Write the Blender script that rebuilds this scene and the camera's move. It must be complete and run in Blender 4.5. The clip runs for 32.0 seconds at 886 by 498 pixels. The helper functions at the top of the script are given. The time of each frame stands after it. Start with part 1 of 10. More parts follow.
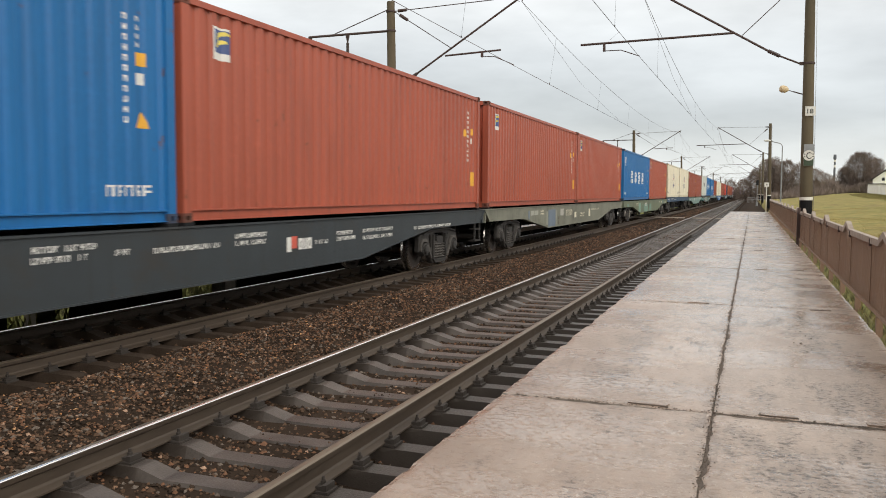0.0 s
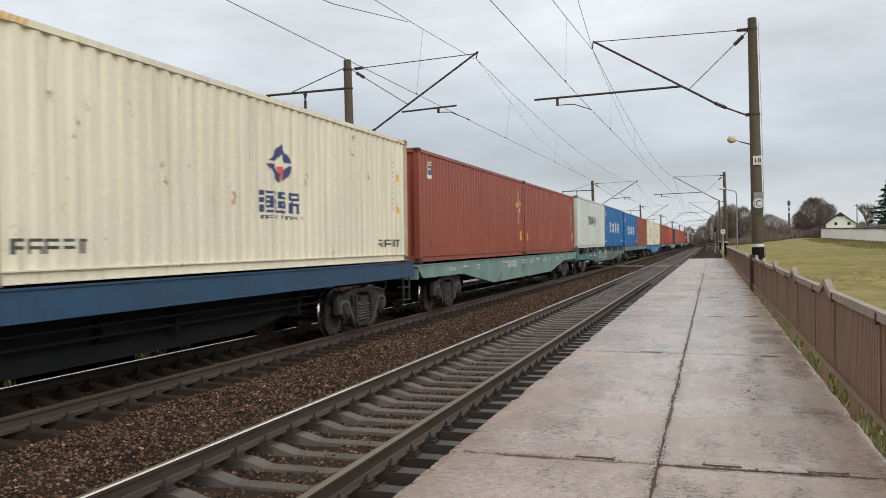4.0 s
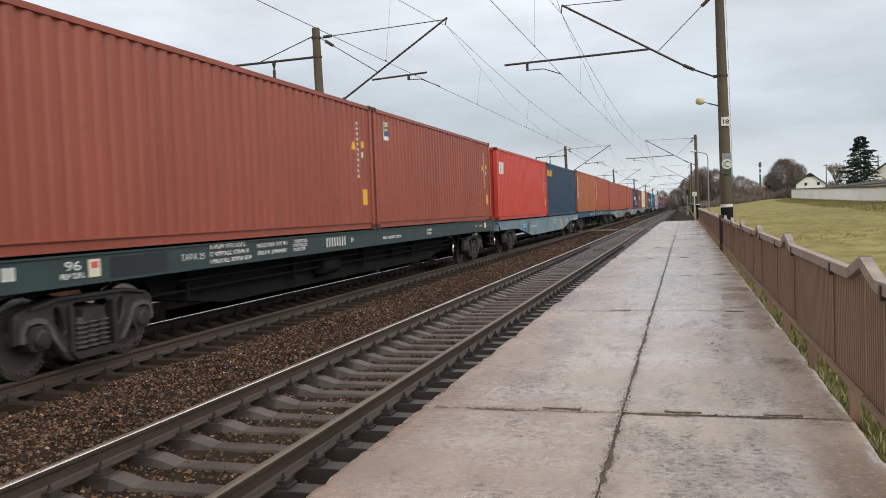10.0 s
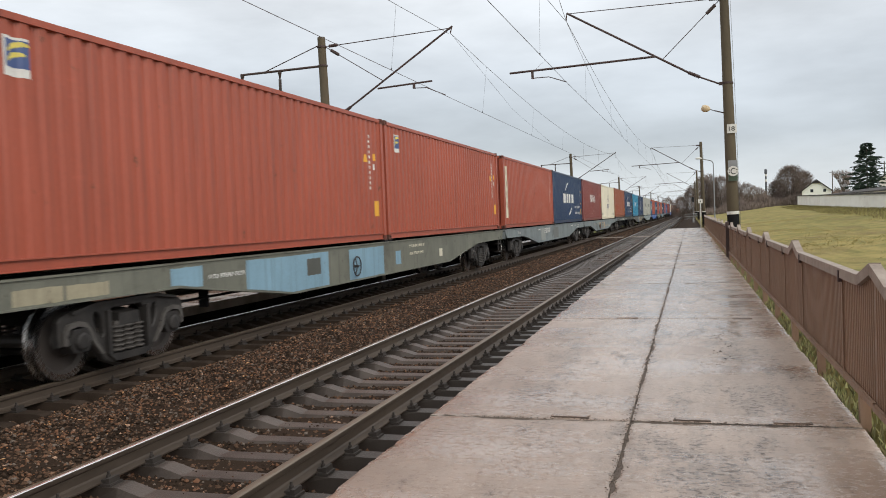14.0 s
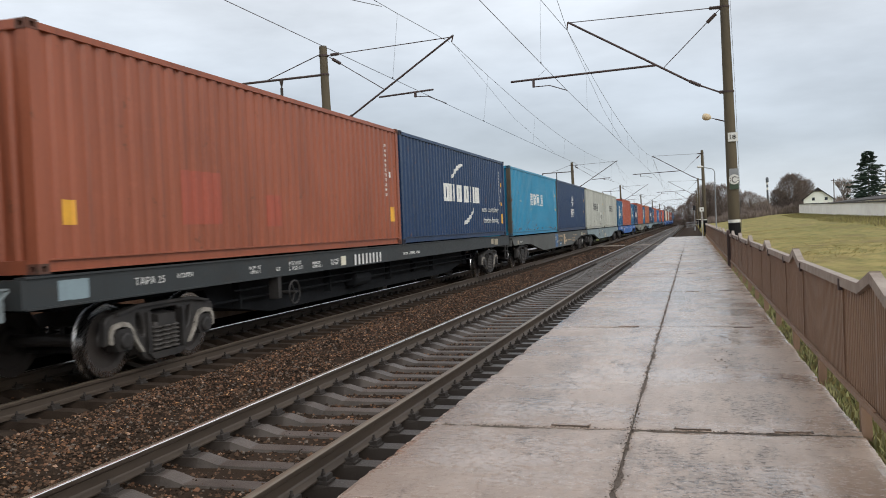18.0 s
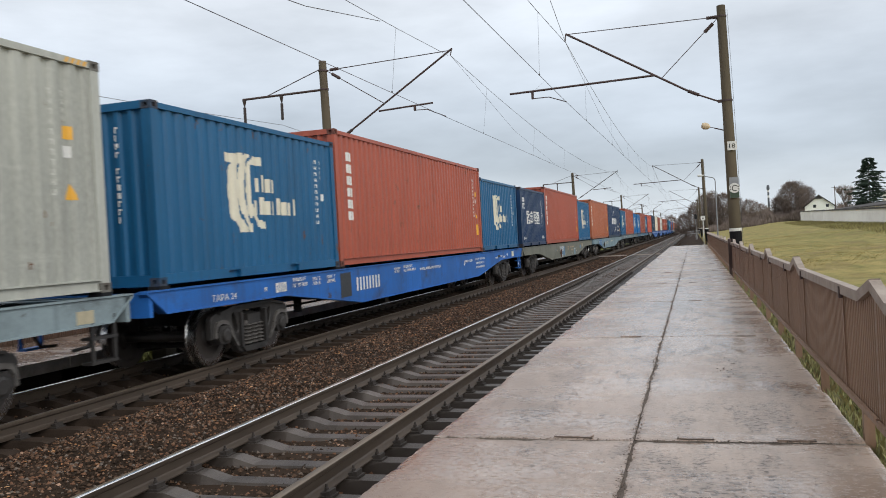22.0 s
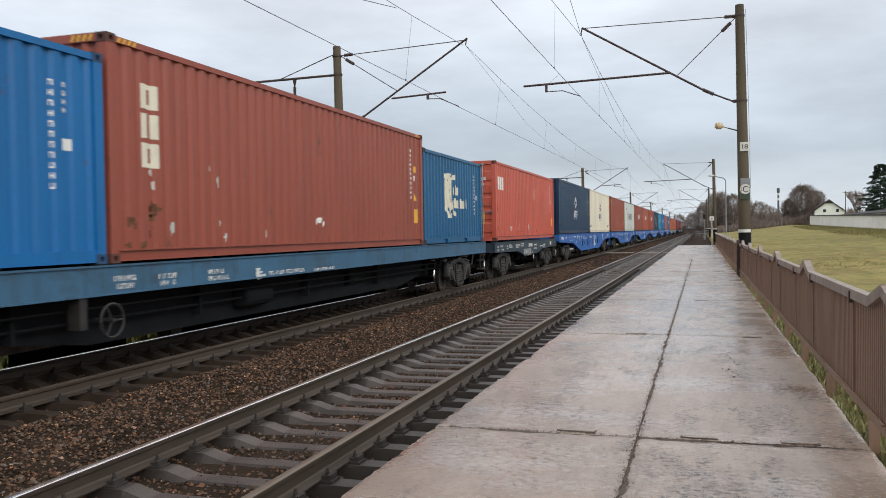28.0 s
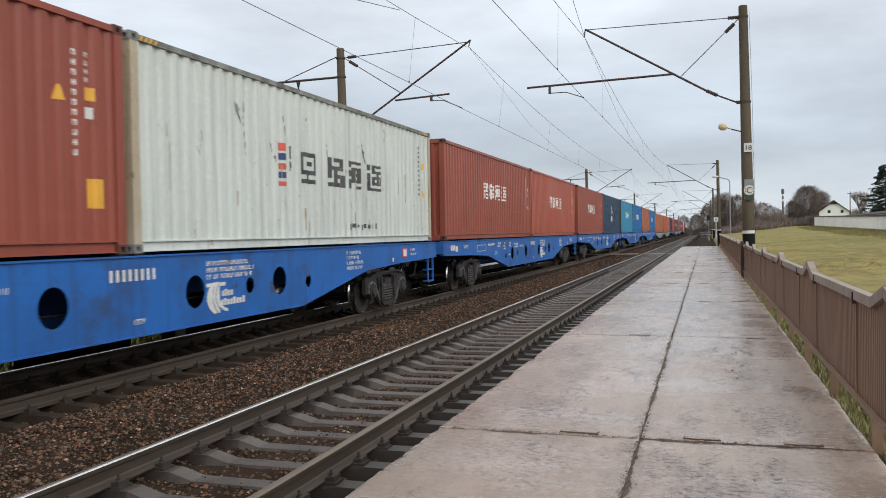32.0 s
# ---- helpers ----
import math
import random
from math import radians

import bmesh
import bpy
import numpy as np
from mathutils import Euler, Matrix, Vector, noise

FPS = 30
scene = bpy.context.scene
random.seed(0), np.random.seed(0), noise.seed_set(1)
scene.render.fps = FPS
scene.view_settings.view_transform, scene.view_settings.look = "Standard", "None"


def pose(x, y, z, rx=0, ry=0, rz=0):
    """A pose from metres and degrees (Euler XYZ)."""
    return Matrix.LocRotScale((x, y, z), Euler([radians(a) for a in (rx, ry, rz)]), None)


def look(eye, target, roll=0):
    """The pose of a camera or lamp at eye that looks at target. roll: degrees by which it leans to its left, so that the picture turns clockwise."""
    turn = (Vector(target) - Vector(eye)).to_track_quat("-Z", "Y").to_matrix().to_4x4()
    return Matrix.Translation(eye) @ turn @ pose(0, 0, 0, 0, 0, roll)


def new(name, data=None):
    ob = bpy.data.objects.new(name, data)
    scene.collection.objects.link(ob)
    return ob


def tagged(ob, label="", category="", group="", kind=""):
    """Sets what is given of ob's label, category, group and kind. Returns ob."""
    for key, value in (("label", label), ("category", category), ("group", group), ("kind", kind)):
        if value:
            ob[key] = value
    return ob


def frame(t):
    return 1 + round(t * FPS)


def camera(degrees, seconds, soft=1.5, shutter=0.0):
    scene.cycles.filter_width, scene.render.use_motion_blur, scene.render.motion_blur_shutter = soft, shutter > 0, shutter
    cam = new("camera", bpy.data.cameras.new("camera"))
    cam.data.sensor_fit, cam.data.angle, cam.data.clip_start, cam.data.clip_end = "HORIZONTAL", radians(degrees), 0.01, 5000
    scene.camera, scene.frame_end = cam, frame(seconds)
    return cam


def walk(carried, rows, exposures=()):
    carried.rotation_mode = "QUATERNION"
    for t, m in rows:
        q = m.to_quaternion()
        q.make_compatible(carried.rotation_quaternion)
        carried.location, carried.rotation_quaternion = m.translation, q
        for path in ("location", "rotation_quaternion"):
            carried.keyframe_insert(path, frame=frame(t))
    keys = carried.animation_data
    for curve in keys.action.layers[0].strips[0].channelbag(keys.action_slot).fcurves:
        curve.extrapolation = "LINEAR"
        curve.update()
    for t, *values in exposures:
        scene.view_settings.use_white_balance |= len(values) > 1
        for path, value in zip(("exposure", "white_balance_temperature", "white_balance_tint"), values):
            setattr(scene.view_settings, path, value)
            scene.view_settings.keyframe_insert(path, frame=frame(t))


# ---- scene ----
cam = camera(56.4, 32.0, soft=0.95, shutter=0.1)
PATH = [
    (0, (3.498, 0.086, 1.787), (2.8, 1.955, 1.649), 0.4),
    (0.5, (3.503, 0.095, 1.784), (2.836, 1.975, 1.64), 0.6),
    (1, (3.507, 0.097, 1.785), (2.857, 1.984, 1.655), 0.5),
    (1.5, (3.515, 0.085, 1.789), (2.882, 1.978, 1.68), 0.4),
    (2, (3.531, 0.066, 1.8), (2.922, 1.968, 1.708), -0.1),
    (2.5, (3.555, 0.053, 1.805), (2.975, 1.966, 1.736), -0.5),
    (3, (3.601, 0.082, 1.816), (3.012, 1.993, 1.782), -0.4),
    (3.5, (3.635, 0.108, 1.828), (3.017, 2.01, 1.821), -0.7),
    (5.5, (3.731, -0.001, 1.796), (3.123, 1.903, 1.735), -1.4),
    (6, (3.733, -0.014, 1.782), (3.14, 1.894, 1.706), -1.3),
    (6.5, (3.734, -0.037, 1.784), (3.131, 1.869, 1.711), -1.1),
    (7, (3.733, -0.031, 1.774), (3.112, 1.869, 1.708), -1.1),
    (7.5, (3.738, -0.022, 1.764), (3.116, 1.877, 1.692), -1.4),
    (8, (3.751, -0.032, 1.764), (3.134, 1.868, 1.681), -1.4),
    (8.5, (3.761, -0.029, 1.762), (3.155, 1.875, 1.679), -1.3),
    (9, (3.77, -0.027, 1.762), (3.181, 1.882, 1.68), -1.7),
    (9.5, (3.764, -0.032, 1.766), (3.189, 1.882, 1.682), -1.9),
    (10, (3.766, -0.026, 1.766), (3.202, 1.891, 1.678), -2.1),
    (10.5, (3.763, -0.02, 1.767), (3.202, 1.898, 1.678), -2.1),
    (11, (3.764, -0.026, 1.767), (3.194, 1.889, 1.685), -1.9),
    (11.5, (3.764, -0.03, 1.766), (3.184, 1.883, 1.69), -1.9),
    (12, (3.761, -0.024, 1.767), (3.183, 1.889, 1.69), -1.9),
    (12.5, (3.757, -0.027, 1.768), (3.18, 1.887, 1.69), -1.9),
    (13, (3.757, -0.021, 1.765), (3.176, 1.892, 1.685), -2.0),
    (13.5, (3.752, -0.022, 1.769), (3.173, 1.891, 1.69), -2.2),
    (14, (3.75, -0.026, 1.768), (3.174, 1.888, 1.7), -2.3),
    (14.5, (3.753, -0.033, 1.767), (3.177, 1.882, 1.708), -2.2),
    (16.5, (3.759, -0.034, 1.769), (3.175, 1.878, 1.718), -2.4),
    (17, (3.762, -0.018, 1.768), (3.181, 1.895, 1.716), -2.4),
    (17.5, (3.763, -0.028, 1.768), (3.184, 1.886, 1.715), -2.4),
    (18, (3.761, -0.03, 1.77), (3.182, 1.884, 1.722), -2.3),
    (18.5, (3.763, -0.03, 1.771), (3.183, 1.884, 1.728), -2.5),
    (19, (3.766, -0.028, 1.773), (3.185, 1.885, 1.726), -2.8),
    (19.5, (3.766, -0.03, 1.772), (3.181, 1.882, 1.726), -2.9),
    (20, (3.774, -0.044, 1.776), (3.187, 1.867, 1.734), -3.1),
    (20.5, (3.774, -0.039, 1.777), (3.186, 1.872, 1.74), -3.1),
    (21, (3.775, -0.04, 1.775), (3.186, 1.871, 1.748), -3.0),
    (21.5, (3.78, -0.057, 1.781), (3.193, 1.855, 1.759), -3.1),
    (22, (3.78, -0.047, 1.777), (3.198, 1.866, 1.759), -3.1),
    (22.5, (3.776, -0.054, 1.781), (3.193, 1.859, 1.768), -2.9),
    (23, (3.774, -0.048, 1.777), (3.187, 1.864, 1.764), -2.5),
    (23.5, (3.773, -0.038, 1.775), (3.185, 1.873, 1.759), -1.9),
    (24, (3.773, -0.045, 1.771), (3.184, 1.867, 1.749), -1.2),
    (24.5, (3.775, -0.045, 1.767), (3.186, 1.866, 1.737), -1.0),
    (25, (3.777, -0.043, 1.768), (3.188, 1.868, 1.729), -1.0),
    (25.5, (3.769, -0.041, 1.765), (3.183, 1.87, 1.724), -0.8),
    (27.5, (3.744, -0.041, 1.763), (3.153, 1.869, 1.718), -0.8),
    (28, (3.75, -0.038, 1.766), (3.152, 1.87, 1.725), -0.9),
    (28.5, (3.759, -0.04, 1.766), (3.16, 1.868, 1.731), -1.0),
    (29, (3.759, -0.033, 1.764), (3.159, 1.875, 1.731), -1.1),
    (29.5, (3.762, -0.038, 1.765), (3.161, 1.869, 1.73), -1.1),
    (30, (3.754, -0.045, 1.767), (3.155, 1.863, 1.726), -1.1),
    (30.5, (3.756, -0.033, 1.76), (3.157, 1.874, 1.716), -1.0),
    (31, (3.753, -0.045, 1.768), (3.156, 1.863, 1.725), -1.0),
    (31.5, (3.757, -0.035, 1.761), (3.161, 1.874, 1.724), -1.1),
    (32, (3.763, -0.05, 1.768), (3.156, 1.855, 1.731), -1.0),
]
# the camera opens a little brighter and warmer, then settles
EXPOSURES = [(0.0, 0.25, 7200, 10), (1.0, 0.22, 7200, 10), (2.1, 0.12, 7100, 10), (3.0, -0.1, 6800, 10), (3.5, -0.06, 6800, 10), (6.0, 0.07, 6700, 10), (9.0, 0.08, 6700, 10), (13.0, 0.1, 6800, 10), (17.0, 0.06, 6600, 10), (20.0, 0.05, 6500, 10), (32.0, 0.05, 6500, 10)]
walk(cam, [(t, look(eye, target, roll)) for t, eye, target, roll in PATH], EXPOSURES)

# ---------------------------------------------------------------- world, light
EXPOSURE = 0.0
scene.view_settings.exposure = EXPOSURE
world = bpy.data.worlds.new("overcast_sky")
scene.world = world
world.use_nodes = True
wn, wl = world.node_tree.nodes, world.node_tree.links
wn.clear()
w_out, w_bg = wn.new("ShaderNodeOutputWorld"), wn.new("ShaderNodeBackground")
w_sky = wn.new("ShaderNodeTexSky")
w_sky.sky_type, w_sky.sun_disc = "NISHITA", False
w_sky.sun_elevation, w_sky.sun_rotation = radians(30), radians(125)
w_tc, w_sep = wn.new("ShaderNodeTexCoord"), wn.new("ShaderNodeSeparateXYZ")
w_ramp = wn.new("ShaderNodeValToRGB")
ramp = w_ramp.color_ramp
ramp.elements[0].position, ramp.elements[0].color = 0.0, (0.62, 0.68, 0.74, 1)
ramp.elements[1].position, ramp.elements[1].color = 1.0, (0.92, 0.93, 0.95, 1)
for p, c in ((0.035, (0.60, 0.66, 0.73, 1)), (0.085, (0.46, 0.515, 0.585, 1)), (0.16, (0.54, 0.595, 0.665, 1)), (0.27, (0.71, 0.755, 0.81, 1)), (0.5, (0.85, 0.875, 0.90, 1))):
    e = ramp.elements.new(p)
    e.color = c
w_map, w_noise = wn.new("ShaderNodeMapping"), wn.new("ShaderNodeTexNoise")
w_map.inputs["Scale"].default_value = (2.0, 2.0, 7.0)
w_noise.inputs["Scale"].default_value, w_noise.inputs["Detail"].default_value, w_noise.inputs["Roughness"].default_value = 1.6, 6.0, 0.55
w_cloud = wn.new("ShaderNodeMapRange")
w_cloud.inputs["From Min"].default_value, w_cloud.inputs["From Max"].default_value = 0.3, 0.7
w_cloud.inputs["To Min"].default_value, w_cloud.inputs["To Max"].default_value = 0.77, 1.14
w_mul = wn.new("ShaderNodeVectorMath")
w_mul.operation = "SCALE"
w_mix = wn.new("ShaderNodeMix")
w_mix.data_type = "RGBA"
w_mix.inputs["Factor"].default_value = 0.90
w_skyscale = wn.new("ShaderNodeVectorMath")
w_skyscale.operation = "SCALE"
w_skyscale.inputs["Scale"].default_value = 0.12
w_bg.inputs["Strength"].default_value = 1.18
wl.new(w_tc.outputs["Generated"], w_sep.inputs[0])
wl.new(w_sep.outputs["Z"], w_ramp.inputs[0])
wl.new(w_tc.outputs["Generated"], w_map.inputs[0])
wl.new(w_map.outputs[0], w_noise.inputs["Vector"])
wl.new(w_noise.outputs[0], w_cloud.inputs[0])
wl.new(w_ramp.outputs[0], w_mul.inputs[0])
wl.new(w_cloud.outputs[0], w_mul.inputs["Scale"])
wl.new(w_sky.outputs[0], w_skyscale.inputs[0])
wl.new(w_skyscale.outputs[0], w_mix.inputs["A"])
wl.new(w_mul.outputs[0], w_mix.inputs["B"])
wl.new(w_mix.outputs["Result"], w_bg.inputs["Color"])
wl.new(w_bg.outputs[0], w_out.inputs["Surface"])

sun_data = bpy.data.lights.new("sun", "SUN")
sun_data.energy, sun_data.angle, sun_data.color = 1.2, radians(35), (1.0, 0.97, 0.93)
sun = new("sun", sun_data)
sun.matrix_world = look((48, -34, 34), (0, 0, 0))


# ---------------------------------------------------------------- materials
def shader(name, base, dark=None, rough=0.6, metal=0.0, grain=40.0, blotch=1.5, bump=0.15, streak=None, spots=None, stretch=(1, 1, 1), gloss=None, patches=None, islands=0.0, tints=None, spec=0.5, spread=0.18):
    """A painted, stone or metal surface: two scales of noise between base and dark, optional streaks, spots, wet gloss and patches of another paint."""
    m = bpy.data.materials.new(name)
    m.use_nodes = True
    n, l = m.node_tree.nodes, m.node_tree.links
    b = n["Principled BSDF"]
    b.inputs["Metallic"].default_value = metal
    b.inputs["Specular IOR Level"].default_value = spec
    tc, info, add = n.new("ShaderNodeTexCoord"), n.new("ShaderNodeObjectInfo"), n.new("ShaderNodeVectorMath")
    shift = n.new("ShaderNodeVectorMath")
    shift.operation = "SCALE"
    shift.inputs[0].default_value = (37.0, 53.0, 0.0)
    l.new(info.outputs["Random"], shift.inputs["Scale"])
    l.new(tc.outputs["Object"], add.inputs[0])
    l.new(shift.outputs[0], add.inputs[1])

    def noise_of(scale, detail=4.0, st=(1, 1, 1), rough_=0.55):
        mp, t = n.new("ShaderNodeMapping"), n.new("ShaderNodeTexNoise")
        mp.inputs["Scale"].default_value = st
        t.inputs["Scale"].default_value, t.inputs["Detail"].default_value, t.inputs["Roughness"].default_value = scale, detail, rough_
        l.new(add.outputs[0], mp.inputs[0])
        l.new(mp.outputs[0], t.inputs["Vector"])
        return t.outputs[0]

    def ranged(src, lo, hi, a=0.0, z=1.0):
        r = n.new("ShaderNodeMapRange")
        r.inputs["From Min"].default_value, r.inputs["From Max"].default_value = lo, hi
        r.inputs["To Min"].default_value, r.inputs["To Max"].default_value = a, z
        l.new(src, r.inputs[0])
        return r.outputs[0]

    def mixed(fac, a, z):
        x = n.new("ShaderNodeMix")
        x.data_type = "RGBA"
        l.new(fac, x.inputs["Factor"])
        for key, v in (("A", a), ("B", z)):
            if isinstance(v, tuple):
                x.inputs[key].default_value = (*v, 1)
            else:
                l.new(v, x.inputs[key])
        return x.outputs["Result"]

    dark = dark or tuple(c * 0.7 for c in base)
    big, small = noise_of(blotch, 5.0, stretch), noise_of(grain, 3.0, stretch)
    col = mixed(ranged(big, 0.5 - spread, 0.5 + spread), dark, base)
    lighter = tuple(min(1.0, c * 1.18 + 0.004) for c in base)
    g = n.new("ShaderNodeMath")
    g.operation = "MULTIPLY"
    l.new(ranged(small, 0.35, 0.75), g.inputs[0])
    g.inputs[1].default_value = 0.45
    col = mixed(g.outputs[0], col, lighter)
    if tints:
        geo, pick = n.new("ShaderNodeNewGeometry"), n.new("ShaderNodeValToRGB")
        pick.color_ramp.interpolation = "CONSTANT"
        pick.color_ramp.elements[0].color = (*tints[0][1], 1)
        pick.color_ramp.elements.remove(pick.color_ramp.elements[1])
        for p, c in tints[1:]:
            pick.color_ramp.elements.new(p).color = (*c, 1)
        l.new(geo.outputs["Random Per Island"], pick.inputs[0])
        half = n.new("ShaderNodeMath")
        half.operation = "MULTIPLY"
        l.new(ranged(small, 0.2, 0.8, 1.0, 0.4), half.inputs[0])
        half.inputs[1].default_value = 1.0
        col = mixed(half.outputs[0], col, pick.outputs[0])
    if islands:
        geo = n.new("ShaderNodeNewGeometry")
        hsv = n.new("ShaderNodeHueSaturation")
        l.new(ranged(geo.outputs["Random Per Island"], 0, 1, 1 - islands, 1 + islands), hsv.inputs["Value"])
        l.new(col, hsv.inputs["Color"])
        col = hsv.outputs[0]
    if patches:
        for k, (pc, lo) in enumerate(patches):
            mp = n.new("ShaderNodeMapping")
            mp.inputs["Location"].default_value = (3.1 * k, 7.7 * k, 0)
            vor = n.new("ShaderNodeTexVoronoi")
            vor.distance = "CHEBYCHEV"
            vor.inputs["Scale"].default_value = 0.55
            l.new(add.outputs[0], mp.inputs[0])
            l.new(mp.outputs[0], vor.inputs["Vector"])
            sepc = n.new("ShaderNodeSeparateColor")
            l.new(vor.outputs["Color"], sepc.inputs[0])
            col = mixed(ranged(sepc.outputs[0], lo, lo + 0.01), col, pc)
    if streak:
        s = noise_of(1.0, 4.0, (7.0, 7.0, 0.22), 0.65)
        col = mixed(ranged(s, 0.53, 0.72, 0, 0.70), col, streak)
    if spots:
        s = noise_of(2.6, 8.0, (1, 1, 0.7), 0.72)
        col = mixed(ranged(s, 0.635, 0.68, 0, 0.85), col, spots)
    l.new(col, b.inputs["Base Color"])
    if gloss:
        l.new(ranged(big, 0.38, 0.62, gloss, rough), b.inputs["Roughness"])
    else:
        l.new(ranged(small, 0.3, 0.7, max(0.03, rough - 0.1), min(1.0, rough + 0.1)), b.inputs["Roughness"])
    if bump:
        bp = n.new("ShaderNodeBump")
        bp.inputs["Strength"].default_value, bp.inputs["Distance"].default_value = bump, 0.01
        l.new(small, bp.inputs["Height"])
        l.new(bp.outputs[0], b.inputs["Normal"])
    return m


def platform_concrete():
    """Worn wet concrete: pale pinkish-beige slabs, fine pits, brown stains and glossy damp patches."""
    m = bpy.data.materials.new("wet_platform_concrete")
    m.use_nodes = True
    n, l = m.node_tree.nodes, m.node_tree.links
    b = n["Principled BSDF"]
    b.inputs["Specular IOR Level"].default_value = 1.0
    tc = n.new("ShaderNodeTexCoord")

    def field(scale, detail, rough_, st, lo, hi, a, z):
        mp, t, r = n.new("ShaderNodeMapping"), n.new("ShaderNodeTexNoise"), n.new("ShaderNodeMapRange")
        mp.inputs["Scale"].default_value = st
        t.inputs["Scale"].default_value, t.inputs["Detail"].default_value, t.inputs["Roughness"].default_value = scale, detail, rough_
        r.inputs["From Min"].default_value, r.inputs["From Max"].default_value = lo, hi
        r.inputs["To Min"].default_value, r.inputs["To Max"].default_value = a, z
        l.new(tc.outputs["Object"], mp.inputs[0])
        l.new(mp.outputs[0], t.inputs["Vector"])
        l.new(t.outputs[0], r.inputs[0])
        return r.outputs[0]

    def over(fac, a, z):
        x = n.new("ShaderNodeMix")
        x.data_type = "RGBA"
        l.new(fac, x.inputs["Factor"])
        for key, v in (("A", a), ("B", z)):
            if isinstance(v, tuple):
                x.inputs[key].default_value = (*v, 1)
            else:
                l.new(v, x.inputs[key])
        return x.outputs["Result"]

    worn = field(0.75, 6, 0.62, (1.0, 0.55, 1), 0.42, 0.58, 0, 1)

    def times(p, q):
        x = n.new("ShaderNodeMath")
        x.operation = "MULTIPLY"
        l.new(p, x.inputs[0])
        if isinstance(q, float):
            x.inputs[1].default_value = q
        else:
            l.new(q, x.inputs[1])
        return x.outputs[0]

    # beige laitance, greyer where it wore off; pits cluster in the worn parts
    col = over(field(0.45, 5, 0.6, (1, 0.6, 1), 0.40, 0.60, 0, 1), (0.325, 0.224, 0.166), (0.530, 0.402, 0.318))
    col = over(times(worn, 0.36), col, (0.285, 0.212, 0.168))
    col = over(field(4.5, 7, 0.70, (1.4, 0.6, 1), 0.47, 0.64, 0, 0.50), col, (0.225, 0.160, 0.118))
    col = over(field(120.0, 2, 0.5, (1, 1, 1), 0.45, 0.70, 0, 0.40), col, (0.56, 0.48, 0.42))
    cluster = field(1.5, 8, 0.74, (1.5, 0.5, 1), 0.525, 0.585, 0, 1)
    rare = field(1.5, 8, 0.74, (1.5, 0.5, 1), 0.500, 0.590, 0.12, 1)
    col = over(times(cluster, 0.42), col, (0.190, 0.135, 0.100))
    col = over(times(field(1.1, 7, 0.70, (1.4, 0.6, 1), 0.56, 0.64, 0, 1), 0.35), col, (0.57, 0.48, 0.42))
    scars = field(26.0, 8, 0.74, (0.85, 1.1, 1), 0.545, 0.562, 0, 1)
    col = over(times(times(scars, rare), 0.95), col, (0.085, 0.060, 0.045))
    pits = field(24.0, 5, 0.66, (0.85, 1.1, 1), 0.565, 0.585, 0, 1)
    col = over(times(times(pits, rare), 0.92), col, (0.080, 0.056, 0.042))
    # pale grit shows between the pits
    col = over(times(field(30.0, 5, 0.66, (1.15, 0.8, 1), 0.600, 0.625, 0, 1), 0.50), col, (0.60, 0.53, 0.46))
    col = over(field(6.0, 8, 0.78, (1.3, 0.7, 1), 0.645, 0.67, 0, 0.8), col, (0.085, 0.064, 0.050))
    # soil washed out of the joints stains their rims
    at_x, at_y = n.new("ShaderNodeSeparateXYZ"), n.new("ShaderNodeMath")
    l.new(tc.outputs["Object"], at_x.inputs[0])

    def along(src, start, pitch, reach):
        """1 on a joint, 0 from reach metres off it."""
        a, z, r = n.new("ShaderNodeMath"), n.new("ShaderNodeMath"), n.new("ShaderNodeMapRange")
        a.operation, z.operation = "SUBTRACT", "PINGPONG"
        l.new(src, a.inputs[0])
        a.inputs[1].default_value = start
        l.new(a.outputs[0], z.inputs[0])
        z.inputs[1].default_value = pitch / 2
        r.inputs["From Min"].default_value, r.inputs["From Max"].default_value = 0.0, reach
        r.inputs["To Min"].default_value, r.inputs["To Max"].default_value = 1.0, 0.0
        l.new(z.outputs[0], r.inputs[0])
        return r.outputs[0]

    at_y.operation = "MAXIMUM"
    l.new(along(at_x.outputs["X"], 3.275, 40.0, 0.16), at_y.inputs[0])
    l.new(along(at_x.outputs["Y"], 6.243, 6.151, 0.13), at_y.inputs[1])
    col = over(times(at_y.outputs[0], field(3.2, 8, 0.75, (1, 1, 1), 0.42, 0.60, 0.10, 0.95)), col, (0.185, 0.122, 0.084))
    # the strip along the fence stays dirty
    sep, edge = n.new("ShaderNodeSeparateXYZ"), n.new("ShaderNodeMapRange")
    l.new(tc.outputs["Object"], sep.inputs[0])
    l.new(sep.outputs["X"], edge.inputs[0])
    edge.inputs["From Min"].default_value, edge.inputs["From Max"].default_value = 4.40, 4.95
    edge.inputs["To Max"].default_value = 0.28
    dirt = n.new("ShaderNodeMath")
    dirt.operation = "MULTIPLY"
    l.new(edge.outputs[0], dirt.inputs[0])
    l.new(field(1.6, 5, 0.6, (1, 1, 1), 0.3, 0.6, 0.35, 1), dirt.inputs[1])
    col = over(dirt.outputs[0], col, (0.165, 0.128, 0.092))
    # brown grime blown from the track lies on the slabs' other side
    grime = n.new("ShaderNodeMapRange")
    grime.inputs["From Min"].default_value, grime.inputs["From Max"].default_value = 1.70, 2.90
    grime.inputs["To Min"].default_value, grime.inputs["To Max"].default_value = 0.80, 0.0
    l.new(sep.outputs["X"], grime.inputs[0])
    col = over(times(grime.outputs[0], field(0.9, 7, 0.68, (1, 0.7, 1), 0.36, 0.60, 0.25, 1)), col, (0.205, 0.138, 0.098))
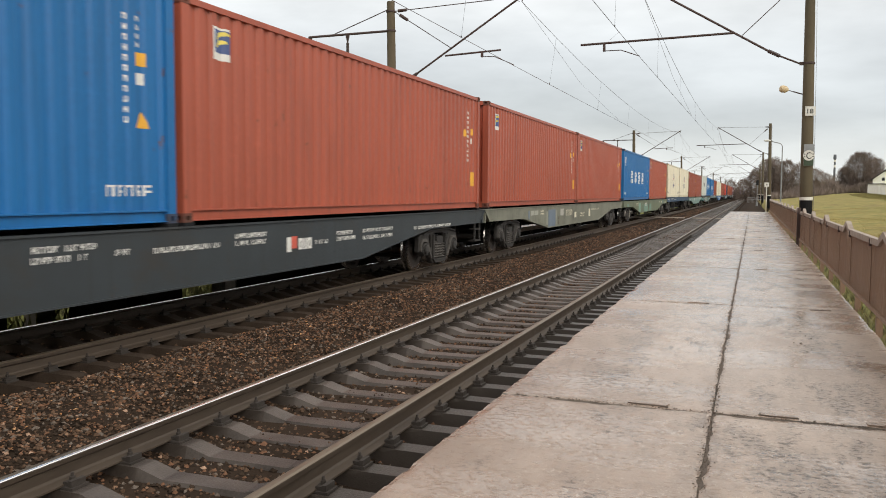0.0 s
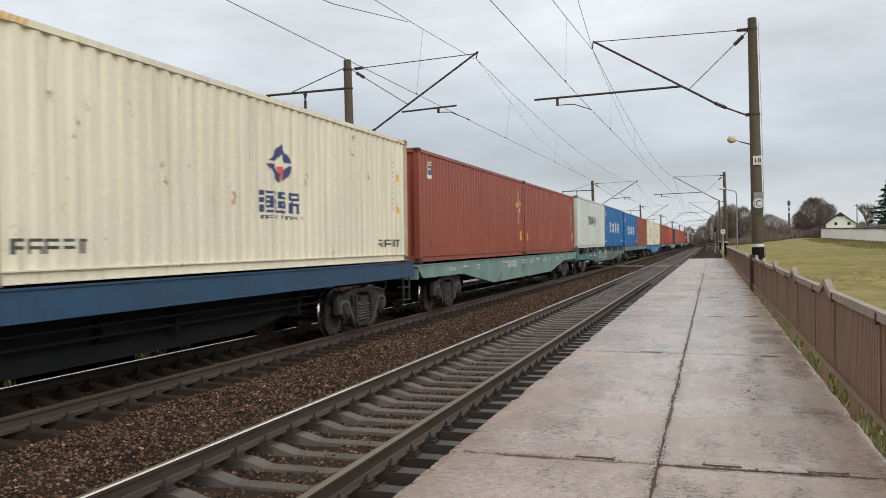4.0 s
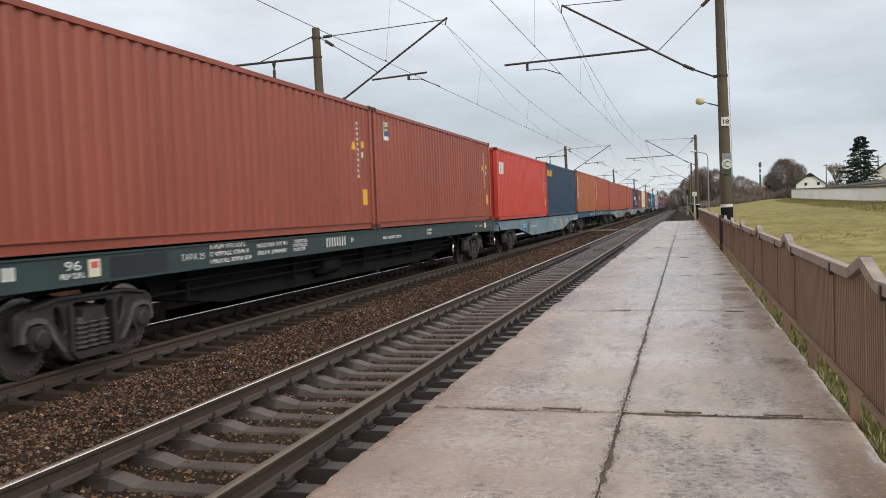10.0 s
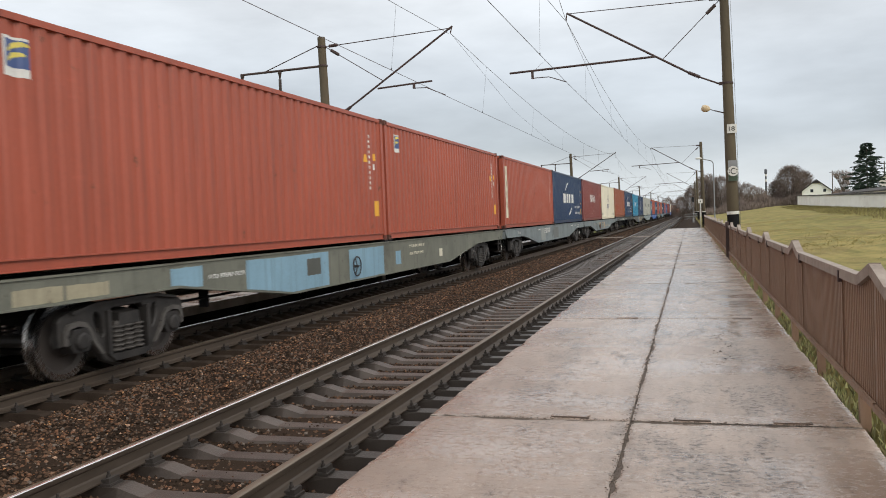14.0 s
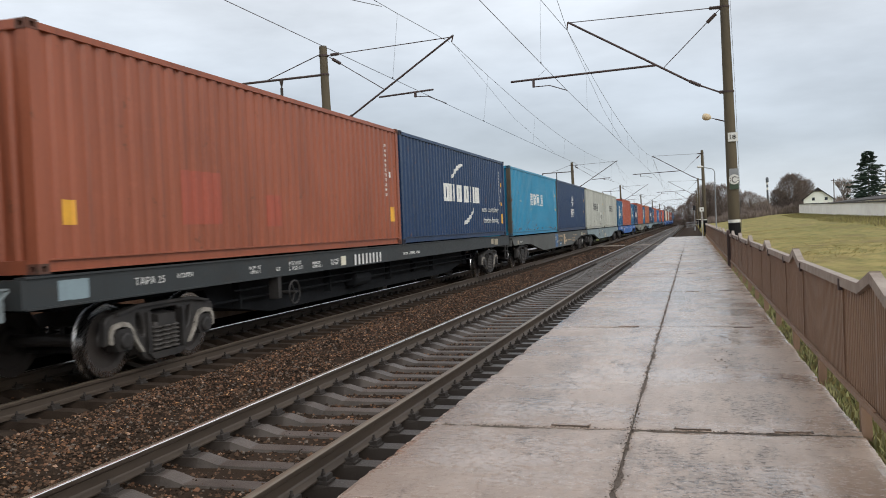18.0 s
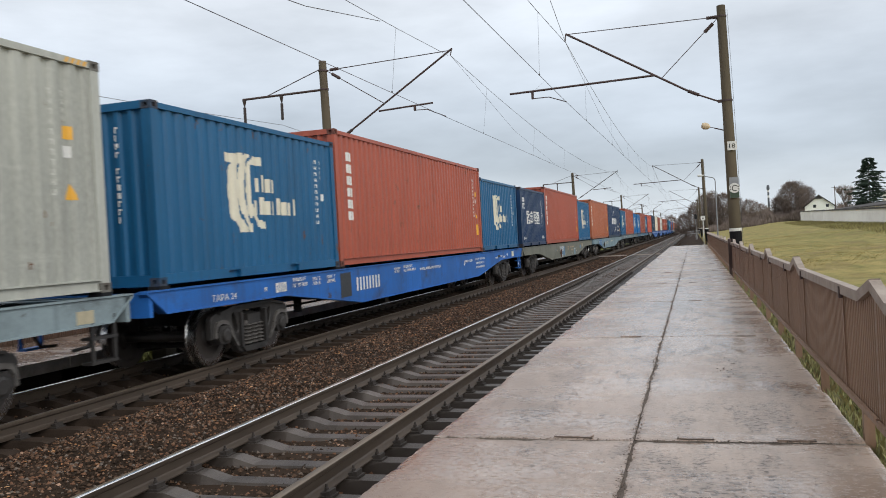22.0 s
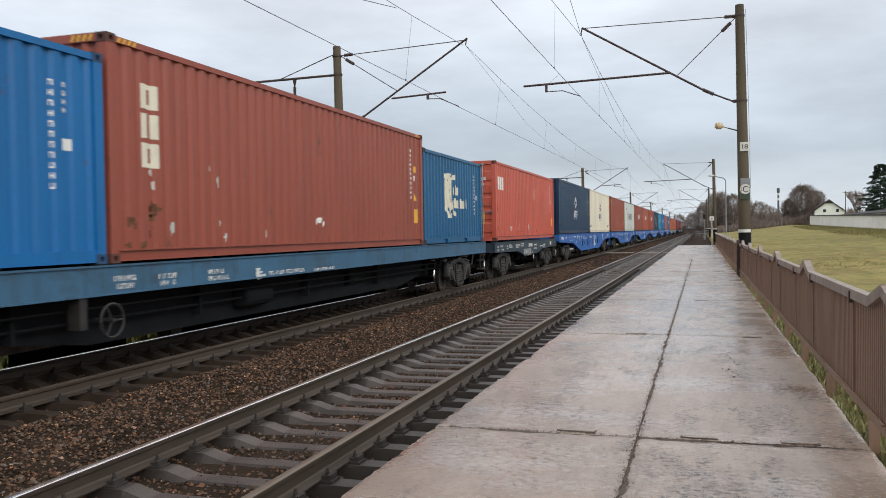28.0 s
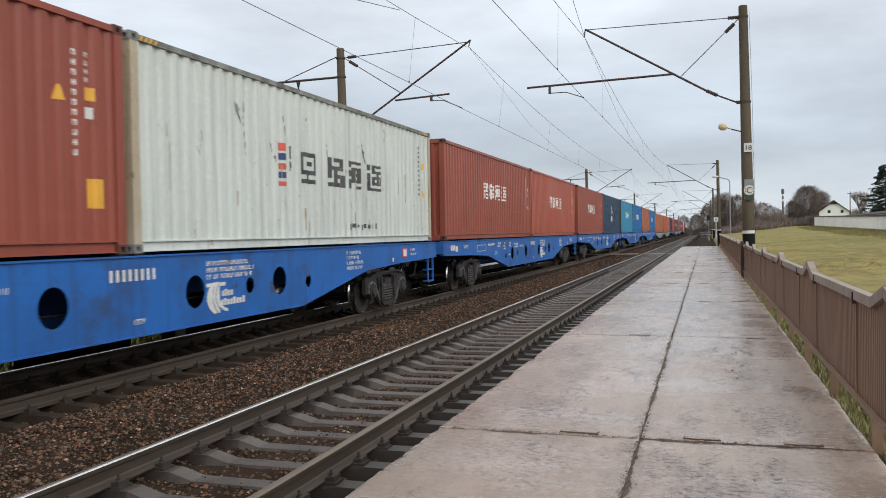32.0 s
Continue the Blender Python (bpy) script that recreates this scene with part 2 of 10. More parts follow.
    l.new(col, b.inputs["Base Color"])
    damp = n.new("ShaderNodeMath")
    damp.operation = "MAXIMUM"
    l.new(field(0.80, 7, 0.66, (0.55, 1.3, 1), 0.44, 0.57, 0.36, 0.13), damp.inputs[0])
    l.new(times(pits, 0.5), damp.inputs[1])
    near, wet, dry = n.new("ShaderNodeVectorMath"), n.new("ShaderNodeMapRange"), n.new("ShaderNodeMath")
    hollow = n.new("ShaderNodeMapping")
    hollow.inputs["Location"].default_value, hollow.inputs["Scale"].default_value = (-3.2 / 1.2, -16.0 / 12.0, 0), (1 / 1.2, 1 / 12.0, 0)
    near.operation, dry.operation = "LENGTH", "MULTIPLY"
    l.new(tc.outputs["Object"], hollow.inputs[0])
    l.new(hollow.outputs[0], near.inputs[0])
    l.new(near.outputs["Value"], wet.inputs[0])
    wet.inputs["From Min"].default_value, wet.inputs["From Max"].default_value = 0.25, 1.0
    wet.inputs["To Min"].default_value, wet.inputs["To Max"].default_value = 0.50, 1.0
    l.new(damp.outputs[0], dry.inputs[0])
    l.new(wet.outputs[0], dry.inputs[1])
    l.new(dry.outputs[0], b.inputs["Roughness"])
    bp = n.new("ShaderNodeBump")
    bp.inputs["Distance"].default_value = 0.006
    l.new(times(dry.outputs[0], 0.75), bp.inputs["Strength"])
    l.new(field(24.0, 5, 0.66, (0.85, 1.1, 1), 0.50, 0.60, 1, 0), bp.inputs["Height"])
    l.new(bp.outputs[0], b.inputs["Normal"])
    return m


def overlay(m, colour, scale, lo, hi, amount, stretch=(1, 1, 1), detail=6.0):
    """Lays blotches of another tone over a material's colour."""
    n, l = m.node_tree.nodes, m.node_tree.links
    tc, mp, t, r, x = (n.new(k) for k in ("ShaderNodeTexCoord", "ShaderNodeMapping", "ShaderNodeTexNoise", "ShaderNodeMapRange", "ShaderNodeMix"))
    mp.inputs["Scale"].default_value = stretch
    t.inputs["Scale"].default_value, t.inputs["Detail"].default_value, t.inputs["Roughness"].default_value = scale, detail, 0.66
    r.inputs["From Min"].default_value, r.inputs["From Max"].default_value, r.inputs["To Max"].default_value = lo, hi, amount
    x.data_type = "RGBA"
    x.inputs["B"].default_value = (*colour, 1)
    base = n["Principled BSDF"].inputs["Base Color"]
    l.new(tc.outputs["Object"], mp.inputs[0])
    l.new(mp.outputs[0], t.inputs["Vector"])
    l.new(t.outputs[0], r.inputs[0])
    l.new(r.outputs[0], x.inputs["Factor"])
    l.new(base.links[0].from_socket, x.inputs["A"])
    l.new(x.outputs["Result"], base)
    return m


RUST = (0.13, 0.055, 0.03)
PAINT, CAST = {}, {}


def container_paint(key, base, rust=RUST, wear=0.80, gain=0.90):
    base = tuple(min(0.85, c * gain) for c in base)
    PAINT[key] = shader("container_paint_" + key, base, tuple(c * wear for c in base), 0.42, 0, 30, 0.55, 0.04, streak=tuple(c * (wear - 0.22) + 0.012 for c in base), spots=rust, spec=0.36, stretch=(1, 1, 0.45))
    overlay(PAINT[key], tuple(c * 0.55 + 0.008 for c in base), 1.0, 0.54, 0.74, 0.50 if wear < 0.75 else 0.32, (3.2, 3.2, 0.35), 7.0)
    overlay(PAINT[key], tuple(min(0.85, c * 1.18 + 0.006) for c in base), 1.6, 0.60, 0.72, 0.45, (0.5, 0.5, 2.2), 8.0)
    CAST[key] = shader("worn_casting_" + key, tuple(c * 0.42 + 0.02 for c in base), (0.06, 0.042, 0.032), 0.7, 0, 40, 4.0, 0.2, spots=rust, spec=0.3)


container_paint("red", (0.355, 0.088, 0.056))
container_paint("brick", (0.455, 0.108, 0.064))
container_paint("maroon", (0.27, 0.070, 0.062))
container_paint("orange", (0.51, 0.158, 0.076), RUST, 0.70)
container_paint("terracotta", (0.37, 0.110, 0.058), RUST, 0.72)
container_paint("scarlet", (0.66, 0.076, 0.054))
container_paint("coral", (0.64, 0.128, 0.080))
container_paint("blue", (0.007, 0.166, 0.450))
container_paint("teal_blue", (0.010, 0.124, 0.278))
container_paint("sky", (0.035, 0.300, 0.500), (0.16, 0.09, 0.05), 0.76)
container_paint("repair", (0.45, 0.104, 0.062))
container_paint("navy", (0.016, 0.048, 0.122))
container_paint("slate", (0.015, 0.052, 0.108))
container_paint("cream", (0.79, 0.74, 0.59), (0.30, 0.17, 0.07), 0.80, 1.04)
container_paint("white", (0.62, 0.66, 0.62), (0.26, 0.18, 0.10), 0.80, 1.04)
container_paint("grey", (0.50, 0.51, 0.455), (0.22, 0.16, 0.10), 0.66, 0.98)
FRAME = {}


def wagon_paint(key, base, patches=None):
    FRAME[key] = shader("wagon_paint_" + key, base, tuple(c * 0.6 + 0.01 for c in base), 0.55, 0, 25, 0.9, 0.06, spec=0.3, streak=tuple(c * 0.45 + 0.02 for c in base), spots=(0.07, 0.05, 0.04), patches=patches)
    overlay(FRAME[key], (0.050, 0.044, 0.038), 1.3, 0.52, 0.70, 0.55, (1, 1, 1.6), 8.0)


wagon_paint("anthracite", (0.045, 0.055, 0.062))
wagon_paint("grey_green", (0.23, 0.235, 0.185))
wagon_paint("green", (0.17, 0.20, 0.13))
wagon_paint("dark_blue", (0.030, 0.085, 0.160))
wagon_paint("mint", (0.22, 0.34, 0.31))
wagon_paint("teal", (0.075, 0.225, 0.225))
wagon_paint("grey_blue", (0.16, 0.22, 0.245))
wagon_paint("blue", (0.030, 0.185, 0.460))
wagon_paint("royal", (0.022, 0.150, 0.500))
wagon_paint("dark_green", (0.040, 0.068, 0.068))
wagon_paint("steel_blue", (0.225, 0.320, 0.365))
wagon_paint("navy", (0.025, 0.075, 0.150))
wagon_paint("patched", (0.20, 0.205, 0.165))
wagon_paint("grey", (0.24, 0.28, 0.285))
wagon_paint("charcoal", (0.042, 0.048, 0.050))
wagon_paint("mottled", (0.115, 0.120, 0.112))
wagon_paint("pale", (0.265, 0.335, 0.355))
wagon_paint("sea_blue", (0.055, 0.15, 0.25))
wagon_paint("locks", (0.10, 0.32, 0.50))
wagon_paint("slate", (0.035, 0.060, 0.080))
# grime plus the shade under the wagons, both put into this near-black
M_UNDER = shader("grimy_shaded_steel", (0.013, 0.014, 0.016), (0.007, 0.008, 0.009), 0.85, 0, 30, 2.0, 0.2, spec=0.2)
M_BOGIE = shader("dusty_cast_steel", (0.042, 0.038, 0.035), (0.013, 0.012, 0.012), 0.6, 0.1, 40, 4.0, 0.3)
M_JAW = shader("pale_worn_jaw", (0.36, 0.33, 0.285), (0.13, 0.12, 0.105), 0.7, 0.0, 30, 7.0, 0.2)
M_JAWGREY = shader("grey_worn_jaw", (0.115, 0.106, 0.097), (0.05, 0.046, 0.043), 0.7, 0.0, 30, 7.0, 0.2)
M_SPRING = shader("dusty_spring_steel", (0.105, 0.096, 0.088), (0.04, 0.036, 0.033), 0.65, 0.3, 40, 6.0, 0.1)
M_WHEEL = shader("dark_wheel_steel", (0.085, 0.075, 0.070), (0.066, 0.057, 0.053), 0.5, 0.3, 12, 2.0, 0.0)
M_TREAD = shader("polished_tread", (0.55, 0.55, 0.55), (0.40, 0.39, 0.38), 0.25, 1.0, 60, 8.0, 0.02)
M_WHITE = shader("white_marking", (0.78, 0.78, 0.75), (0.60, 0.60, 0.57), 0.6, 0, 50, 3.0, 0.0)
M_CREAMMARK = shader("cream_marking", (0.74, 0.70, 0.56), (0.62, 0.58, 0.46), 0.6, 0, 50, 3.0, 0.0)
M_BLACKMARK = shader("faded_black_marking", (0.045, 0.048, 0.050), (0.13, 0.13, 0.125), 0.7, 0, 40, 4.0, 0.0)
M_NAVYMARK = shader("navy_marking", (0.03, 0.05, 0.16), (0.05, 0.07, 0.18), 0.6, 0, 50, 3.0, 0.0)
M_BADGE = shader("badge_navy", (0.05, 0.09, 0.24), (0.07, 0.11, 0.26), 0.5, 0, 50, 3.0, 0.0)
M_BADGEGOLD = shader("badge_yellow", (0.85, 0.72, 0.16), None, 0.5, 0, 50, 3.0, 0.0)
M_REDMARK = shader("red_marking", (0.70, 0.13, 0.09), None, 0.6, 0, 50, 3.0, 0.0)
M_OLDPOST = shader("rust_bled_cream_paint", (0.50, 0.44, 0.33), (0.36, 0.27, 0.17), 0.6, 0, 30, 2.0, 0.1, streak=(0.22, 0.12, 0.06), spots=(0.13, 0.07, 0.04))
M_TAN = shader("tan_marking", (0.60, 0.45, 0.29), (0.48, 0.36, 0.24), 0.6, 0, 50, 3.0, 0.0)
M_PAPER = shader("weathered_paper", (0.80, 0.80, 0.76), (0.66, 0.65, 0.60), 0.8, 0, 60, 6.0, 0.0, spec=0.2)
M_RUBRED = shader("rubbed_red_paint", (0.60, 0.22, 0.16), (0.52, 0.16, 0.11), 0.6, 0, 40, 3.0, 0.0, spec=0.3)
M_GHOST = shader("rubbed_pale_paint", (0.56, 0.57, 0.525), (0.46, 0.47, 0.42), 0.6, 0, 40, 3.0, 0.0, spec=0.3)
M_DEEPRUST = shader("deep_rust", (0.115, 0.052, 0.030), (0.20, 0.10, 0.055), 0.85, 0, 40, 8.0, 0.0, spec=0.2)
M_DULLPOST = shader("dull_brown_post", (0.105, 0.092, 0.066), (0.055, 0.045, 0.034), 0.7, 0, 30, 3.0, 0.2, spots=(0.05, 0.12, 0.15), spec=0.3)
M_RUSTRUN = shader("rust_run", (0.36, 0.27, 0.19), (0.44, 0.36, 0.28), 0.8, 0, 40, 6.0, 0.0)
M_YELLOW = shader("yellow_sticker", (0.80, 0.42, 0.04), (0.70, 0.36, 0.04), 0.5, 0, 50, 4.0, 0.0)
M_GALV = shader("galvanised_steel", (0.45, 0.46, 0.46), (0.30, 0.31, 0.31), 0.45, 0.8, 60, 6.0, 0.05)
M_REDWHEEL = shader("red_brake_paint", (0.42, 0.06, 0.05), None, 0.5, 0, 40, 5.0, 0.05)
M_CONCRETE = platform_concrete()
M_CONC_EDGE = shader("rough_platform_edge", (0.30, 0.26, 0.22), (0.17, 0.15, 0.12), 0.85, 0, 30, 3.0, 0.8)
M_MAST = shader("old_mast_concrete", (0.120, 0.098, 0.066), (0.070, 0.058, 0.040), 0.85, 0, 50, 1.6, 0.4, stretch=(1, 1, 0.3), spec=0.2)
M_SLEEPER = shader("sleeper_concrete", (0.106, 0.088, 0.076), (0.040, 0.032, 0.027), 0.45, 0, 60, 3.0, 0.35, spec=0.5)
stain_nodes, stain_links = M_SLEEPER.node_tree.nodes, M_SLEEPER.node_tree.links
stain_at, stain_x, stain_abs, stain_fac, stain_mix = (stain_nodes.new(k) for k in ("ShaderNodeTexCoord", "ShaderNodeSeparateXYZ", "ShaderNodeMath", "ShaderNodeMapRange", "ShaderNodeMix"))
stain_abs.operation, stain_mix.data_type = "ABSOLUTE", "RGBA"
stain_fac.inputs["From Min"].default_value, stain_fac.inputs["From Max"].default_value, stain_fac.inputs["To Max"].default_value = 0.50, 0.66, 0.72
stain_mix.inputs["B"].default_value = (0.036, 0.028, 0.023, 1)
stain_links.new(stain_at.outputs["Object"], stain_x.inputs[0])
stain_links.new(stain_x.outputs["X"], stain_abs.inputs[0])
stain_links.new(stain_abs.outputs[0], stain_fac.inputs[0])
stain_links.new(stain_fac.outputs[0], stain_mix.inputs["Factor"])
stain_links.new(M_SLEEPER.node_tree.nodes["Principled BSDF"].inputs["Base Color"].links[0].from_socket, stain_mix.inputs["A"])
stain_links.new(stain_mix.outputs["Result"], M_SLEEPER.node_tree.nodes["Principled BSDF"].inputs["Base Color"])
M_SLEEPERDIRT = shader("dirt_covered_sleeper", (0.062, 0.045, 0.034), (0.034, 0.024, 0.018), 0.95, 0, 60, 3.0, 0.6, spec=0.1)
M_RAIL = shader("rusty_rail_side", (0.098, 0.074, 0.055), (0.052, 0.038, 0.029), 0.6, 0.3, 30, 2.0, 0.2, stretch=(1, 0.2, 1))
M_RAILTOP = shader("polished_rail_head", (0.90, 0.90, 0.90), (0.80, 0.79, 0.78), 0.22, 1.0, 40, 3.0, 0.02, stretch=(1, 0.05, 1))
M_RAILDUST = shader("dusty_rail_head", (0.205, 0.165, 0.122), (0.14, 0.105, 0.078), 0.45, 0.5, 40, 3.0, 0.05, stretch=(1, 0.05, 1))
M_CLIP = shader("rusty_fastening", (0.058, 0.048, 0.042), (0.030, 0.025, 0.022), 0.8, 0.3, 50, 5.0, 0.3)
M_BALLAST = shader("dirty_ballast_bed", (0.046, 0.031, 0.022), (0.020, 0.014, 0.010), 0.95, 0, 40, 1.2, 1.0, spots=(0.085, 0.046, 0.026), spec=0.05)
# near-black that holds the shade behind the train and under the far platform
M_SHADEBLACK = shader("shade_black_surface", (0.016, 0.014, 0.012), (0.009, 0.008, 0.007), 1.0, 0, 20, 0.8, 0.8, spec=0.0)
M_STONE = shader("ballast_stone", (0.102, 0.067, 0.044), (0.042, 0.029, 0.020), 0.9, 0, 30, 3.0, 0.3, islands=0.5, tints=((0.0, (0.036, 0.026, 0.020)), (0.42, (0.108, 0.066, 0.045)), (0.70, (0.165, 0.083, 0.050)), (0.84, (0.122, 0.104, 0.090)), (0.950, (0.185, 0.110, 0.072)), (0.988, (0.34, 0.22, 0.155))), spec=0.10)
M_LEAF = shader("fallen_leaf", (0.34, 0.165, 0.065), (0.19, 0.085, 0.036), 0.8, 0, 30, 8.0, 0.1, islands=0.5, tints=((0.0, (0.15, 0.07, 0.035)), (0.45, (0.34, 0.16, 0.065)), (0.80, (0.46, 0.27, 0.14))))
M_CRUMB = shader("dirt_crumb", (0.085, 0.060, 0.045), (0.040, 0.030, 0.024), 0.9, 0, 40, 4.0, 0.2, tints=((0.0, (0.06, 0.042, 0.032)), (0.5, (0.12, 0.085, 0.065)), (0.85, (0.24, 0.185, 0.15))))
M_FENCE = shader("brown_fence_sheet", (0.262, 0.160, 0.102), (0.180, 0.108, 0.068), 0.5, 0, 40, 1.2, 0.08, stretch=(1, 1, 0.2), streak=(0.27, 0.20, 0.16))
M_FENCETOP = shader("pale_weathered_rail", (0.36, 0.300, 0.255), (0.20, 0.152, 0.122), 0.6, 0, 40, 5.0, 0.2)
M_GRASS = shader("winter_grass", (0.335, 0.272, 0.105), (0.150, 0.150, 0.050), 0.95, 0, 9.0, 1.6, 1.0, spots=(0.205, 0.142, 0.072), stretch=(1, 0.5, 1), spec=0.1, spread=0.12)
overlay(M_GRASS, (0.150, 0.165, 0.052), 0.10, 0.48, 0.64, 0.50, (1, 0.45, 1))
overlay(M_GRASS, (0.185, 0.130, 0.062), 0.45, 0.50, 0.66, 0.60, (1, 0.3, 1), 8.0)
overlay(M_GRASS, (0.42, 0.36, 0.16), 1.4, 0.56, 0.70, 0.45, (1, 0.35, 1), 8.0)
M_FIELDBLADE = shader("field_grass_blade", (0.40, 0.32, 0.13), (0.26, 0.235, 0.085), 0.8, 0, 20, 0.5, 0.0, islands=0.18)
M_DAMPGRASS = shader("damp_green_grass", (0.190, 0.195, 0.066), (0.110, 0.120, 0.042), 0.95, 0, 7, 0.5, 1.0, spec=0.05)
M_DAMPBLADE = shader("long_green_blade", (0.215, 0.235, 0.085), (0.26, 0.22, 0.11), 0.8, 0, 20, 3.0, 0.0, islands=0.5)
M_BLADE = shader("grass_blade", (0.205, 0.225, 0.085), (0.25, 0.20, 0.10), 0.8, 0, 20, 3.0, 0.0, islands=0.6)
M_ROUGH = shader("rough_grass_blade", (0.235, 0.225, 0.075), (0.25, 0.19, 0.09), 0.8, 0, 20, 3.0, 0.0, islands=0.5)
M_SOIL = shader("trackside_soil", (0.135, 0.105, 0.085), (0.085, 0.068, 0.055), 0.95, 0, 15, 0.6, 0.8)
M_METALDARK = shader("dark_bracket_steel", (0.085, 0.055, 0.050), (0.050, 0.035, 0.032), 0.65, 0.3, 40, 4.0, 0.1)
M_WIRE = shader("dull_wire", (0.13, 0.13, 0.135), None, 0.5, 0.5, 20, 3.0, 0.0)
M_INSUL = shader("brown_insulator", (0.055, 0.040, 0.036), None, 0.3, 0, 40, 5.0, 0.0)
M_PLATE = shader("white_enamel_plate", (0.72, 0.72, 0.68), (0.55, 0.54, 0.50), 0.5, 0, 40, 6.0, 0.05)
M_BLACK = shader("black_band_paint", (0.014, 0.014, 0.015), None, 0.8, 0, 40, 4.0, 0.05, spec=0.1)
M_LAMP = shader("frosted_lamp_bowl", (0.62, 0.50, 0.33), (0.50, 0.36, 0.20), 0.35, 0, 30, 6.0, 0.0)
M_GREYPOLE = shader("grey_painted_pole", (0.30, 0.31, 0.32), None, 0.5, 0.4, 40, 4.0, 0.05)
M_SIGNGREEN = shader("dull_sign_green", (0.055, 0.085, 0.055), None, 0.7, 0, 40, 5.0, 0.0)
M_PLASTER = shader("white_render_wall", (0.86, 0.84, 0.80), (0.70, 0.67, 0.62), 0.9, 0, 0.8, 0.12, 0.0, spots=(0.40, 0.34, 0.27), stretch=(1, 0.3, 1))
M_HOUSE = shader("white_house_wall", (0.84, 0.87, 0.80), (0.76, 0.79, 0.72), 0.8, 0, 20, 1.0, 0.1)
M_ROOF = shader("dark_roofing", (0.060, 0.055, 0.052), (0.035, 0.032, 0.030), 0.85, 0, 12, 1.5, 0.3)
M_GLASSDARK = shader("dark_window_glass", (0.020, 0.025, 0.030), None, 0.1, 0, 10, 2.0, 0.0)
M_BRICK = shader("grey_chimney_shaft", (0.115, 0.125, 0.145), (0.085, 0.095, 0.11), 0.9, 0, 12, 1.0, 0.3)
M_BARK = shader("bare_bark", (0.100, 0.080, 0.066), (0.060, 0.048, 0.040), 0.95, 0, 20, 2.0, 0.4)
M_TWIG = shader("bare_twig", (0.245, 0.198, 0.172), (0.165, 0.132, 0.114), 0.95, 0, 8, 0.4, 0.0, islands=0.35, spec=0.1)
M_NEEDLE = shader("fir_needles", (0.022, 0.042, 0.024), (0.012, 0.026, 0.016), 0.9, 0, 10, 1.0, 0.0, islands=0.4)
M_WOOD = shader("pale_timber", (0.42, 0.36, 0.315), (0.28, 0.24, 0.205), 0.8, 0, 20, 2.0, 0.4, stretch=(0.2, 1, 1))
M_OLDBOARD = shader("weathered_board", (0.125, 0.108, 0.098), (0.070, 0.060, 0.054), 0.9, 0, 30, 2.0, 0.3, stretch=(1, 1, 0.1))
M_SIGNAL = shader("signal_black", (0.015, 0.015, 0.016), None, 0.5, 0, 20, 2.0, 0.0)


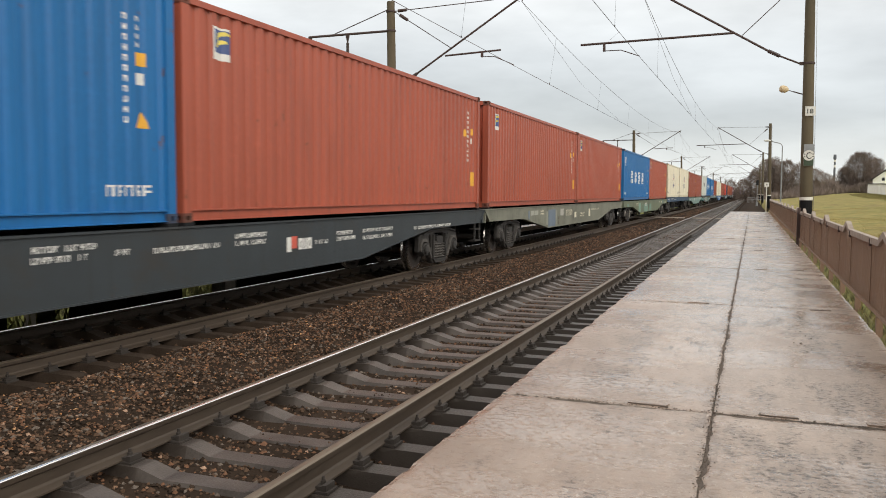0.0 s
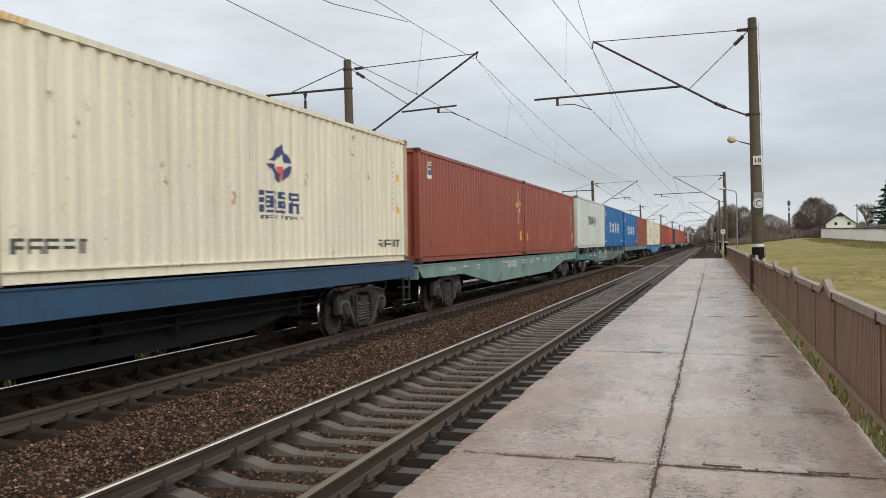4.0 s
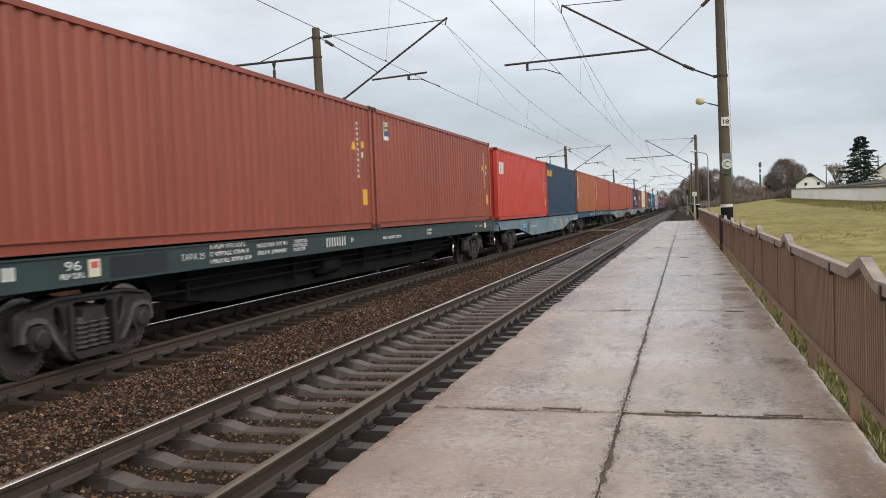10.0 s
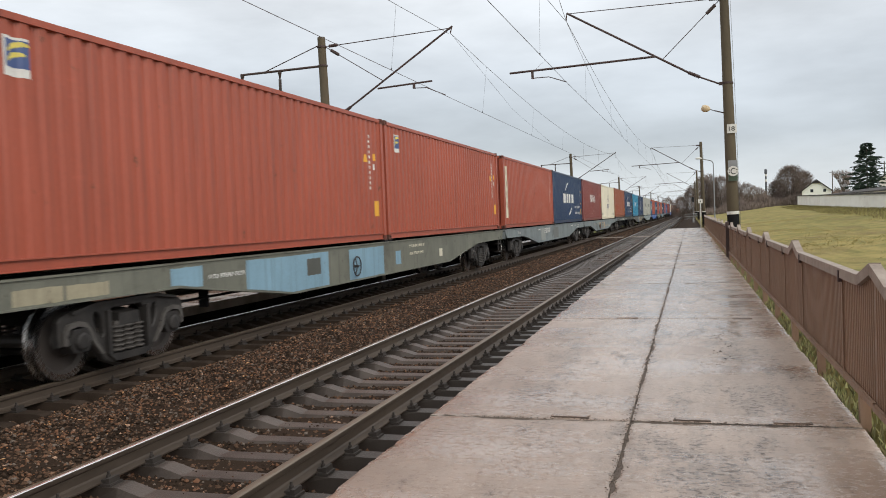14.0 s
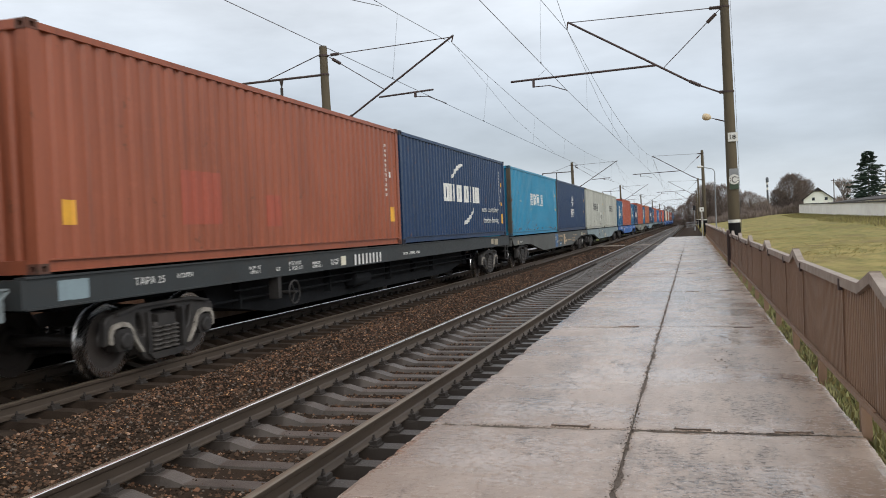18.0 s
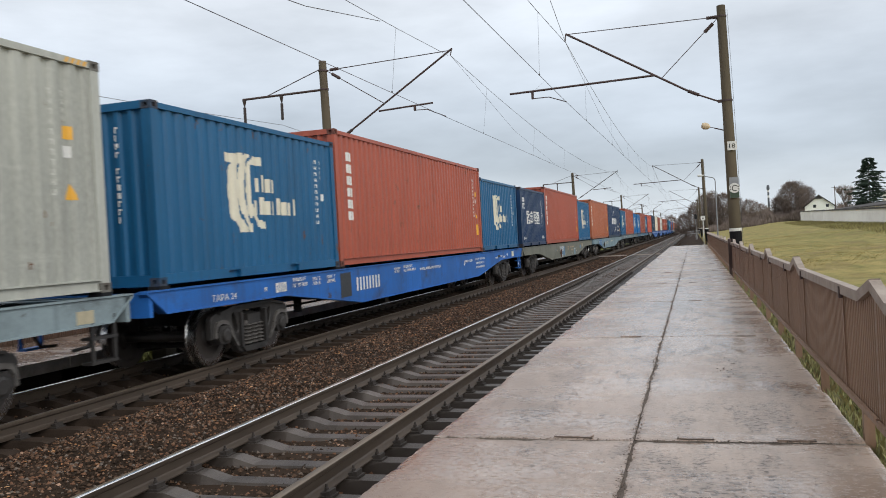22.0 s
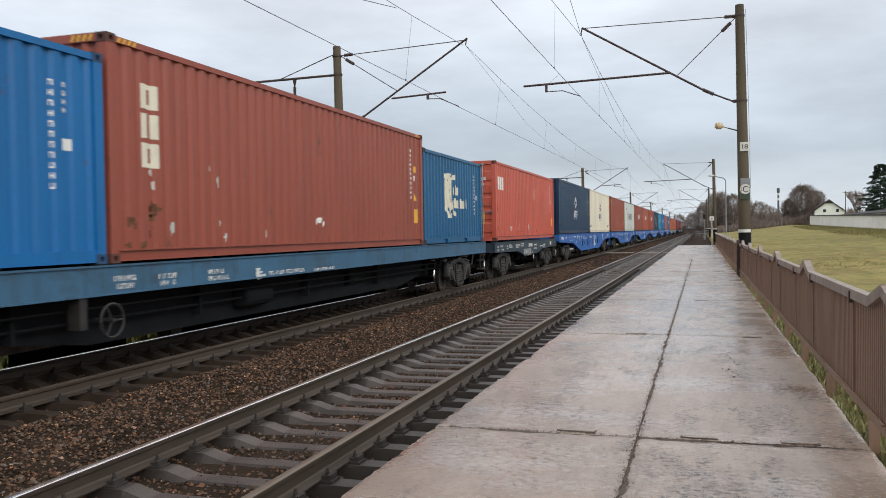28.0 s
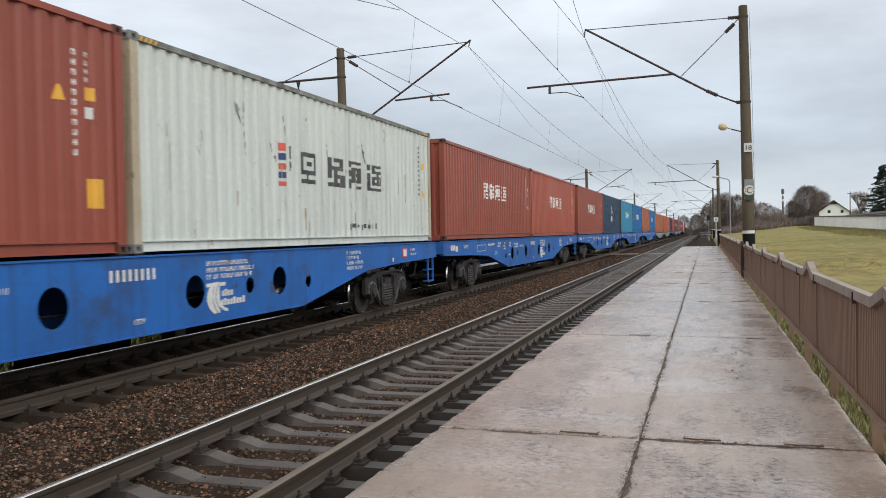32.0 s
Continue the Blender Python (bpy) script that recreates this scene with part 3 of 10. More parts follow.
# ---------------------------------------------------------------- mesh helpers
class Shape:
    """Collects faces for one mesh."""

    def __init__(self):
        self.v, self.f, self.m = [], [], []

    def face(self, pts, mat=0):
        k = len(self.v)
        self.v += [tuple(p) for p in pts]
        self.f.append(tuple(range(k, k + len(pts))))
        self.m.append(mat)

    def box(self, x0, x1, y0, y1, z0, z1, mat=0):
        k = len(self.v)
        self.v += [(x, y, z) for x in (x0, x1) for y in (y0, y1) for z in (z0, z1)]
        for q in ((0, 1, 3, 2), (4, 6, 7, 5), (0, 4, 5, 1), (2, 3, 7, 6), (0, 2, 6, 4), (1, 5, 7, 3)):
            self.f.append(tuple(k + i for i in q))
            self.m.append(mat)

    def prism(self, outline, axis, a, b, mat=0, caps=True):
        """Extrudes a closed 2D outline along an axis from a to b. outline: pairs of the two other axes, in xyz order."""
        k, n = len(self.v), len(outline)
        for s in (a, b):
            for p, q in outline:
                self.v.append({"x": (s, p, q), "y": (p, s, q), "z": (p, q, s)}[axis])
        for i in range(n):
            j = (i + 1) % n
            self.f.append((k + i, k + j, k + n + j, k + n + i))
            self.m.append(mat)
        if caps:
            self.f += [tuple(range(k, k + n))[::-1], tuple(range(k + n, k + 2 * n))]
            self.m += [mat, mat]

    def rod(self, p, q, r0, r1=None, n=8, mat=0, caps=True):
        r1 = r0 if r1 is None else r1
        p, q = Vector(p), Vector(q)
        d = (q - p).normalized()
        u = d.orthogonal().normalized()
        w = d.cross(u)
        k = len(self.v)
        for c, r in ((p, r0), (q, r1)):
            for i in range(n):
                a = 2 * math.pi * i / n
                self.v.append(tuple(c + r * (math.cos(a) * u + math.sin(a) * w)))
        for i in range(n):
            j = (i + 1) % n
            self.f.append((k + i, k + j, k + n + j, k + n + i))
            self.m.append(mat)
        if caps:
            self.f += [tuple(range(k, k + n))[::-1], tuple(range(k + n, k + 2 * n))]
            self.m += [mat, mat]

    def path(self, pts, r, n=6, mat=0):
        """One bent tube through the points."""
        pts = [Vector(p) for p in pts]
        k0, m = len(self.v), len(pts)
        for i, p in enumerate(pts):
            d = (pts[min(i + 1, m - 1)] - pts[max(i - 1, 0)]).normalized()
            u = Vector((1, 0, 0)) if abs(d.x) < 0.7 else Vector((0, 1, 0))
            if abs(d.z) < 0.9 and abs(d.x) >= 0.7:
                u = Vector((0, 0, 1))
            u = (u - d * u.dot(d)).normalized()
            w = d.cross(u)
            for j in range(n):
                a = 2 * math.pi * j / n
                self.v.append(tuple(p + r * (math.cos(a) * u + math.sin(a) * w)))
        for i in range(m - 1):
            for j in range(n):
                j2 = (j + 1) % n
                a, b = k0 + i * n, k0 + (i + 1) * n
                self.f.append((a + j, a + j2, b + j2, b + j))
                self.m.append(mat)
        self.f += [tuple(range(k0, k0 + n))[::-1], tuple(range(k0 + (m - 1) * n, k0 + m * n))]
        self.m += [mat, mat]

    def lathe(self, rings, centre, axis="x", n=24, mats=None):
        """Rings of (along, radius) about an axis through centre."""
        k = len(self.v)
        cx, cy, cz = centre
        for s, r in rings:
            for i in range(n):
                a = 2 * math.pi * i / n
                c, d = r * math.cos(a), r * math.sin(a)
                self.v.append({"x": (cx + s, cy + c, cz + d), "y": (cx + c, cy + s, cz + d), "z": (cx + c, cy + d, cz + s)}[axis])
        for j in range(len(rings) - 1):
            for i in range(n):
                i2 = (i + 1) % n
                self.f.append((k + j * n + i, k + j * n + i2, k + (j + 1) * n + i2, k + (j + 1) * n + i))
                self.m.append(mats[j] if mats else 0)
        self.f += [tuple(range(k, k + n))[::-1], tuple(range(k + (len(rings) - 1) * n, k + len(rings) * n))]
        self.m += [mats[0] if mats else 0, mats[-1] if mats else 0]

    def mesh(self, name, slots=1, smooth=False):
        me = bpy.data.meshes.new(name)
        me.from_pydata(self.v, [], self.f)
        for _ in range(slots):
            me.materials.append(None)
        if slots > 1:
            me.polygons.foreach_set("material_index", self.m)
        bm = bmesh.new()
        bm.from_mesh(me)
        bmesh.ops.recalc_face_normals(bm, faces=bm.faces)
        bm.to_mesh(me)
        bm.free()
        if smooth:
            me.shade_smooth()
        me.update()
        return me


FINE = ("stitch_wire", "frame_marking", "arrow_mark", "code_marking", "stencil_marking", "small_mark", "brand_mark", "swoosh", "emblem", "hazard_stripe", "number_panel", "dropper", "rivet", "scrape", "badge_band", "badge_stripe", "lettering", "marking")


def ob_of(name, me, mats, parent=None, label="", at=None):
    """An object on a mesh, with its materials held by the object so that meshes can be shared."""
    ob = new(name, me)
    for k, m in enumerate(mats if isinstance(mats, (list, tuple)) else [mats]):
        ob.material_slots[k].link = "OBJECT"
        ob.material_slots[k].material = m
    ob.parent = parent
    if at is not None:
        ob.matrix_basis = at
    if label:
        ob["label"] = label
    if name in FINE:
        ob["kind"] = "stuff"
    return ob


def empty(name, m=None):
    ob = new(name)
    ob.empty_display_size = 0.2
    if m is not None:
        ob.matrix_basis = m
    return ob


def from_arrays(name, verts, faces, material):
    me = bpy.data.meshes.new(name)
    me.from_pydata(verts.tolist() if hasattr(verts, "tolist") else verts, [], faces.tolist() if hasattr(faces, "tolist") else faces)
    me.materials.append(material)
    me.update()
    return new(name, me)


rng = np.random.default_rng(5)


# ---------------------------------------------------------------- the ground and the track bed
FAR = -4.52  # the far track's axis; the near one runs along x = 0, rail heads at z = 0
PLAT = 0.218
GAUGE = 0.76 + 0.036


def ground_height(x, y):
    if x <= -11.5:
        z = -0.75 + min(0.5, (-11.5 - x) * 0.012)
    elif x < 1.3:
        z = -0.80
    elif x < 5.05:
        z = -0.75 if y < 78.6 else -0.80 + min(1.0, max(0.0, (x - 1.2) / 1.8)) * 0.55
    else:
        z = 0.10 + min(x - 5.05, 26.0) * 0.060 + max(0.0, min(x - 31.0, 300)) * 0.01 + max(0.0, min(1.0, (x - 12) / 12)) * max(0.0, min(y - 100, 200)) * 0.004
    return z


def build_ground():
    xs = [-1500, -600, -250, -120, -60, -35, -25, -22, -16, -14.6, -13, -11.6, -11.4, -8.6, -6, -3, 0, 1.25, 1.45, 2.2, 3, 4, 5.0, 5.1, 5.8, 7, 9, 11.5, 14, 17, 20, 24, 28, 33, 45, 70, 120, 250, 600, 1500]
    ys = [-300, -120, -60, -30, -15, -5, 0, 4, 8, 12, 16, 20, 25, 30, 36, 43, 50, 58, 66, 74, 78.55, 78.65, 86, 96, 108, 122, 140, 160, 185, 215, 250, 300, 380, 500, 700, 1000, 1600, 3000]
    verts, faces, mats = [], [], []
    for y in ys:
        for x in xs:
            z = ground_height(x, y)
            if x > 6 or x < -10:
                z += 0.22 * noise.noise((x * 0.11, y * 0.07, 0.0)) * (1 if abs(x) < 200 else 0)
            verts.append((x, y, z))
    w = len(xs)
    for j in range(len(ys) - 1):
        for i in range(w - 1):
            faces.append((j * w + i, j * w + i + 1, (j + 1) * w + i + 1, (j + 1) * w + i))
            mid = (xs[i] + xs[i + 1]) / 2
            # index 2 colours the strip by the far track as if shaded
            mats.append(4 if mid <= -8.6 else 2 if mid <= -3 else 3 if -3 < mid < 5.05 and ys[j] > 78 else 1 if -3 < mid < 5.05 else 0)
    me = bpy.data.meshes.new("ground")
    me.from_pydata(verts, [], faces)
    me.materials.append(M_GRASS)
    me.materials.append(M_SOIL)
    me.materials.append(M_SHADEBLACK)
    me.materials.append(M_BALLAST)
    me.materials.append(M_DAMPGRASS)
    me.polygons.foreach_set("material_index", mats)
    me.shade_smooth()
    me.update()
    tagged(new("ground", me), "yellowed winter grass field sloping up beside the railway", "ground", kind="structure")


build_ground()


def build_bed():
    outline = [(-8.6, -0.84), (-6.9, -0.72), (-6.35, -0.55), (-5.98, -0.30), (-5.85, -0.29), (-3.2, -0.29), (-3.1, -0.20), (-2.4, -0.15), (-1.75, -0.18), (-1.38, -0.25), (-0.6, -0.284), (0.6, -0.284), (0.95, -0.33), (1.2, -0.47), (1.62, -0.52), (1.66, -0.80)]
    ys = np.concatenate([np.arange(-20, 60, 0.5), np.arange(60, 900, 20)])
    verts, faces = [], []
    xs = np.unique(np.concatenate([np.linspace(a[0], b[0], 7) for a, b in zip(outline, outline[1:])]))
    ox, oz = np.array(outline).T
    for y in ys:
        for x in xs:
            z = float(np.interp(x, ox, oz))
            if x > -10 and x < 1.5:
                z += 0.025 * noise.noise((x * 2.3, y * 2.3, 1.0)) + 0.03 * noise.noise((x * 0.6, y * 0.5, 4.0))
            verts.append((float(x), float(y), z))
    w = len(xs)
    for j in range(len(ys) - 1):
        for i in range(w - 1):
            faces.append((j * w + i, j * w + i + 1, (j + 1) * w + i + 1, (j + 1) * w + i))
    bed = from_arrays("track_bed", verts, faces, M_BALLAST)
    bed.data.materials.append(M_SHADEBLACK)
    # beyond the far rail the bed's shade is put into its colour
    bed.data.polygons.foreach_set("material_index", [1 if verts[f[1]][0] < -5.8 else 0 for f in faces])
    bed.data.shade_smooth()
    tagged(bed, "dark brown dirty ballast bed under both tracks", "track bed", kind="structure")


build_bed()


def scatter(name, count, place, size, material, label, category, flat=1.0, tri=False):
    """Loose pieces as one object. place(n) gives n rows of x, y, z."""
    base = np.array([(1, 0, 0), (-1, 0, 0), (0, 1, 0), (0, -1, 0), (0, 0, 1), (0, 0, -1)], float)
    fac = np.array([(0, 2, 4), (2, 1, 4), (1, 3, 4), (3, 0, 4), (2, 0, 5), (1, 2, 5), (3, 1, 5), (0, 3, 5)])
    if tri:
        base = np.array([(-1, -0.5, 0), (0.2, -0.7, 0.5), (1, 0.1, 0), (0, 0.7, 0.4)], float)
        fac = np.array([(0, 1, 2), (0, 2, 3)])
    p = place(count)
    s = size[0] + (size[1] - size[0]) * rng.random((count, 1, 1)) ** 2
    v = base[None] * (0.65 + 0.7 * rng.random((count, len(base), 1))) * s * np.array([1, 1, flat])
    a = rng.random(count) * 2 * np.pi
    c, d = np.cos(a)[:, None], np.sin(a)[:, None]
    t = (rng.random((count, 1)) - 0.5) * (1.2 if not tri else 0.8)
    x, y, z = v[..., 0], v[..., 1], v[..., 2]
    y, z = y * np.cos(t) - z * np.sin(t), y * np.sin(t) + z * np.cos(t)
    v = np.stack([x * c - y * d, x * d + y * c, z], -1) + p[:, None, :]
    f = fac[None] + (np.arange(count) * len(base))[:, None, None]
    ob = from_arrays(name, v.reshape(-1, 3), f.reshape(-1, 3), material)
    return tagged(ob, label, category, kind="stuff")


def bed_z(x):
    return np.interp(x, [-8.6, -6.9, -6.35, -5.98, -5.85, -3.2, -3.1, -2.4, -1.75, -1.38, -0.6, 0.6, 0.95, 1.2, 1.62], [-0.84, -0.72, -0.55, -0.30, -0.29, -0.29, -0.20, -0.15, -0.18, -0.25, -0.284, -0.284, -0.33, -0.47, -0.52])


def between(x0, x1, y0, y1, lift=0.0, power=1.7):
    def place(n):
        x = x0 + (x1 - x0) * rng.random(n)
        y = y0 + (y1 - y0) * rng.random(n) ** power
        swell = np.array([0.025 * noise.noise((a * 2.3, b * 2.3, 1.0)) + 0.03 * noise.noise((a * 0.6, b * 0.5, 4.0)) for a, b in zip(x, y)])
        return np.stack([x, y, bed_z(x) + swell + lift], -1)
    return place


scatter("ballast_stones", 46000, between(-3.15, -1.40, 2.5, 44, 0.004), (0.009, 0.030), M_STONE, "loose brown and grey ballast stones between the tracks", "stones", 0.75)
scatter("ballast_stones", 26000, between(-1.45, 1.15, 2.5, 36, 0.004), (0.011, 0.030), M_STONE, "loose ballast stones between the sleepers", "stones", 0.8)
scatter("ballast_stones", 8000, between(-5.9, -3.1, 4, 40, 0.004), (0.013, 0.036), M_STONE, "loose ballast stones under the far track", "stones", 0.75)
scatter("ballast_stones", 16000, between(-5.9, 1.0, -16, 2.6, 0.004, 1.0), (0.011, 0.034), M_STONE, "loose ballast stones beside the platform", "stones", 0.75)
scatter("ballast_stones", 16000, between(-3.15, 1.0, 36, 120, 0.01, 1.2), (0.02, 0.055), M_STONE, "loose ballast stones farther along the tracks", "stones", 0.7)
scatter("fallen_leaves", 2400, between(-3.5, -1.5, 2.5, 34, 0.018), (0.010, 0.028), M_LEAF, "dry orange-brown fallen leaves on the ballast", "leaves", 1.0, True)


# ---------------------------------------------------------------- tracks
def rail_mesh(y0, y1):
    """A rail; its polished running band lies on top and round the corner at +x."""
    right = [(0.075, -0.180), (0.075, -0.168), (0.022, -0.148), (0.010, -0.132), (0.010, -0.060), (0.034, -0.044), (0.0375, -0.020), (0.0365, -0.0095), (0.0305, -0.0045), (0.0180, -0.0008)]
    out = right + [(-x, z) for x, z in right[::-1]]
    n = len(out)
    bright, dusty = (7, 8), (9, 10, 11)
    s = Shape()
    for y in (y0, y1):
        s.v += [(x, y, z) for x, z in out]
    for i in range(n):
        j = (i + 1) % n
        s.f.append((i, j, n + j, n + i))
        s.m.append(1 if i in bright else 2 if i in dusty else 0)
    s.f += [tuple(range(n))[::-1], tuple(range(n, 2 * n))]
    s.m += [0, 0]
    return s.mesh("rail", 3)


def sleeper_mesh():
    prof = [(-1.35, -0.42), (-1.35, -0.215), (-1.28, -0.195), (-0.98, -0.195), (-0.55, -0.190), (-0.34, -0.250), (0.34, -0.250), (0.55, -0.190), (0.98, -0.195), (1.28, -0.195), (1.35, -0.215), (1.35, -0.42)]
    s = Shape()
    n = len(prof)
    for y, dx in ((-0.132, 0), (-0.094, 1), (0.094, 1), (0.132, 0)):
        for i, (x, z) in enumerate(prof):
            low = z - (0 if dx else 0.110 if abs(x) < 0.96 else 0.20) if 0 < i < n - 1 else z
            s.v.append((x, y if dx or abs(x) < 0.96 else y * 0.86, low))
    for r in range(3):
        for i in range(n - 1):
            a = r * n + i
            s.f.append((a, a + 1, a + n + 1, a + n))
            s.m.append(0)
    s.f += [tuple(range(n))[::-1], tuple(range(3 * n, 4 * n)), tuple(r * n for r in range(4)), tuple(r * n + n - 1 for r in range(4))[::-1]]
    s.m += [0] * 4
    return s.mesh("sleeper")


def fastening_mesh():
    s = Shape()
    s.box(-0.17, 0.17, -0.075, 0.075, -0.196, -0.176)
    for sx in (-1, 1):
        s.box(sx * 0.10 - 0.035, sx * 0.10 + 0.035, -0.05, 0.05, -0.178, -0.150)
        s.box(sx * 0.135 - 0.016, sx * 0.135 + 0.016, -0.062, 0.062, -0.178, -0.135)
        s.lathe([(0, 0.020), (0.028, 0.020)], (sx * 0.098, 0, -0.150), "z", 6)
        s.rod((sx * 0.098, 0, -0.13), (sx * 0.098, 0, -0.095), 0.011, 0.011, 6)
    return s.mesh("rail_fastening")


ME_SLEEPER, ME_CLIP = sleeper_mesh(), fastening_mesh()
ME_RAIL = rail_mesh(-30, 900)
STEP = 0.545


def build_track(name, x, label, y_first, picked, skin):
    track = tagged(empty(name, pose(x, 0, 0)), label, "railway track", kind="structure")
    for sx in (-1, 1):
        ob_of("rail", ME_RAIL, [M_RAIL, M_RAILTOP if sx < 0 else M_RAILDUST, M_RAILDUST], track, "steel rail with polished head and rusty web", pose(sx * GAUGE, 0, 0) @ Matrix.Diagonal((-sx, 1, 1, 1)))
    # the nearest sleepers are parts, the farther ones one mesh
    ys = [y_first + STEP * k for k in range(picked)]
    for y in ys:
        tilt = rng.uniform(-0.6, 0.6)
        ob_of("sleeper", ME_SLEEPER, skin, track, "", pose(0, y, rng.uniform(-0.006, 0.004), 0, 0, tilt))
        if y < 40:
            for sx in (-1, 1):
                ob_of("rail_fastening", ME_CLIP, M_CLIP, track, "", pose(sx * GAUGE, y, 0))
    far = Shape()
    behind = [y_first - STEP * k for k in range(1, 55)]
    ahead = [ys[-1] + STEP * k for k in range(1, int((330 - ys[-1]) / STEP))]
    for y in behind + ahead:
        far.box(-1.35, -0.45, y - 0.09, y + 0.09, -0.32, -0.195)
        far.box(0.45, 1.35, y - 0.09, y + 0.09, -0.32, -0.195)
        far.box(-0.45, 0.45, y - 0.09, y + 0.09, -0.32, -0.235)
    ob_of("far_sleepers", far.mesh("far_sleepers"), skin, track)["kind"] = "stuff"
    return track


build_track("track_near", 0.0, "empty near track on concrete sleepers", 2.1, 145, M_SLEEPER)
build_track("track_far", FAR, "far track on concrete sleepers carrying the train", 4.2, 90, M_SLEEPERDIRT)

# a plank crossing for walkers, over both tracks
crossing = tagged(empty("crossing", pose(-1.9, 64.3, 0)), "grey timber plank crossing laid across both tracks", "crossing", kind="structure")
sh = Shape()
sh.box(-0.68, 0.68, -0.11, 0.11, -0.06, -0.005)
ME_PLANK = sh.mesh("plank")
sh = Shape()
sh.box(-1.05, 1.05, -0.11, 0.11, -0.06, -0.005)
ME_PLANK2 = sh.mesh("plank")
for k in range(2):
    for cx, me in ((1.9, ME_PLANK), (1.9 + FAR, ME_PLANK), (1.9 + FAR / 2, ME_PLANK2), (3.15, ME_PLANK)):
        ob_of("plank", me, M_WOOD, crossing, "", pose(cx if me is ME_PLANK2 or cx != 3.15 else 3.55, 0.235 * k, rng.uniform(-0.008, 0.003)))


# ---------------------------------------------------------------- the platform
def slab_mesh(x0, x1, y0, y1, seed, outer):
    """A concrete slab with a worn, uneven rim."""
    nx, ny = (44, 150) if -1 < y0 < 19 else (12, 48)
    s = Shape()
    r = np.random.default_rng(seed)
    grid = {}
    for j in range(ny + 1):
        for i in range(nx + 1):
            x, y = x0 + (x1 - x0) * i / nx, y0 + (y1 - y0) * j / ny
            z = PLAT + 0.006 * noise.noise((x * 1.2, y * 0.8, seed))
            rim = i in (0, nx) or j in (0, ny)
            worn = max(0.0, noise.noise((x * 2.1, y * 2.1, seed + 0.5)) + 0.55 * noise.noise((x * 9.0, y * 9.0, seed + 3.5)))
            if i == 0:
                x += r.uniform(0, 0.005) + (0.030 if outer == "fence" else 0.016) * worn
            if i == nx:
                x -= r.uniform(0, 0.005) + (0.030 if outer == "track" else 0.016) * worn
            if j == 0:
                y += r.uniform(0, 0.004) + 0.034 * worn
            if j == ny:
                y -= r.uniform(0, 0.004) + 0.014 * worn
            if rim:
                z -= r.uniform(0.002, 0.008) + 0.012 * worn
            elif i in (1, nx - 1) or j in (1, ny - 1):
                z -= 0.010 * worn
            grid[i, j] = len(s.v)
            s.v.append((x, y, z))
    for j in range(ny):
        for i in range(nx):
            s.f.append((grid[i, j], grid[i + 1, j], grid[i + 1, j + 1], grid[i, j + 1]))
            s.m.append(0)
    ring = [(i, 0) for i in range(nx)] + [(nx, j) for j in range(ny)] + [(i, ny) for i in range(nx, 0, -1)] + [(0, j) for j in range(ny, 0, -1)]
    low = {}
    for c in ring:
        x, y, z = s.v[grid[c]]
        low[c] = len(s.v)
        s.v.append((x, y, PLAT - 0.20))
    for c, e in zip(ring, ring[1:] + ring[:1]):
        s.f.append((grid[c], grid[e], low[e], low[c]))
        s.m.append(1)
    return s.mesh("slab", 2)


platform = tagged(empty("platform", pose(0, 0, 0)), "low wet concrete platform of large worn slabs", "platform", kind="structure")
PX0, PXJ, PX1 = 1.70, 3.275, 4.86
row, y = 0, 6.24 - 6 * 6.151
while y < 78.0:
    y1 = min(y + 6.145, 78.4)
    off = 0.06 if row % 2 else 0.0
    ob_of("slab", slab_mesh(PX0, PXJ - 0.003, y, y1, 2 * row, "track"), [M_CONCRETE, M_CONC_EDGE], platform)
    ob_of("slab", slab_mesh(PXJ + 0.003, PX1, y + 0.02 - off, y1, 2 * row + 1, "fence"), [M_CONCRETE, M_CONC_EDGE], platform)
    row, y = row + 1, y1 + 0.006
sh = Shape()
sh.box(PX0 + 0.25, PX1 - 0.1, -30.6, 78.2, -0.80, PLAT - 0.20)
ob_of("platform_base", sh.mesh("platform_base"), M_CONC_EDGE, platform)
sh = Shape()
sh.box(PX0 + 0.04, PX1 - 0.02, -30.6, 78.3, PLAT - 0.11, PLAT - 0.013)
ob_of("joint_filling", sh.mesh("joint_filling"), M_SOIL, platform, "dark soil in the joints")


# the second platform, beyond the train: slabs on low supports, with grass behind it
far_platform = tagged(empty("far_platform", pose(0, 0, 0)), "second low concrete platform on supports beyond the train", "platform", kind="structure")
sh = Shape()
sh.box(-0.16, 0.16, -0.20, 0.20, -0.95, PLAT - 0.20)
ME_SUPPORT = sh.mesh("support")
row, y = 0, 5.1 - 6 * 6.151
while y < 78.0:
    ob_of("slab", slab_mesh(-8.95, -6.22, y, y + 6.145, 300 + row, "fence"), [M_CONCRETE, M_CONC_EDGE], far_platform)
    for d in (0.25, 3.1):
        for x in (-6.62, -8.60):
            ob_of("support", ME_SUPPORT, M_CONC_EDGE, far_platform, "", pose(x, y + d, 0))
    row, y = row + 1, y + 6.151
# the wall's near-black has the shade under the platform edge in it
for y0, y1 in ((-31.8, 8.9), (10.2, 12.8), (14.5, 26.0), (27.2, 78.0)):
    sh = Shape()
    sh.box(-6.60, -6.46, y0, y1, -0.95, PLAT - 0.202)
    ob_of("front_wall", sh.mesh("front_wall"), M_SHADEBLACK, far_platform, "wall under the platform edge, coloured near-black for its shade")


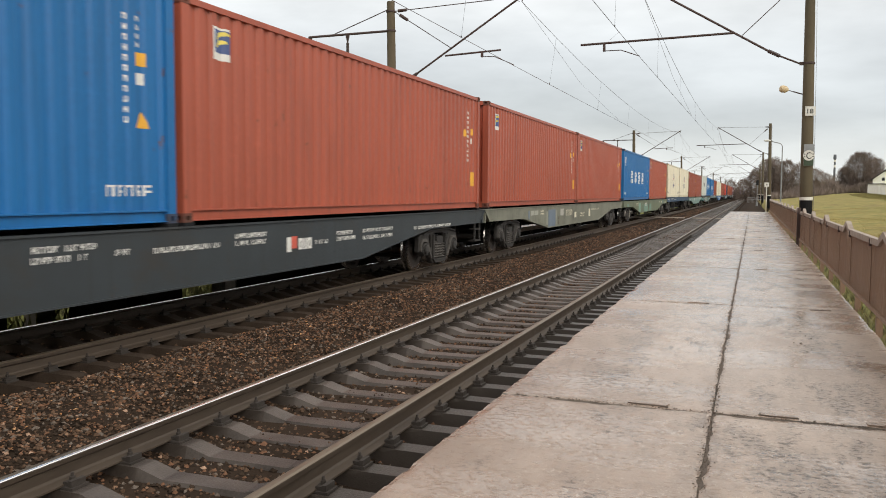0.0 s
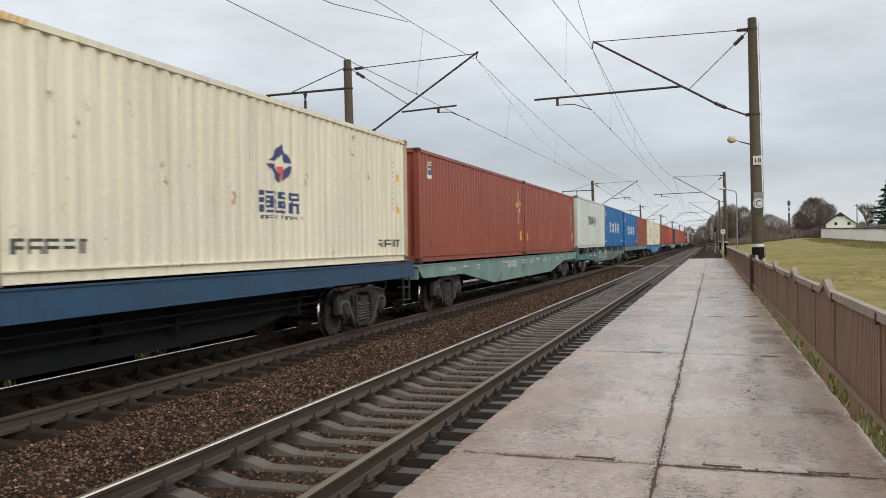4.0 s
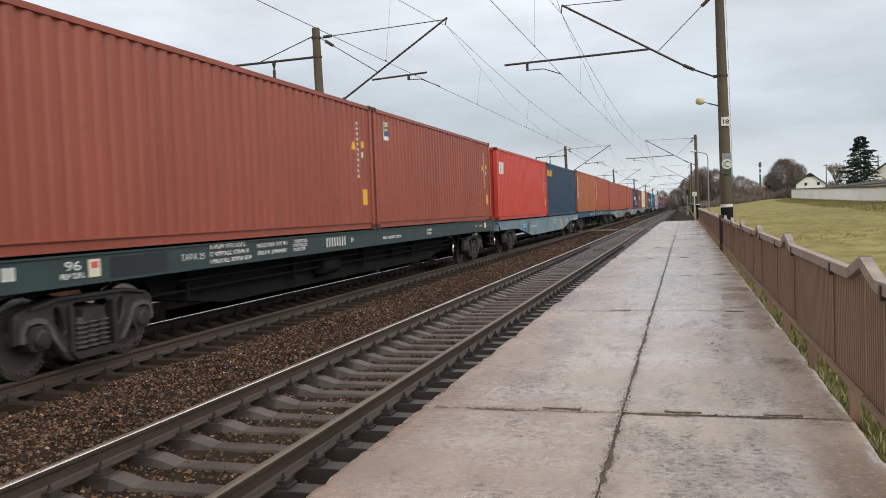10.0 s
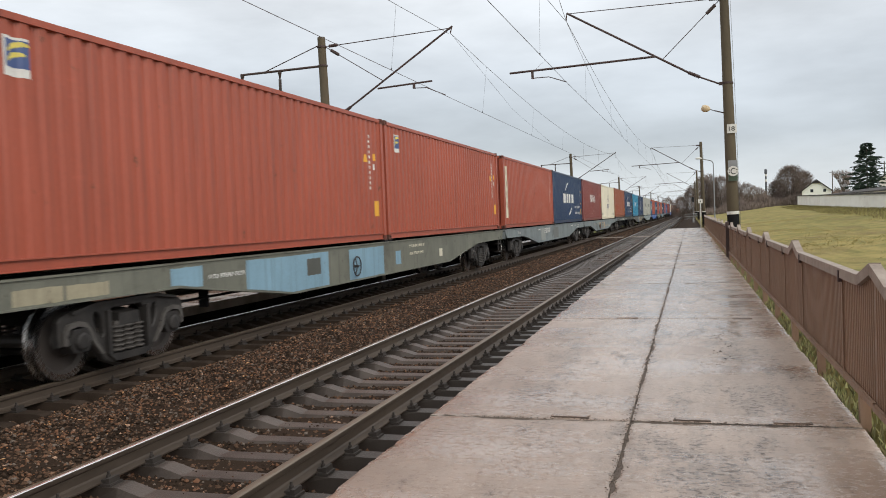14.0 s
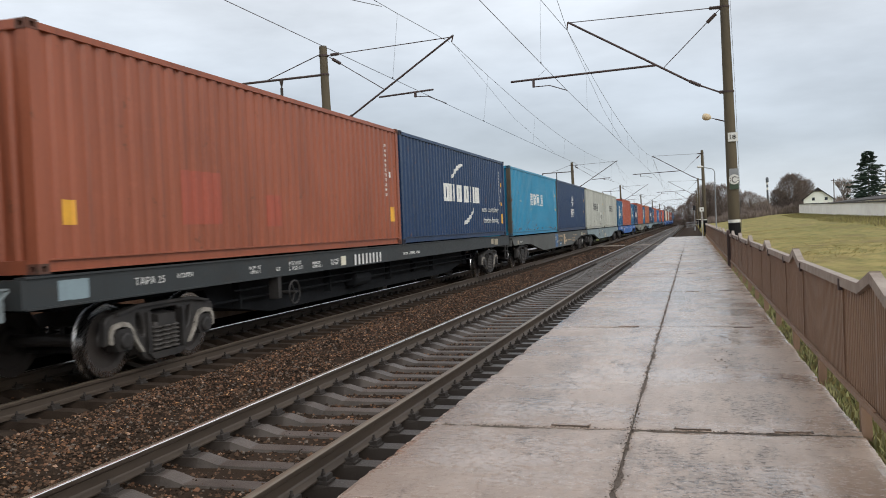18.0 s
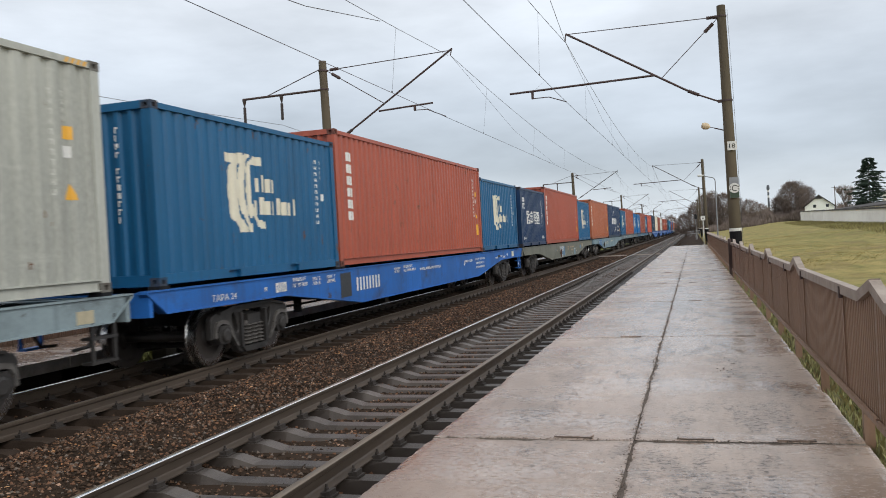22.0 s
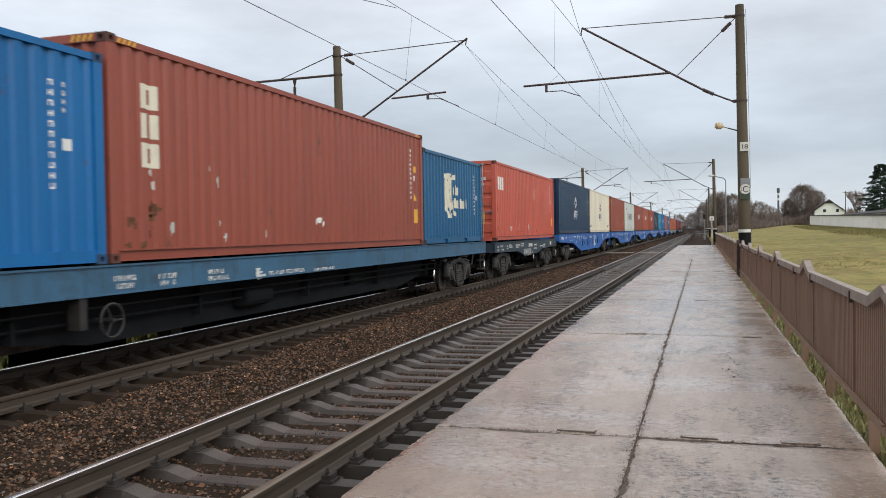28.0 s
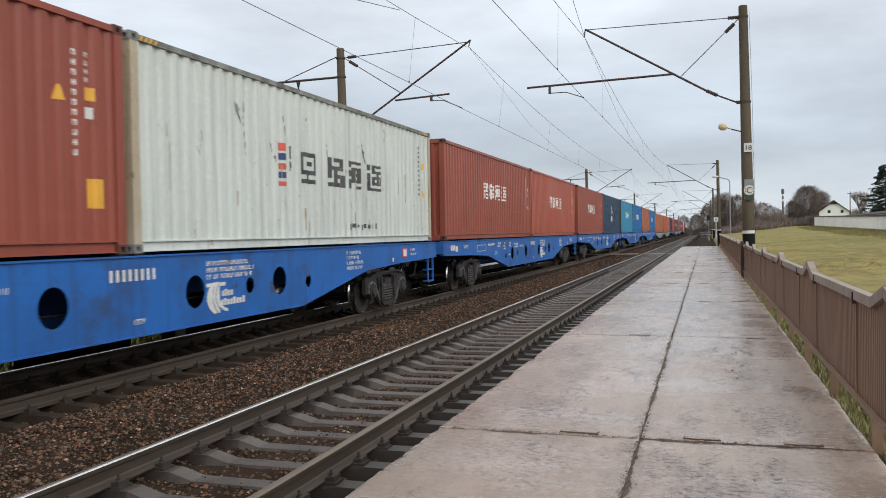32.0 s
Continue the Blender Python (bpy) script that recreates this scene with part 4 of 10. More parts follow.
# mortared lifting pockets beside the cross joints, and dirt crumbs along the joints
def patch_mesh(w, d, seed):
    r = random.Random(seed)
    s = Shape()
    out = [(u * w / 2 + r.uniform(-0.012, 0.012), v * d / 2 + r.uniform(-0.006, 0.006)) for u, v in ((-1, -1), (-0.3, -1), (0.4, -1), (1, -1), (1, 1), (0.3, 1), (-0.4, 1), (-1, 1))]
    s.prism(out, "z", -0.03, 0.002)
    return s.mesh("mortar_patch")


for k in range(9):
    yj = 6.24 + 6.151 * k
    for i, (xc, w) in enumerate(((2.81, 0.29), (3.72, 0.25), (4.41, 0.25))):
        if (k + i) % 3 == 2 and k:
            continue
        side = 0.075 if (i + k) % 4 != 3 else -0.085
        ob_of("pocket_rim", patch_mesh(w + 0.004, 0.062, 10 * k + i), M_SOIL, platform, "brown open rim of a lifting pocket", pose(xc, yj + side, PLAT + 0.0035, 0, 0, (k * 37 + i * 11) % 5 - 2))
        ob_of("mortar_patch", patch_mesh(w, 0.060, 10 * k + i + 5), M_CONCRETE, platform, "", pose(xc, yj + side, PLAT + 0.0065, 0, 0, (k * 37 + i * 11) % 5 - 2))


def joint_places(n):
    along = rng.random(n) < 0.62
    far_y = 3.0 + 40 * rng.random(n) ** 1.6
    x = np.where(along, PXJ + rng.normal(0, 0.016, n), PX0 + 0.1 + 3.0 * rng.random(n))
    y = np.where(along, far_y, 6.24 + 6.151 * np.floor(6 * rng.random(n) ** 1.5) + rng.normal(0, 0.016, n))
    return np.stack([x, y, 0 * x + PLAT + 0.001], -1)


scatter("joint_dirt", 5200, joint_places, (0.002, 0.008), M_CRUMB, "crumbs of dirt and broken concrete along the slab joints", "dirt", 0.5)
scatter("joint_dirt", 60, lambda n: np.stack([4.05 + rng.normal(0, 0.07, n), 8.6 + 2.6 * rng.random(n), 0 * rng.random(n) + PLAT + 0.002], -1), (0.004, 0.018), M_CRUMB, "dark crumbs on a broken spot of the platform", "dirt", 0.3)


# ---------------------------------------------------------------- the fence
FX = 4.93
fence = tagged(empty("fence", pose(FX, 0, 0)), "brown corrugated sheet fence with a pale zigzag top rail", "fence", kind="structure")
PANEL, FTOP, FLOW, PEAK = 4.0, 1.225, 0.345, 0.115


def fence_top(v):
    """The top's height along one panel: a peak at its start, flat in between."""
    d = min(v, PANEL - v)
    return FTOP + max(0.0, PEAK * (1 - d / 0.42))


def sheet_mesh():
    s = Shape()
    n, pitch = 0, 0.062
    ys = []
    v = 0.0
    while v < PANEL - 0.001:
        ys += [(v, 0.0), (v + pitch * 0.40, 0.0), (v + pitch * 0.5, 0.011), (v + pitch * 0.9, 0.011)]
        v += pitch
    ys = [(a, b) for a, b in ys if a <= PANEL] + [(PANEL, 0.0)]
    for a, b in ys:
        s.v += [(b, a, FLOW), (b, a, fence_top(a) - 0.02)]
    for k in range(len(ys) - 1):
        s.f.append((2 * k, 2 * k + 2, 2 * k + 3, 2 * k + 1))
        s.m.append(0)
    return s.mesh("sheet")


def top_rail_mesh():
    s = Shape()
    pts = [(0.0, FTOP + PEAK), (0.42, FTOP), (PANEL - 0.42, FTOP), (PANEL, FTOP + PEAK)]
    for (a, za), (b, zb) in zip(pts, pts[1:]):
        k = len(s.v)
        for y, z in ((a, za), (b, zb)):
            s.v += [(-0.032, y, z - 0.052), (0.042, y, z - 0.052), (0.042, y, z + 0.028), (-0.032, y, z + 0.028)]
        for i in range(4):
            j = (i + 1) % 4
            s.f.append((k + i, k + j, k + 4 + j, k + 4 + i))
            s.m.append(0)
        s.f += [(k + 3, k + 2, k + 1, k), (k + 4, k + 5, k + 6, k + 7)]
        s.m += [0, 0]
    return s.mesh("top_rail")


sh = Shape()
sh.box(0.018, 0.060, -0.036, 0.036, 0.02, FTOP - 0.03)
sh.box(-0.014, 0.018, -0.036, 0.036, 0.06, FLOW + 0.05)
ME_FPOST = sh.mesh("fence_post")
sh = Shape()
sh.box(-0.030, -0.006, 0, PANEL, FLOW + 0.02, FLOW + 0.065)
ME_BRAIL = sh.mesh("bottom_rail")
sh = Shape()
sh.box(-0.012, 0.0, -0.018, 0.018, FLOW, FTOP - 0.05)
ME_SEAM = sh.mesh("cover_strip")
sh = Shape()
sh.box(-0.040, -0.030, -0.022, 0.022, FTOP - 0.085, FTOP + 0.010)
sh.box(-0.030, -0.010, -0.022, 0.022, FTOP - 0.085, FTOP - 0.055)
ME_FBRACKET = sh.mesh("bracket")
ME_SHEET, ME_TRAIL = sheet_mesh(), top_rail_mesh()
# the peaks are not quite evenly spaced
peaks = [6.16 - 4.2 * k for k in range(9, 0, -1)] + [6.16, 10.62, 14.62, 18.78, 22.64] + [26.5 + 3.95 * k for k in range(14)]
for y, y_next in zip(peaks, peaks[1:]):
    fit = pose(0, y, rng.uniform(-0.010, 0.010)) @ Matrix.Diagonal((1, (y_next - y) / PANEL, 1, 1))
    ob_of("sheet", ME_SHEET, M_FENCE, fence, "", fit)
    ob_of("top_rail", ME_TRAIL, M_FENCETOP, fence, "pale pinkish top rail with pointed peaks", fit)
    ob_of("bottom_rail", ME_BRAIL, M_FENCE, fence, "", fit)
    for d in (1.1, 3.4):
        ob_of("cover_strip", ME_SEAM, M_FENCE, fence, "", fit @ pose(0, d, 0))
        ob_of("bracket", ME_FBRACKET, M_METALDARK, fence, "", fit @ pose(0, d, 0))
for k in range(-16, 34):
    ob_of("fence_post", ME_FPOST, M_FENCE, fence, "", pose(0, 6.72 + 2.15 * k, rng.uniform(-0.01, 0.01), 0, 0, rng.uniform(-3, 3)))
# a heavier post where two stretches of the fence meet
sh = Shape()
sh.box(-0.10, 0.0, -0.07, 0.07, 0.12, 1.36)
ob_of("end_post", sh.mesh("end_post"), M_METALDARK, fence, "dark square steel post", pose(0, 28.4, 0))


# the same fence stands along the back of the far platform
far_fence = tagged(empty("far_fence", pose(-8.99, 0, 0)), "brown corrugated sheet fence behind the far platform", "fence", kind="structure")
y = 14.9 - 12 * PANEL
while y < 76:
    ob_of("sheet", ME_SHEET, M_FENCE, far_fence, "", pose(0, y, -0.17))
    ob_of("top_rail", ME_TRAIL, M_FENCETOP, far_fence, "", pose(0, y, -0.17))
    ob_of("fence_post", ME_FPOST, M_FENCE, far_fence, "", pose(-0.08, y + 0.95, -0.17))
    y += PANEL
# a weathered board shed behind it
board_shed = tagged(empty("shed", pose(-13.6, 11.0, -0.9)), "weathered grey-brown board shed behind the far platform", "shed")
sh = Shape()
sh.box(-3.0, 0.0, 0.0, 8.4, 0.0, 3.0)
ob_of("shed_body", sh.mesh("shed_body"), M_BARK, board_shed)
sh = Shape()
sh.box(0.002, 0.030, 0.0, 0.17, 0.0, 3.0)
ME_BOARD = sh.mesh("board")
for k in range(46):
    ob_of("board", ME_BOARD, M_OLDBOARD, board_shed, "", pose(0, 0.183 * k, 0.02 * (k % 3)))
sh = Shape()
sh.prism([(-3.4, 3.0), (0.4, 3.02), (0.4, 3.10), (-3.4, 3.5)], "y", -0.3, 8.7)
ob_of("roof", sh.mesh("roof"), M_ROOF, board_shed)


def blades(name, count, place, height, label, material=None, wide=1.0, lay=1.1):
    p = place(count)
    a = rng.random(count) * 2 * np.pi
    h = height[0] + (height[1] - height[0]) * rng.random(count)
    w = (0.006 + 0.010 * rng.random(count)) * wide
    lean = (rng.random((count, 2)) - 0.5) * lay
    d = np.stack([np.cos(a), np.sin(a), 0 * a], -1)
    tip = p + np.concatenate([lean * h[:, None], h[:, None]], -1)
    mid = p + np.concatenate([lean * h[:, None] * 0.35, 0.55 * h[:, None]], -1)
    v = np.stack([p - d * w[:, None], p + d * w[:, None], mid + d * w[:, None] * 0.8, tip, mid - d * w[:, None] * 0.8], 1)
    f = np.array([0, 1, 2, 3, 4])[None] + (np.arange(count) * 5)[:, None]
    ob = from_arrays(name, v.reshape(-1, 3), f, material or M_BLADE)
    return tagged(ob, label, "grass", kind="stuff")


def verge(n):
    x = 4.93 + 0.75 * rng.random(n) ** 1.5
    y = -26 + 69 * rng.random(n) ** 0.9
    return np.stack([x, y, np.where(x < 5.05, 0.06, 0.10 + (x - 5.05) * 0.060)], -1)


blades("verge_grass", 14000, verge, (0.03, 0.13), "green and straw-coloured grass along the fence foot")


def wall_foot(n):
    y = 50 + 165 * rng.random(n)
    x = 20.4 + (y - 48) * (9.2 / 169) - 0.1 - 5.0 * rng.random(n) ** 1.6
    return np.stack([x, y, [ground_height(a, b) - 0.05 for a, b in zip(x, y)]], -1)


def behind_far_platform(n):
    x = -7.4 - 5.5 * rng.random(n)
    y = -5 + 85 * rng.random(n) ** 1.3
    return np.stack([x, y, 0 * x - 0.82], -1)


blades("far_verge_grass", 16000, behind_far_platform, (0.15, 0.50), "long green grass behind and under the far platform", M_DAMPBLADE, 2.0)


def field_tufts(n):
    clump = rng.random((5000, 2))
    pick = rng.integers(0, 5000, n)
    x = 5.3 + 20 * clump[pick, 0] ** 1.4 + rng.normal(0, 0.22, n)
    y = 9 + 75 * clump[pick, 1] ** 1.5 + rng.normal(0, 0.30, n)
    x = np.maximum(x, 5.15)
    return np.stack([x, y, [ground_height(a, b) + 0.22 * noise.noise((a * 0.11, b * 0.07, 0.0)) * (1 if a > 6 else 0) - 0.03 for a, b in zip(x, y)]], -1)


blades("field_grass", 60000, field_tufts, (0.02, 0.075), "short yellowed winter grass in the field", M_FIELDBLADE, 1.5, 2.4)
blades("rough_grass", 15000, wall_foot, (0.10, 0.36), "rough olive grass along the foot of the wall", M_ROUGH, 3.0)


# ---------------------------------------------------------------- masts and the overhead line
def insulator(s, p, q, mat):
    """Ribbed insulator between two points."""
    p, q = Vector(p), Vector(q)
    n = 6
    for k in range(n):
        a, b = p.lerp(q, (k + 0.05) / n), p.lerp(q, (k + 0.92) / n)
        s.rod(a, b, 0.062, 0.054, 8, mat)
    s.rod(p, q, 0.03, 0.03, 6, mat)


def lamp_head(parent, at_pose):
    s = Shape()
    s.lathe([(-0.20, 0.02), (-0.17, 0.075), (-0.05, 0.105), (0.12, 0.09), (0.20, 0.05), (0.24, 0.03)], (0, 0, 0), "x", 14)
    return ob_of("lamp_bowl", s.mesh("lamp_bowl", smooth=True), M_LAMP, parent, "yellowed lamp bowl", at_pose)


def mast_pole(s, top, r0, r1, base=-0.6):
    s.lathe([(base, r0), (base + 3, r0 * 0.92 + r1 * 0.08), (top - 0.02, r1), (top, r1 * 0.96)], (0, 0, 0), "z", 20)


def right_mast(x, y, sign=False, lamp=False):
    m = tagged(empty("catenary_mast", pose(x, y, 0)), "tapered grey-brown concrete mast carrying a bracket over the near track", "mast", "masts beside the near track")
    s = Shape()
    mast_pole(s, 9.06, 0.190, 0.138)
    ob_of("pole", s.mesh("pole", smooth=True), M_MAST, m, "", pose(0, 0, 0, 0, -0.8, 0))
    s = Shape()
    s.rod((-0.32, 0, 5.91), (-0.95, 0, 6.19), 0.028, 0.028, 8)
    s.rod((-1.30, 0, 6.37), (-5.27, 0, 8.76), 0.036, 0.036, 8)
    s.rod((-5.27, 0, 8.76), (-5.30, 0, 8.50), 0.022, 0.022, 6)
    insulator(s, (-0.95, 0, 6.19), (-1.30, 0, 6.37), 0)
    ob_of("bracket_arm", s.mesh("bracket_arm"), M_METALDARK, m, "dark steel bracket tube with an insulator")
    s = Shape()
    s.rod((-0.25, 0, 8.70), (-5.25, 0, 8.74), 0.014, 0.014, 6)
    insulator(s, (-0.28, 0, 8.70), (-0.60, 0, 8.705), 0)
    ob_of("tie_rod", s.mesh("tie_rod"), M_METALDARK, m)
    s = Shape()
    s.rod((-0.25, 0, 8.66), (-2.10, 0, 6.90), 0.014, 0.014, 6)
    insulator(s, (-0.40, 0, 8.50), (-0.68, 0, 8.24), 0)
    ob_of("stay_rod", s.mesh("stay_rod"), M_METALDARK, m)
    s = Shape()
    s.rod((-2.33, 0, 7.00), (-7.35, 0, 6.88), 0.038, 0.038, 8)
    s.box(-6.58, -6.50, -0.04, 0.04, 6.62, 6.90)
    s.path([(-6.54, 0, 6.64), (-5.97, 0, 6.64), (-5.35, 0, 6.41)], 0.016)
    s.rod((-6.50, 0, 6.88), (-6.05, 0.1, 7.28), 0.004, 0.004, 4)
    ob_of("registration_arm", s.mesh("registration_arm"), M_METALDARK, m, "dark tube holding the contact wire aside")
    for z in (5.92, 8.70):
        s = Shape()
        r = 0.176 if z < 7 else 0.152
        s.lathe([(-0.03, r), (0.03, r)], (-0.075 if z < 7 else -0.115, 0, z), "z", 16)
        s.box(-0.36, -0.22, -0.04, 0.04, z - 0.05, z + 0.05)
        ob_of("clamp", s.mesh("clamp"), M_METALDARK, m)
    s = Shape()
    s.path([(0.06, -0.04, 8.9), (0.125, -0.06, 6.0), (0.17, -0.08, 3.0), (0.21, -0.1, 0.3)], 0.006, 5)
    ob_of("earth_wire", s.mesh("earth_wire"), M_WIRE, m)
    s = Shape()
    s.lathe([(0.3, 0.1965), (1.60, 0.1935)], (0, 0, 0), "z", 20)
    ob_of("black_band", s.mesh("black_band"), M_BLACK, m, "black painted foot band", pose(0, 0, 0, 0, -0.8, 0))
    s = Shape()
    s.lathe([(1.60, 0.196), (1.70, 0.196)], (0, 0, 0), "z", 20)
    ob_of("white_band", s.mesh("white_band"), M_PLATE, m, "", pose(0, 0, 0, 0, -0.8, 0))
    if sign:
        s = Shape()
        s.box(-0.15, 0.15, -0.215, -0.195, 4.26, 4.55)
        plate = ob_of("number_plate", s.mesh("number_plate"), M_PLATE, m, "white plate with the black number 18")
        words("18", 0.20, (-0.09, -0.219, 4.335), "front", M_BLACK, plate, 0.18)
        s = Shape()
        s.box(-0.145, 0.145, -0.225, -0.200, 2.69, 3.37)
        ob_of("sign_backing", s.mesh("sign_backing"), M_GREYPOLE, m, "faded grey-green sign backing")
        s = Shape()
        s.box(-0.14, 0.14, -0.231, -0.226, 2.695, 2.93)
        ob_of("green_panel", s.mesh("green_panel"), M_SIGNGREEN, m, "dull green lower panel of the sign")
        s = Shape()
        s.lathe([(-0.010, 0.166), (0.010, 0.166)], (0, -0.243, 3.015), "y", 24)
        disc = ob_of("round_sign", s.mesh("round_sign"), M_PLATE, m, "white disc with a black letter C")
        words("C", 0.29, (-0.075, -0.2555, 2.91), "front", M_BLACK, disc, 0.15)
        s = Shape()
        for dx in (-0.12, 0.12):
            for dz in (-0.04, 0.04):
                s.lathe([(-0.003, 0.02), (0.003, 0.02)], (dx, -0.2555, 3.015 + dz), "y", 8)
        ob_of("rivet", s.mesh("rivet"), M_BLACK, disc)
    if lamp:
        s = Shape()
        s.rod((-0.15, 0, 4.93), (-0.52, 0, 5.05), 0.020, 0.020, 6)
        s.rod((-0.52, 0, 5.05), (-0.66, 0, 5.10), 0.012, 0.012, 6)
        s.box(-0.19, -0.10, -0.05, 0.05, 4.86, 5.02)
        ob_of("lamp_arm", s.mesh("lamp_arm"), M_METALDARK, m)
        lamp_head(m, pose(-0.80, 0, 5.14, 0, 14, 0) @ Matrix.Diagonal((0.66, 1.0, 1.15, 1)))
    return m


def left_mast(x, y, first=False):
    m = tagged(empty("catenary_mast", pose(x, y, 0)), "concrete mast carrying brackets over the far track and feeder wires behind", "mast", "masts beside the far track")
    s = Shape()
    mast_pole(s, 8.78, 0.20, 0.145, -0.85)
    ob_of("pole", s.mesh("pole", smooth=True), M_MAST, m, "", pose(0.13, 0, 0, 0, -1.0, 0))
    s = Shape()
    s.rod((0.20, 0, 5.60), (0.75, 0, 5.93), 0.028, 0.028, 8)
    s.rod((1.05, 0, 6.12), (5.06, 0, 8.66), 0.036, 0.036, 8)
    s.rod((5.04, 0, 8.64), (4.98, 0, 8.42), 0.022, 0.022, 6)
    insulator(s, (0.75, 0, 5.93), (1.05, 0, 6.12), 0)
    ob_of("bracket_arm", s.mesh("bracket_arm"), M_METALDARK, m, "dark steel bracket tube with an insulator")
    s = Shape()
    s.rod((0.18, 0, 8.42), (5.03, 0, 8.60), 0.016, 0.016, 6)
    insulator(s, (0.28, 0, 8.425), (0.62, 0, 8.44), 0)
    ob_of("tie_rod", s.mesh("tie_rod"), M_METALDARK, m)
    s = Shape()
    s.rod((0.18, 0, 8.38), (2.40, 0, 6.94), 0.016, 0.016, 6)
    insulator(s, (0.35, 0, 8.27), (0.66, 0, 8.07), 0)
    ob_of("stay_rod", s.mesh("stay_rod"), M_METALDARK, m)
    s = Shape()
    s.rod((2.14, 0, 6.70), (4.23, 0, 6.80), 0.034, 0.034, 8)
    s.box(3.50, 3.58, -0.04, 0.04, 6.58, 6.78)
    s.path([(3.54, 0, 6.60), (4.01, 0, 6.58), (4.71, 0, 6.26)], 0.016)
    ob_of("registration_arm", s.mesh("registration_arm"), M_METALDARK, m)
    s = Shape()
    s.rod((0.0, 0, 7.72), (-3.46, 0, 7.68), 0.045, 0.045, 8)
    s.rod((-0.12, 0, 8.50), (-2.40, 0, 7.72), 0.018, 0.018, 6)
    ob_of("feeder_arm", s.mesh("feeder_arm"), M_METALDARK, m, "reddish-brown arm for the feeder wires")
    for dx in (-1.80, -3.40):
        s = Shape()
        s.lathe([(-0.28, 0.02), (-0.05, 0.075), (0.0, 0.08)], (dx, 0, 7.66), "z", 8)
        insulator(s, (dx, 0, 7.38), (dx, 0, 6.75), 0)
        ob_of("hanging_insulator", s.mesh("hanging_insulator"), M_INSUL, m)
    for z in (5.62, 7.72, 8.42):
        s = Shape()
        s.lathe([(-0.03, 0.180), (0.03, 0.180)], (0.13 - 0.0175 * z, 0, z), "z", 16)
        ob_of("clamp", s.mesh("clamp"), M_METALDARK, m)
    if first:
        s = Shape()
        s.path([(0.14, 0.05, 5.1), (0.9, 2.0, 5.5)], 0.022, 6)
        ob_of("lamp_arm", s.mesh("lamp_arm"), M_METALDARK, m)
        lamp_head(m, pose(1.02, 2.3, 5.56, 0, 0, 70))
    return m


def words(text, size, at, facing, material, parent, width=None):
    """Lettering in the built-in font, as a thin mesh part. facing: front looks towards -y, side towards +x."""
    cu = bpy.data.curves.new("lettering", "FONT")
    cu.body, cu.size, cu.extrude = text, size, 0.001
    tmp = bpy.data.objects.new("lettering", cu)
    me = bpy.data.meshes.new_from_object(tmp)
    bpy.data.objects.remove(tmp)
    bpy.data.curves.remove(cu)
    if width and len(me.vertices):
        xs = [v.co.x for v in me.vertices]
        k = width / (max(xs) - min(xs))
        for v in me.vertices:
            v.co.x = (v.co.x - min(xs)) * k
    me.materials.clear()
    me.materials.append(None)
    turn = pose(0, 0, 0, 90, 0, 0) if facing == "front" else pose(0, 0, 0, 90, 0, 90)
    return ob_of("lettering", me, material, parent, "", Matrix.Translation(at) @ turn)


SPAN = 66.0
right_mast(5.12, 28.9, True, True)
for k in range(1, 7):
    right_mast(5.12, 28.9 + 63.4 * k)
left_mast(-9.22, 28.5, True)
for k in range(1, 7):
    left_mast(-9.1, 28.5 + SPAN * k)


def catenary(x_in, x_out, zc, zm, y_mast, x_tip, SPAN, sag, label):
    """Contact wire, messenger wire and droppers of one track, one thing."""
    line = tagged(empty("overhead_line", pose(0, 0, 0)), label, "overhead wire")
    stitch = Shape()
    y = y_mast - SPAN
    k = 0
    while y < 420:
        xa, xb = (x_in, x_in) if k == 0 else (x_in, x_out) if k % 2 == 1 else (x_out, x_in)
        contact, messenger = Shape(), Shape()
        contact.rod((xa, y, zc), (xb, y + SPAN, zc), 0.0085, 0.0085, 5)
        ob_of("contact_wire", contact.mesh("contact_wire"), M_WIRE, line)
        n = 12
        pts = []
        for i in range(n + 1):
            u = i / n
            pts.append((x_tip + (xa + (xb - xa) * u - x_tip) * (0.25 if k != 1 else 0.9 * u), y + SPAN * u, zm - sag * 4 * u * (1 - u)))
        messenger.path(pts, 0.0085, 5)
        ob_of("messenger_wire", messenger.mesh("messenger_wire"), M_WIRE, line)
        # a stitch wire falls from the bracket to the contact wire
        v = 0.36
        stitch.path([pts[0], (xa + (xb - xa) * v * 0.5, y + SPAN * v * 0.5, (zm + zc) / 2 - 0.25), (xa + (xb - xa) * v, y + SPAN * v, zc + 0.05)], 0.006, 4)
        for i in (1, 3, 5, 7, 9, 11):
            u = i / n
            drops = Shape()
            drops.rod(pts[i], (xa + (xb - xa) * u, y + SPAN * u, zc), 0.004, 0.004, 4)
            drops.box(xa + (xb - xa) * u - 0.012, xa + (xb - xa) * u + 0.012, y + SPAN * u - 0.03, y + SPAN * u + 0.03, zc - 0.005, zc + 0.05)
            ob_of("dropper", drops.mesh("dropper"), M_WIRE, line)
        y += SPAN
        k += 1
    ob_of("stitch_wire", stitch.mesh("stitch_wire"), M_WIRE, line)


catenary(-0.24, 0.26, 6.40, 8.50, 28.9, -0.18, 63.4, 0.90, "contact and messenger wires over the near track")
catenary(FAR - 0.02, FAR + 0.30, 6.25, 8.42, 28.5, -4.24, 66.0, 0.92, "contact and messenger wires over the far track")
s = Shape()
s.path([(-4.24, 21.5, 7.97), (-4.24, 18.7, 7.50), (-4.24, 16.8, 7.18), (-4.22, 12.0, 6.70), (-4.20, 9.5, 6.28)], 0.010, 5)
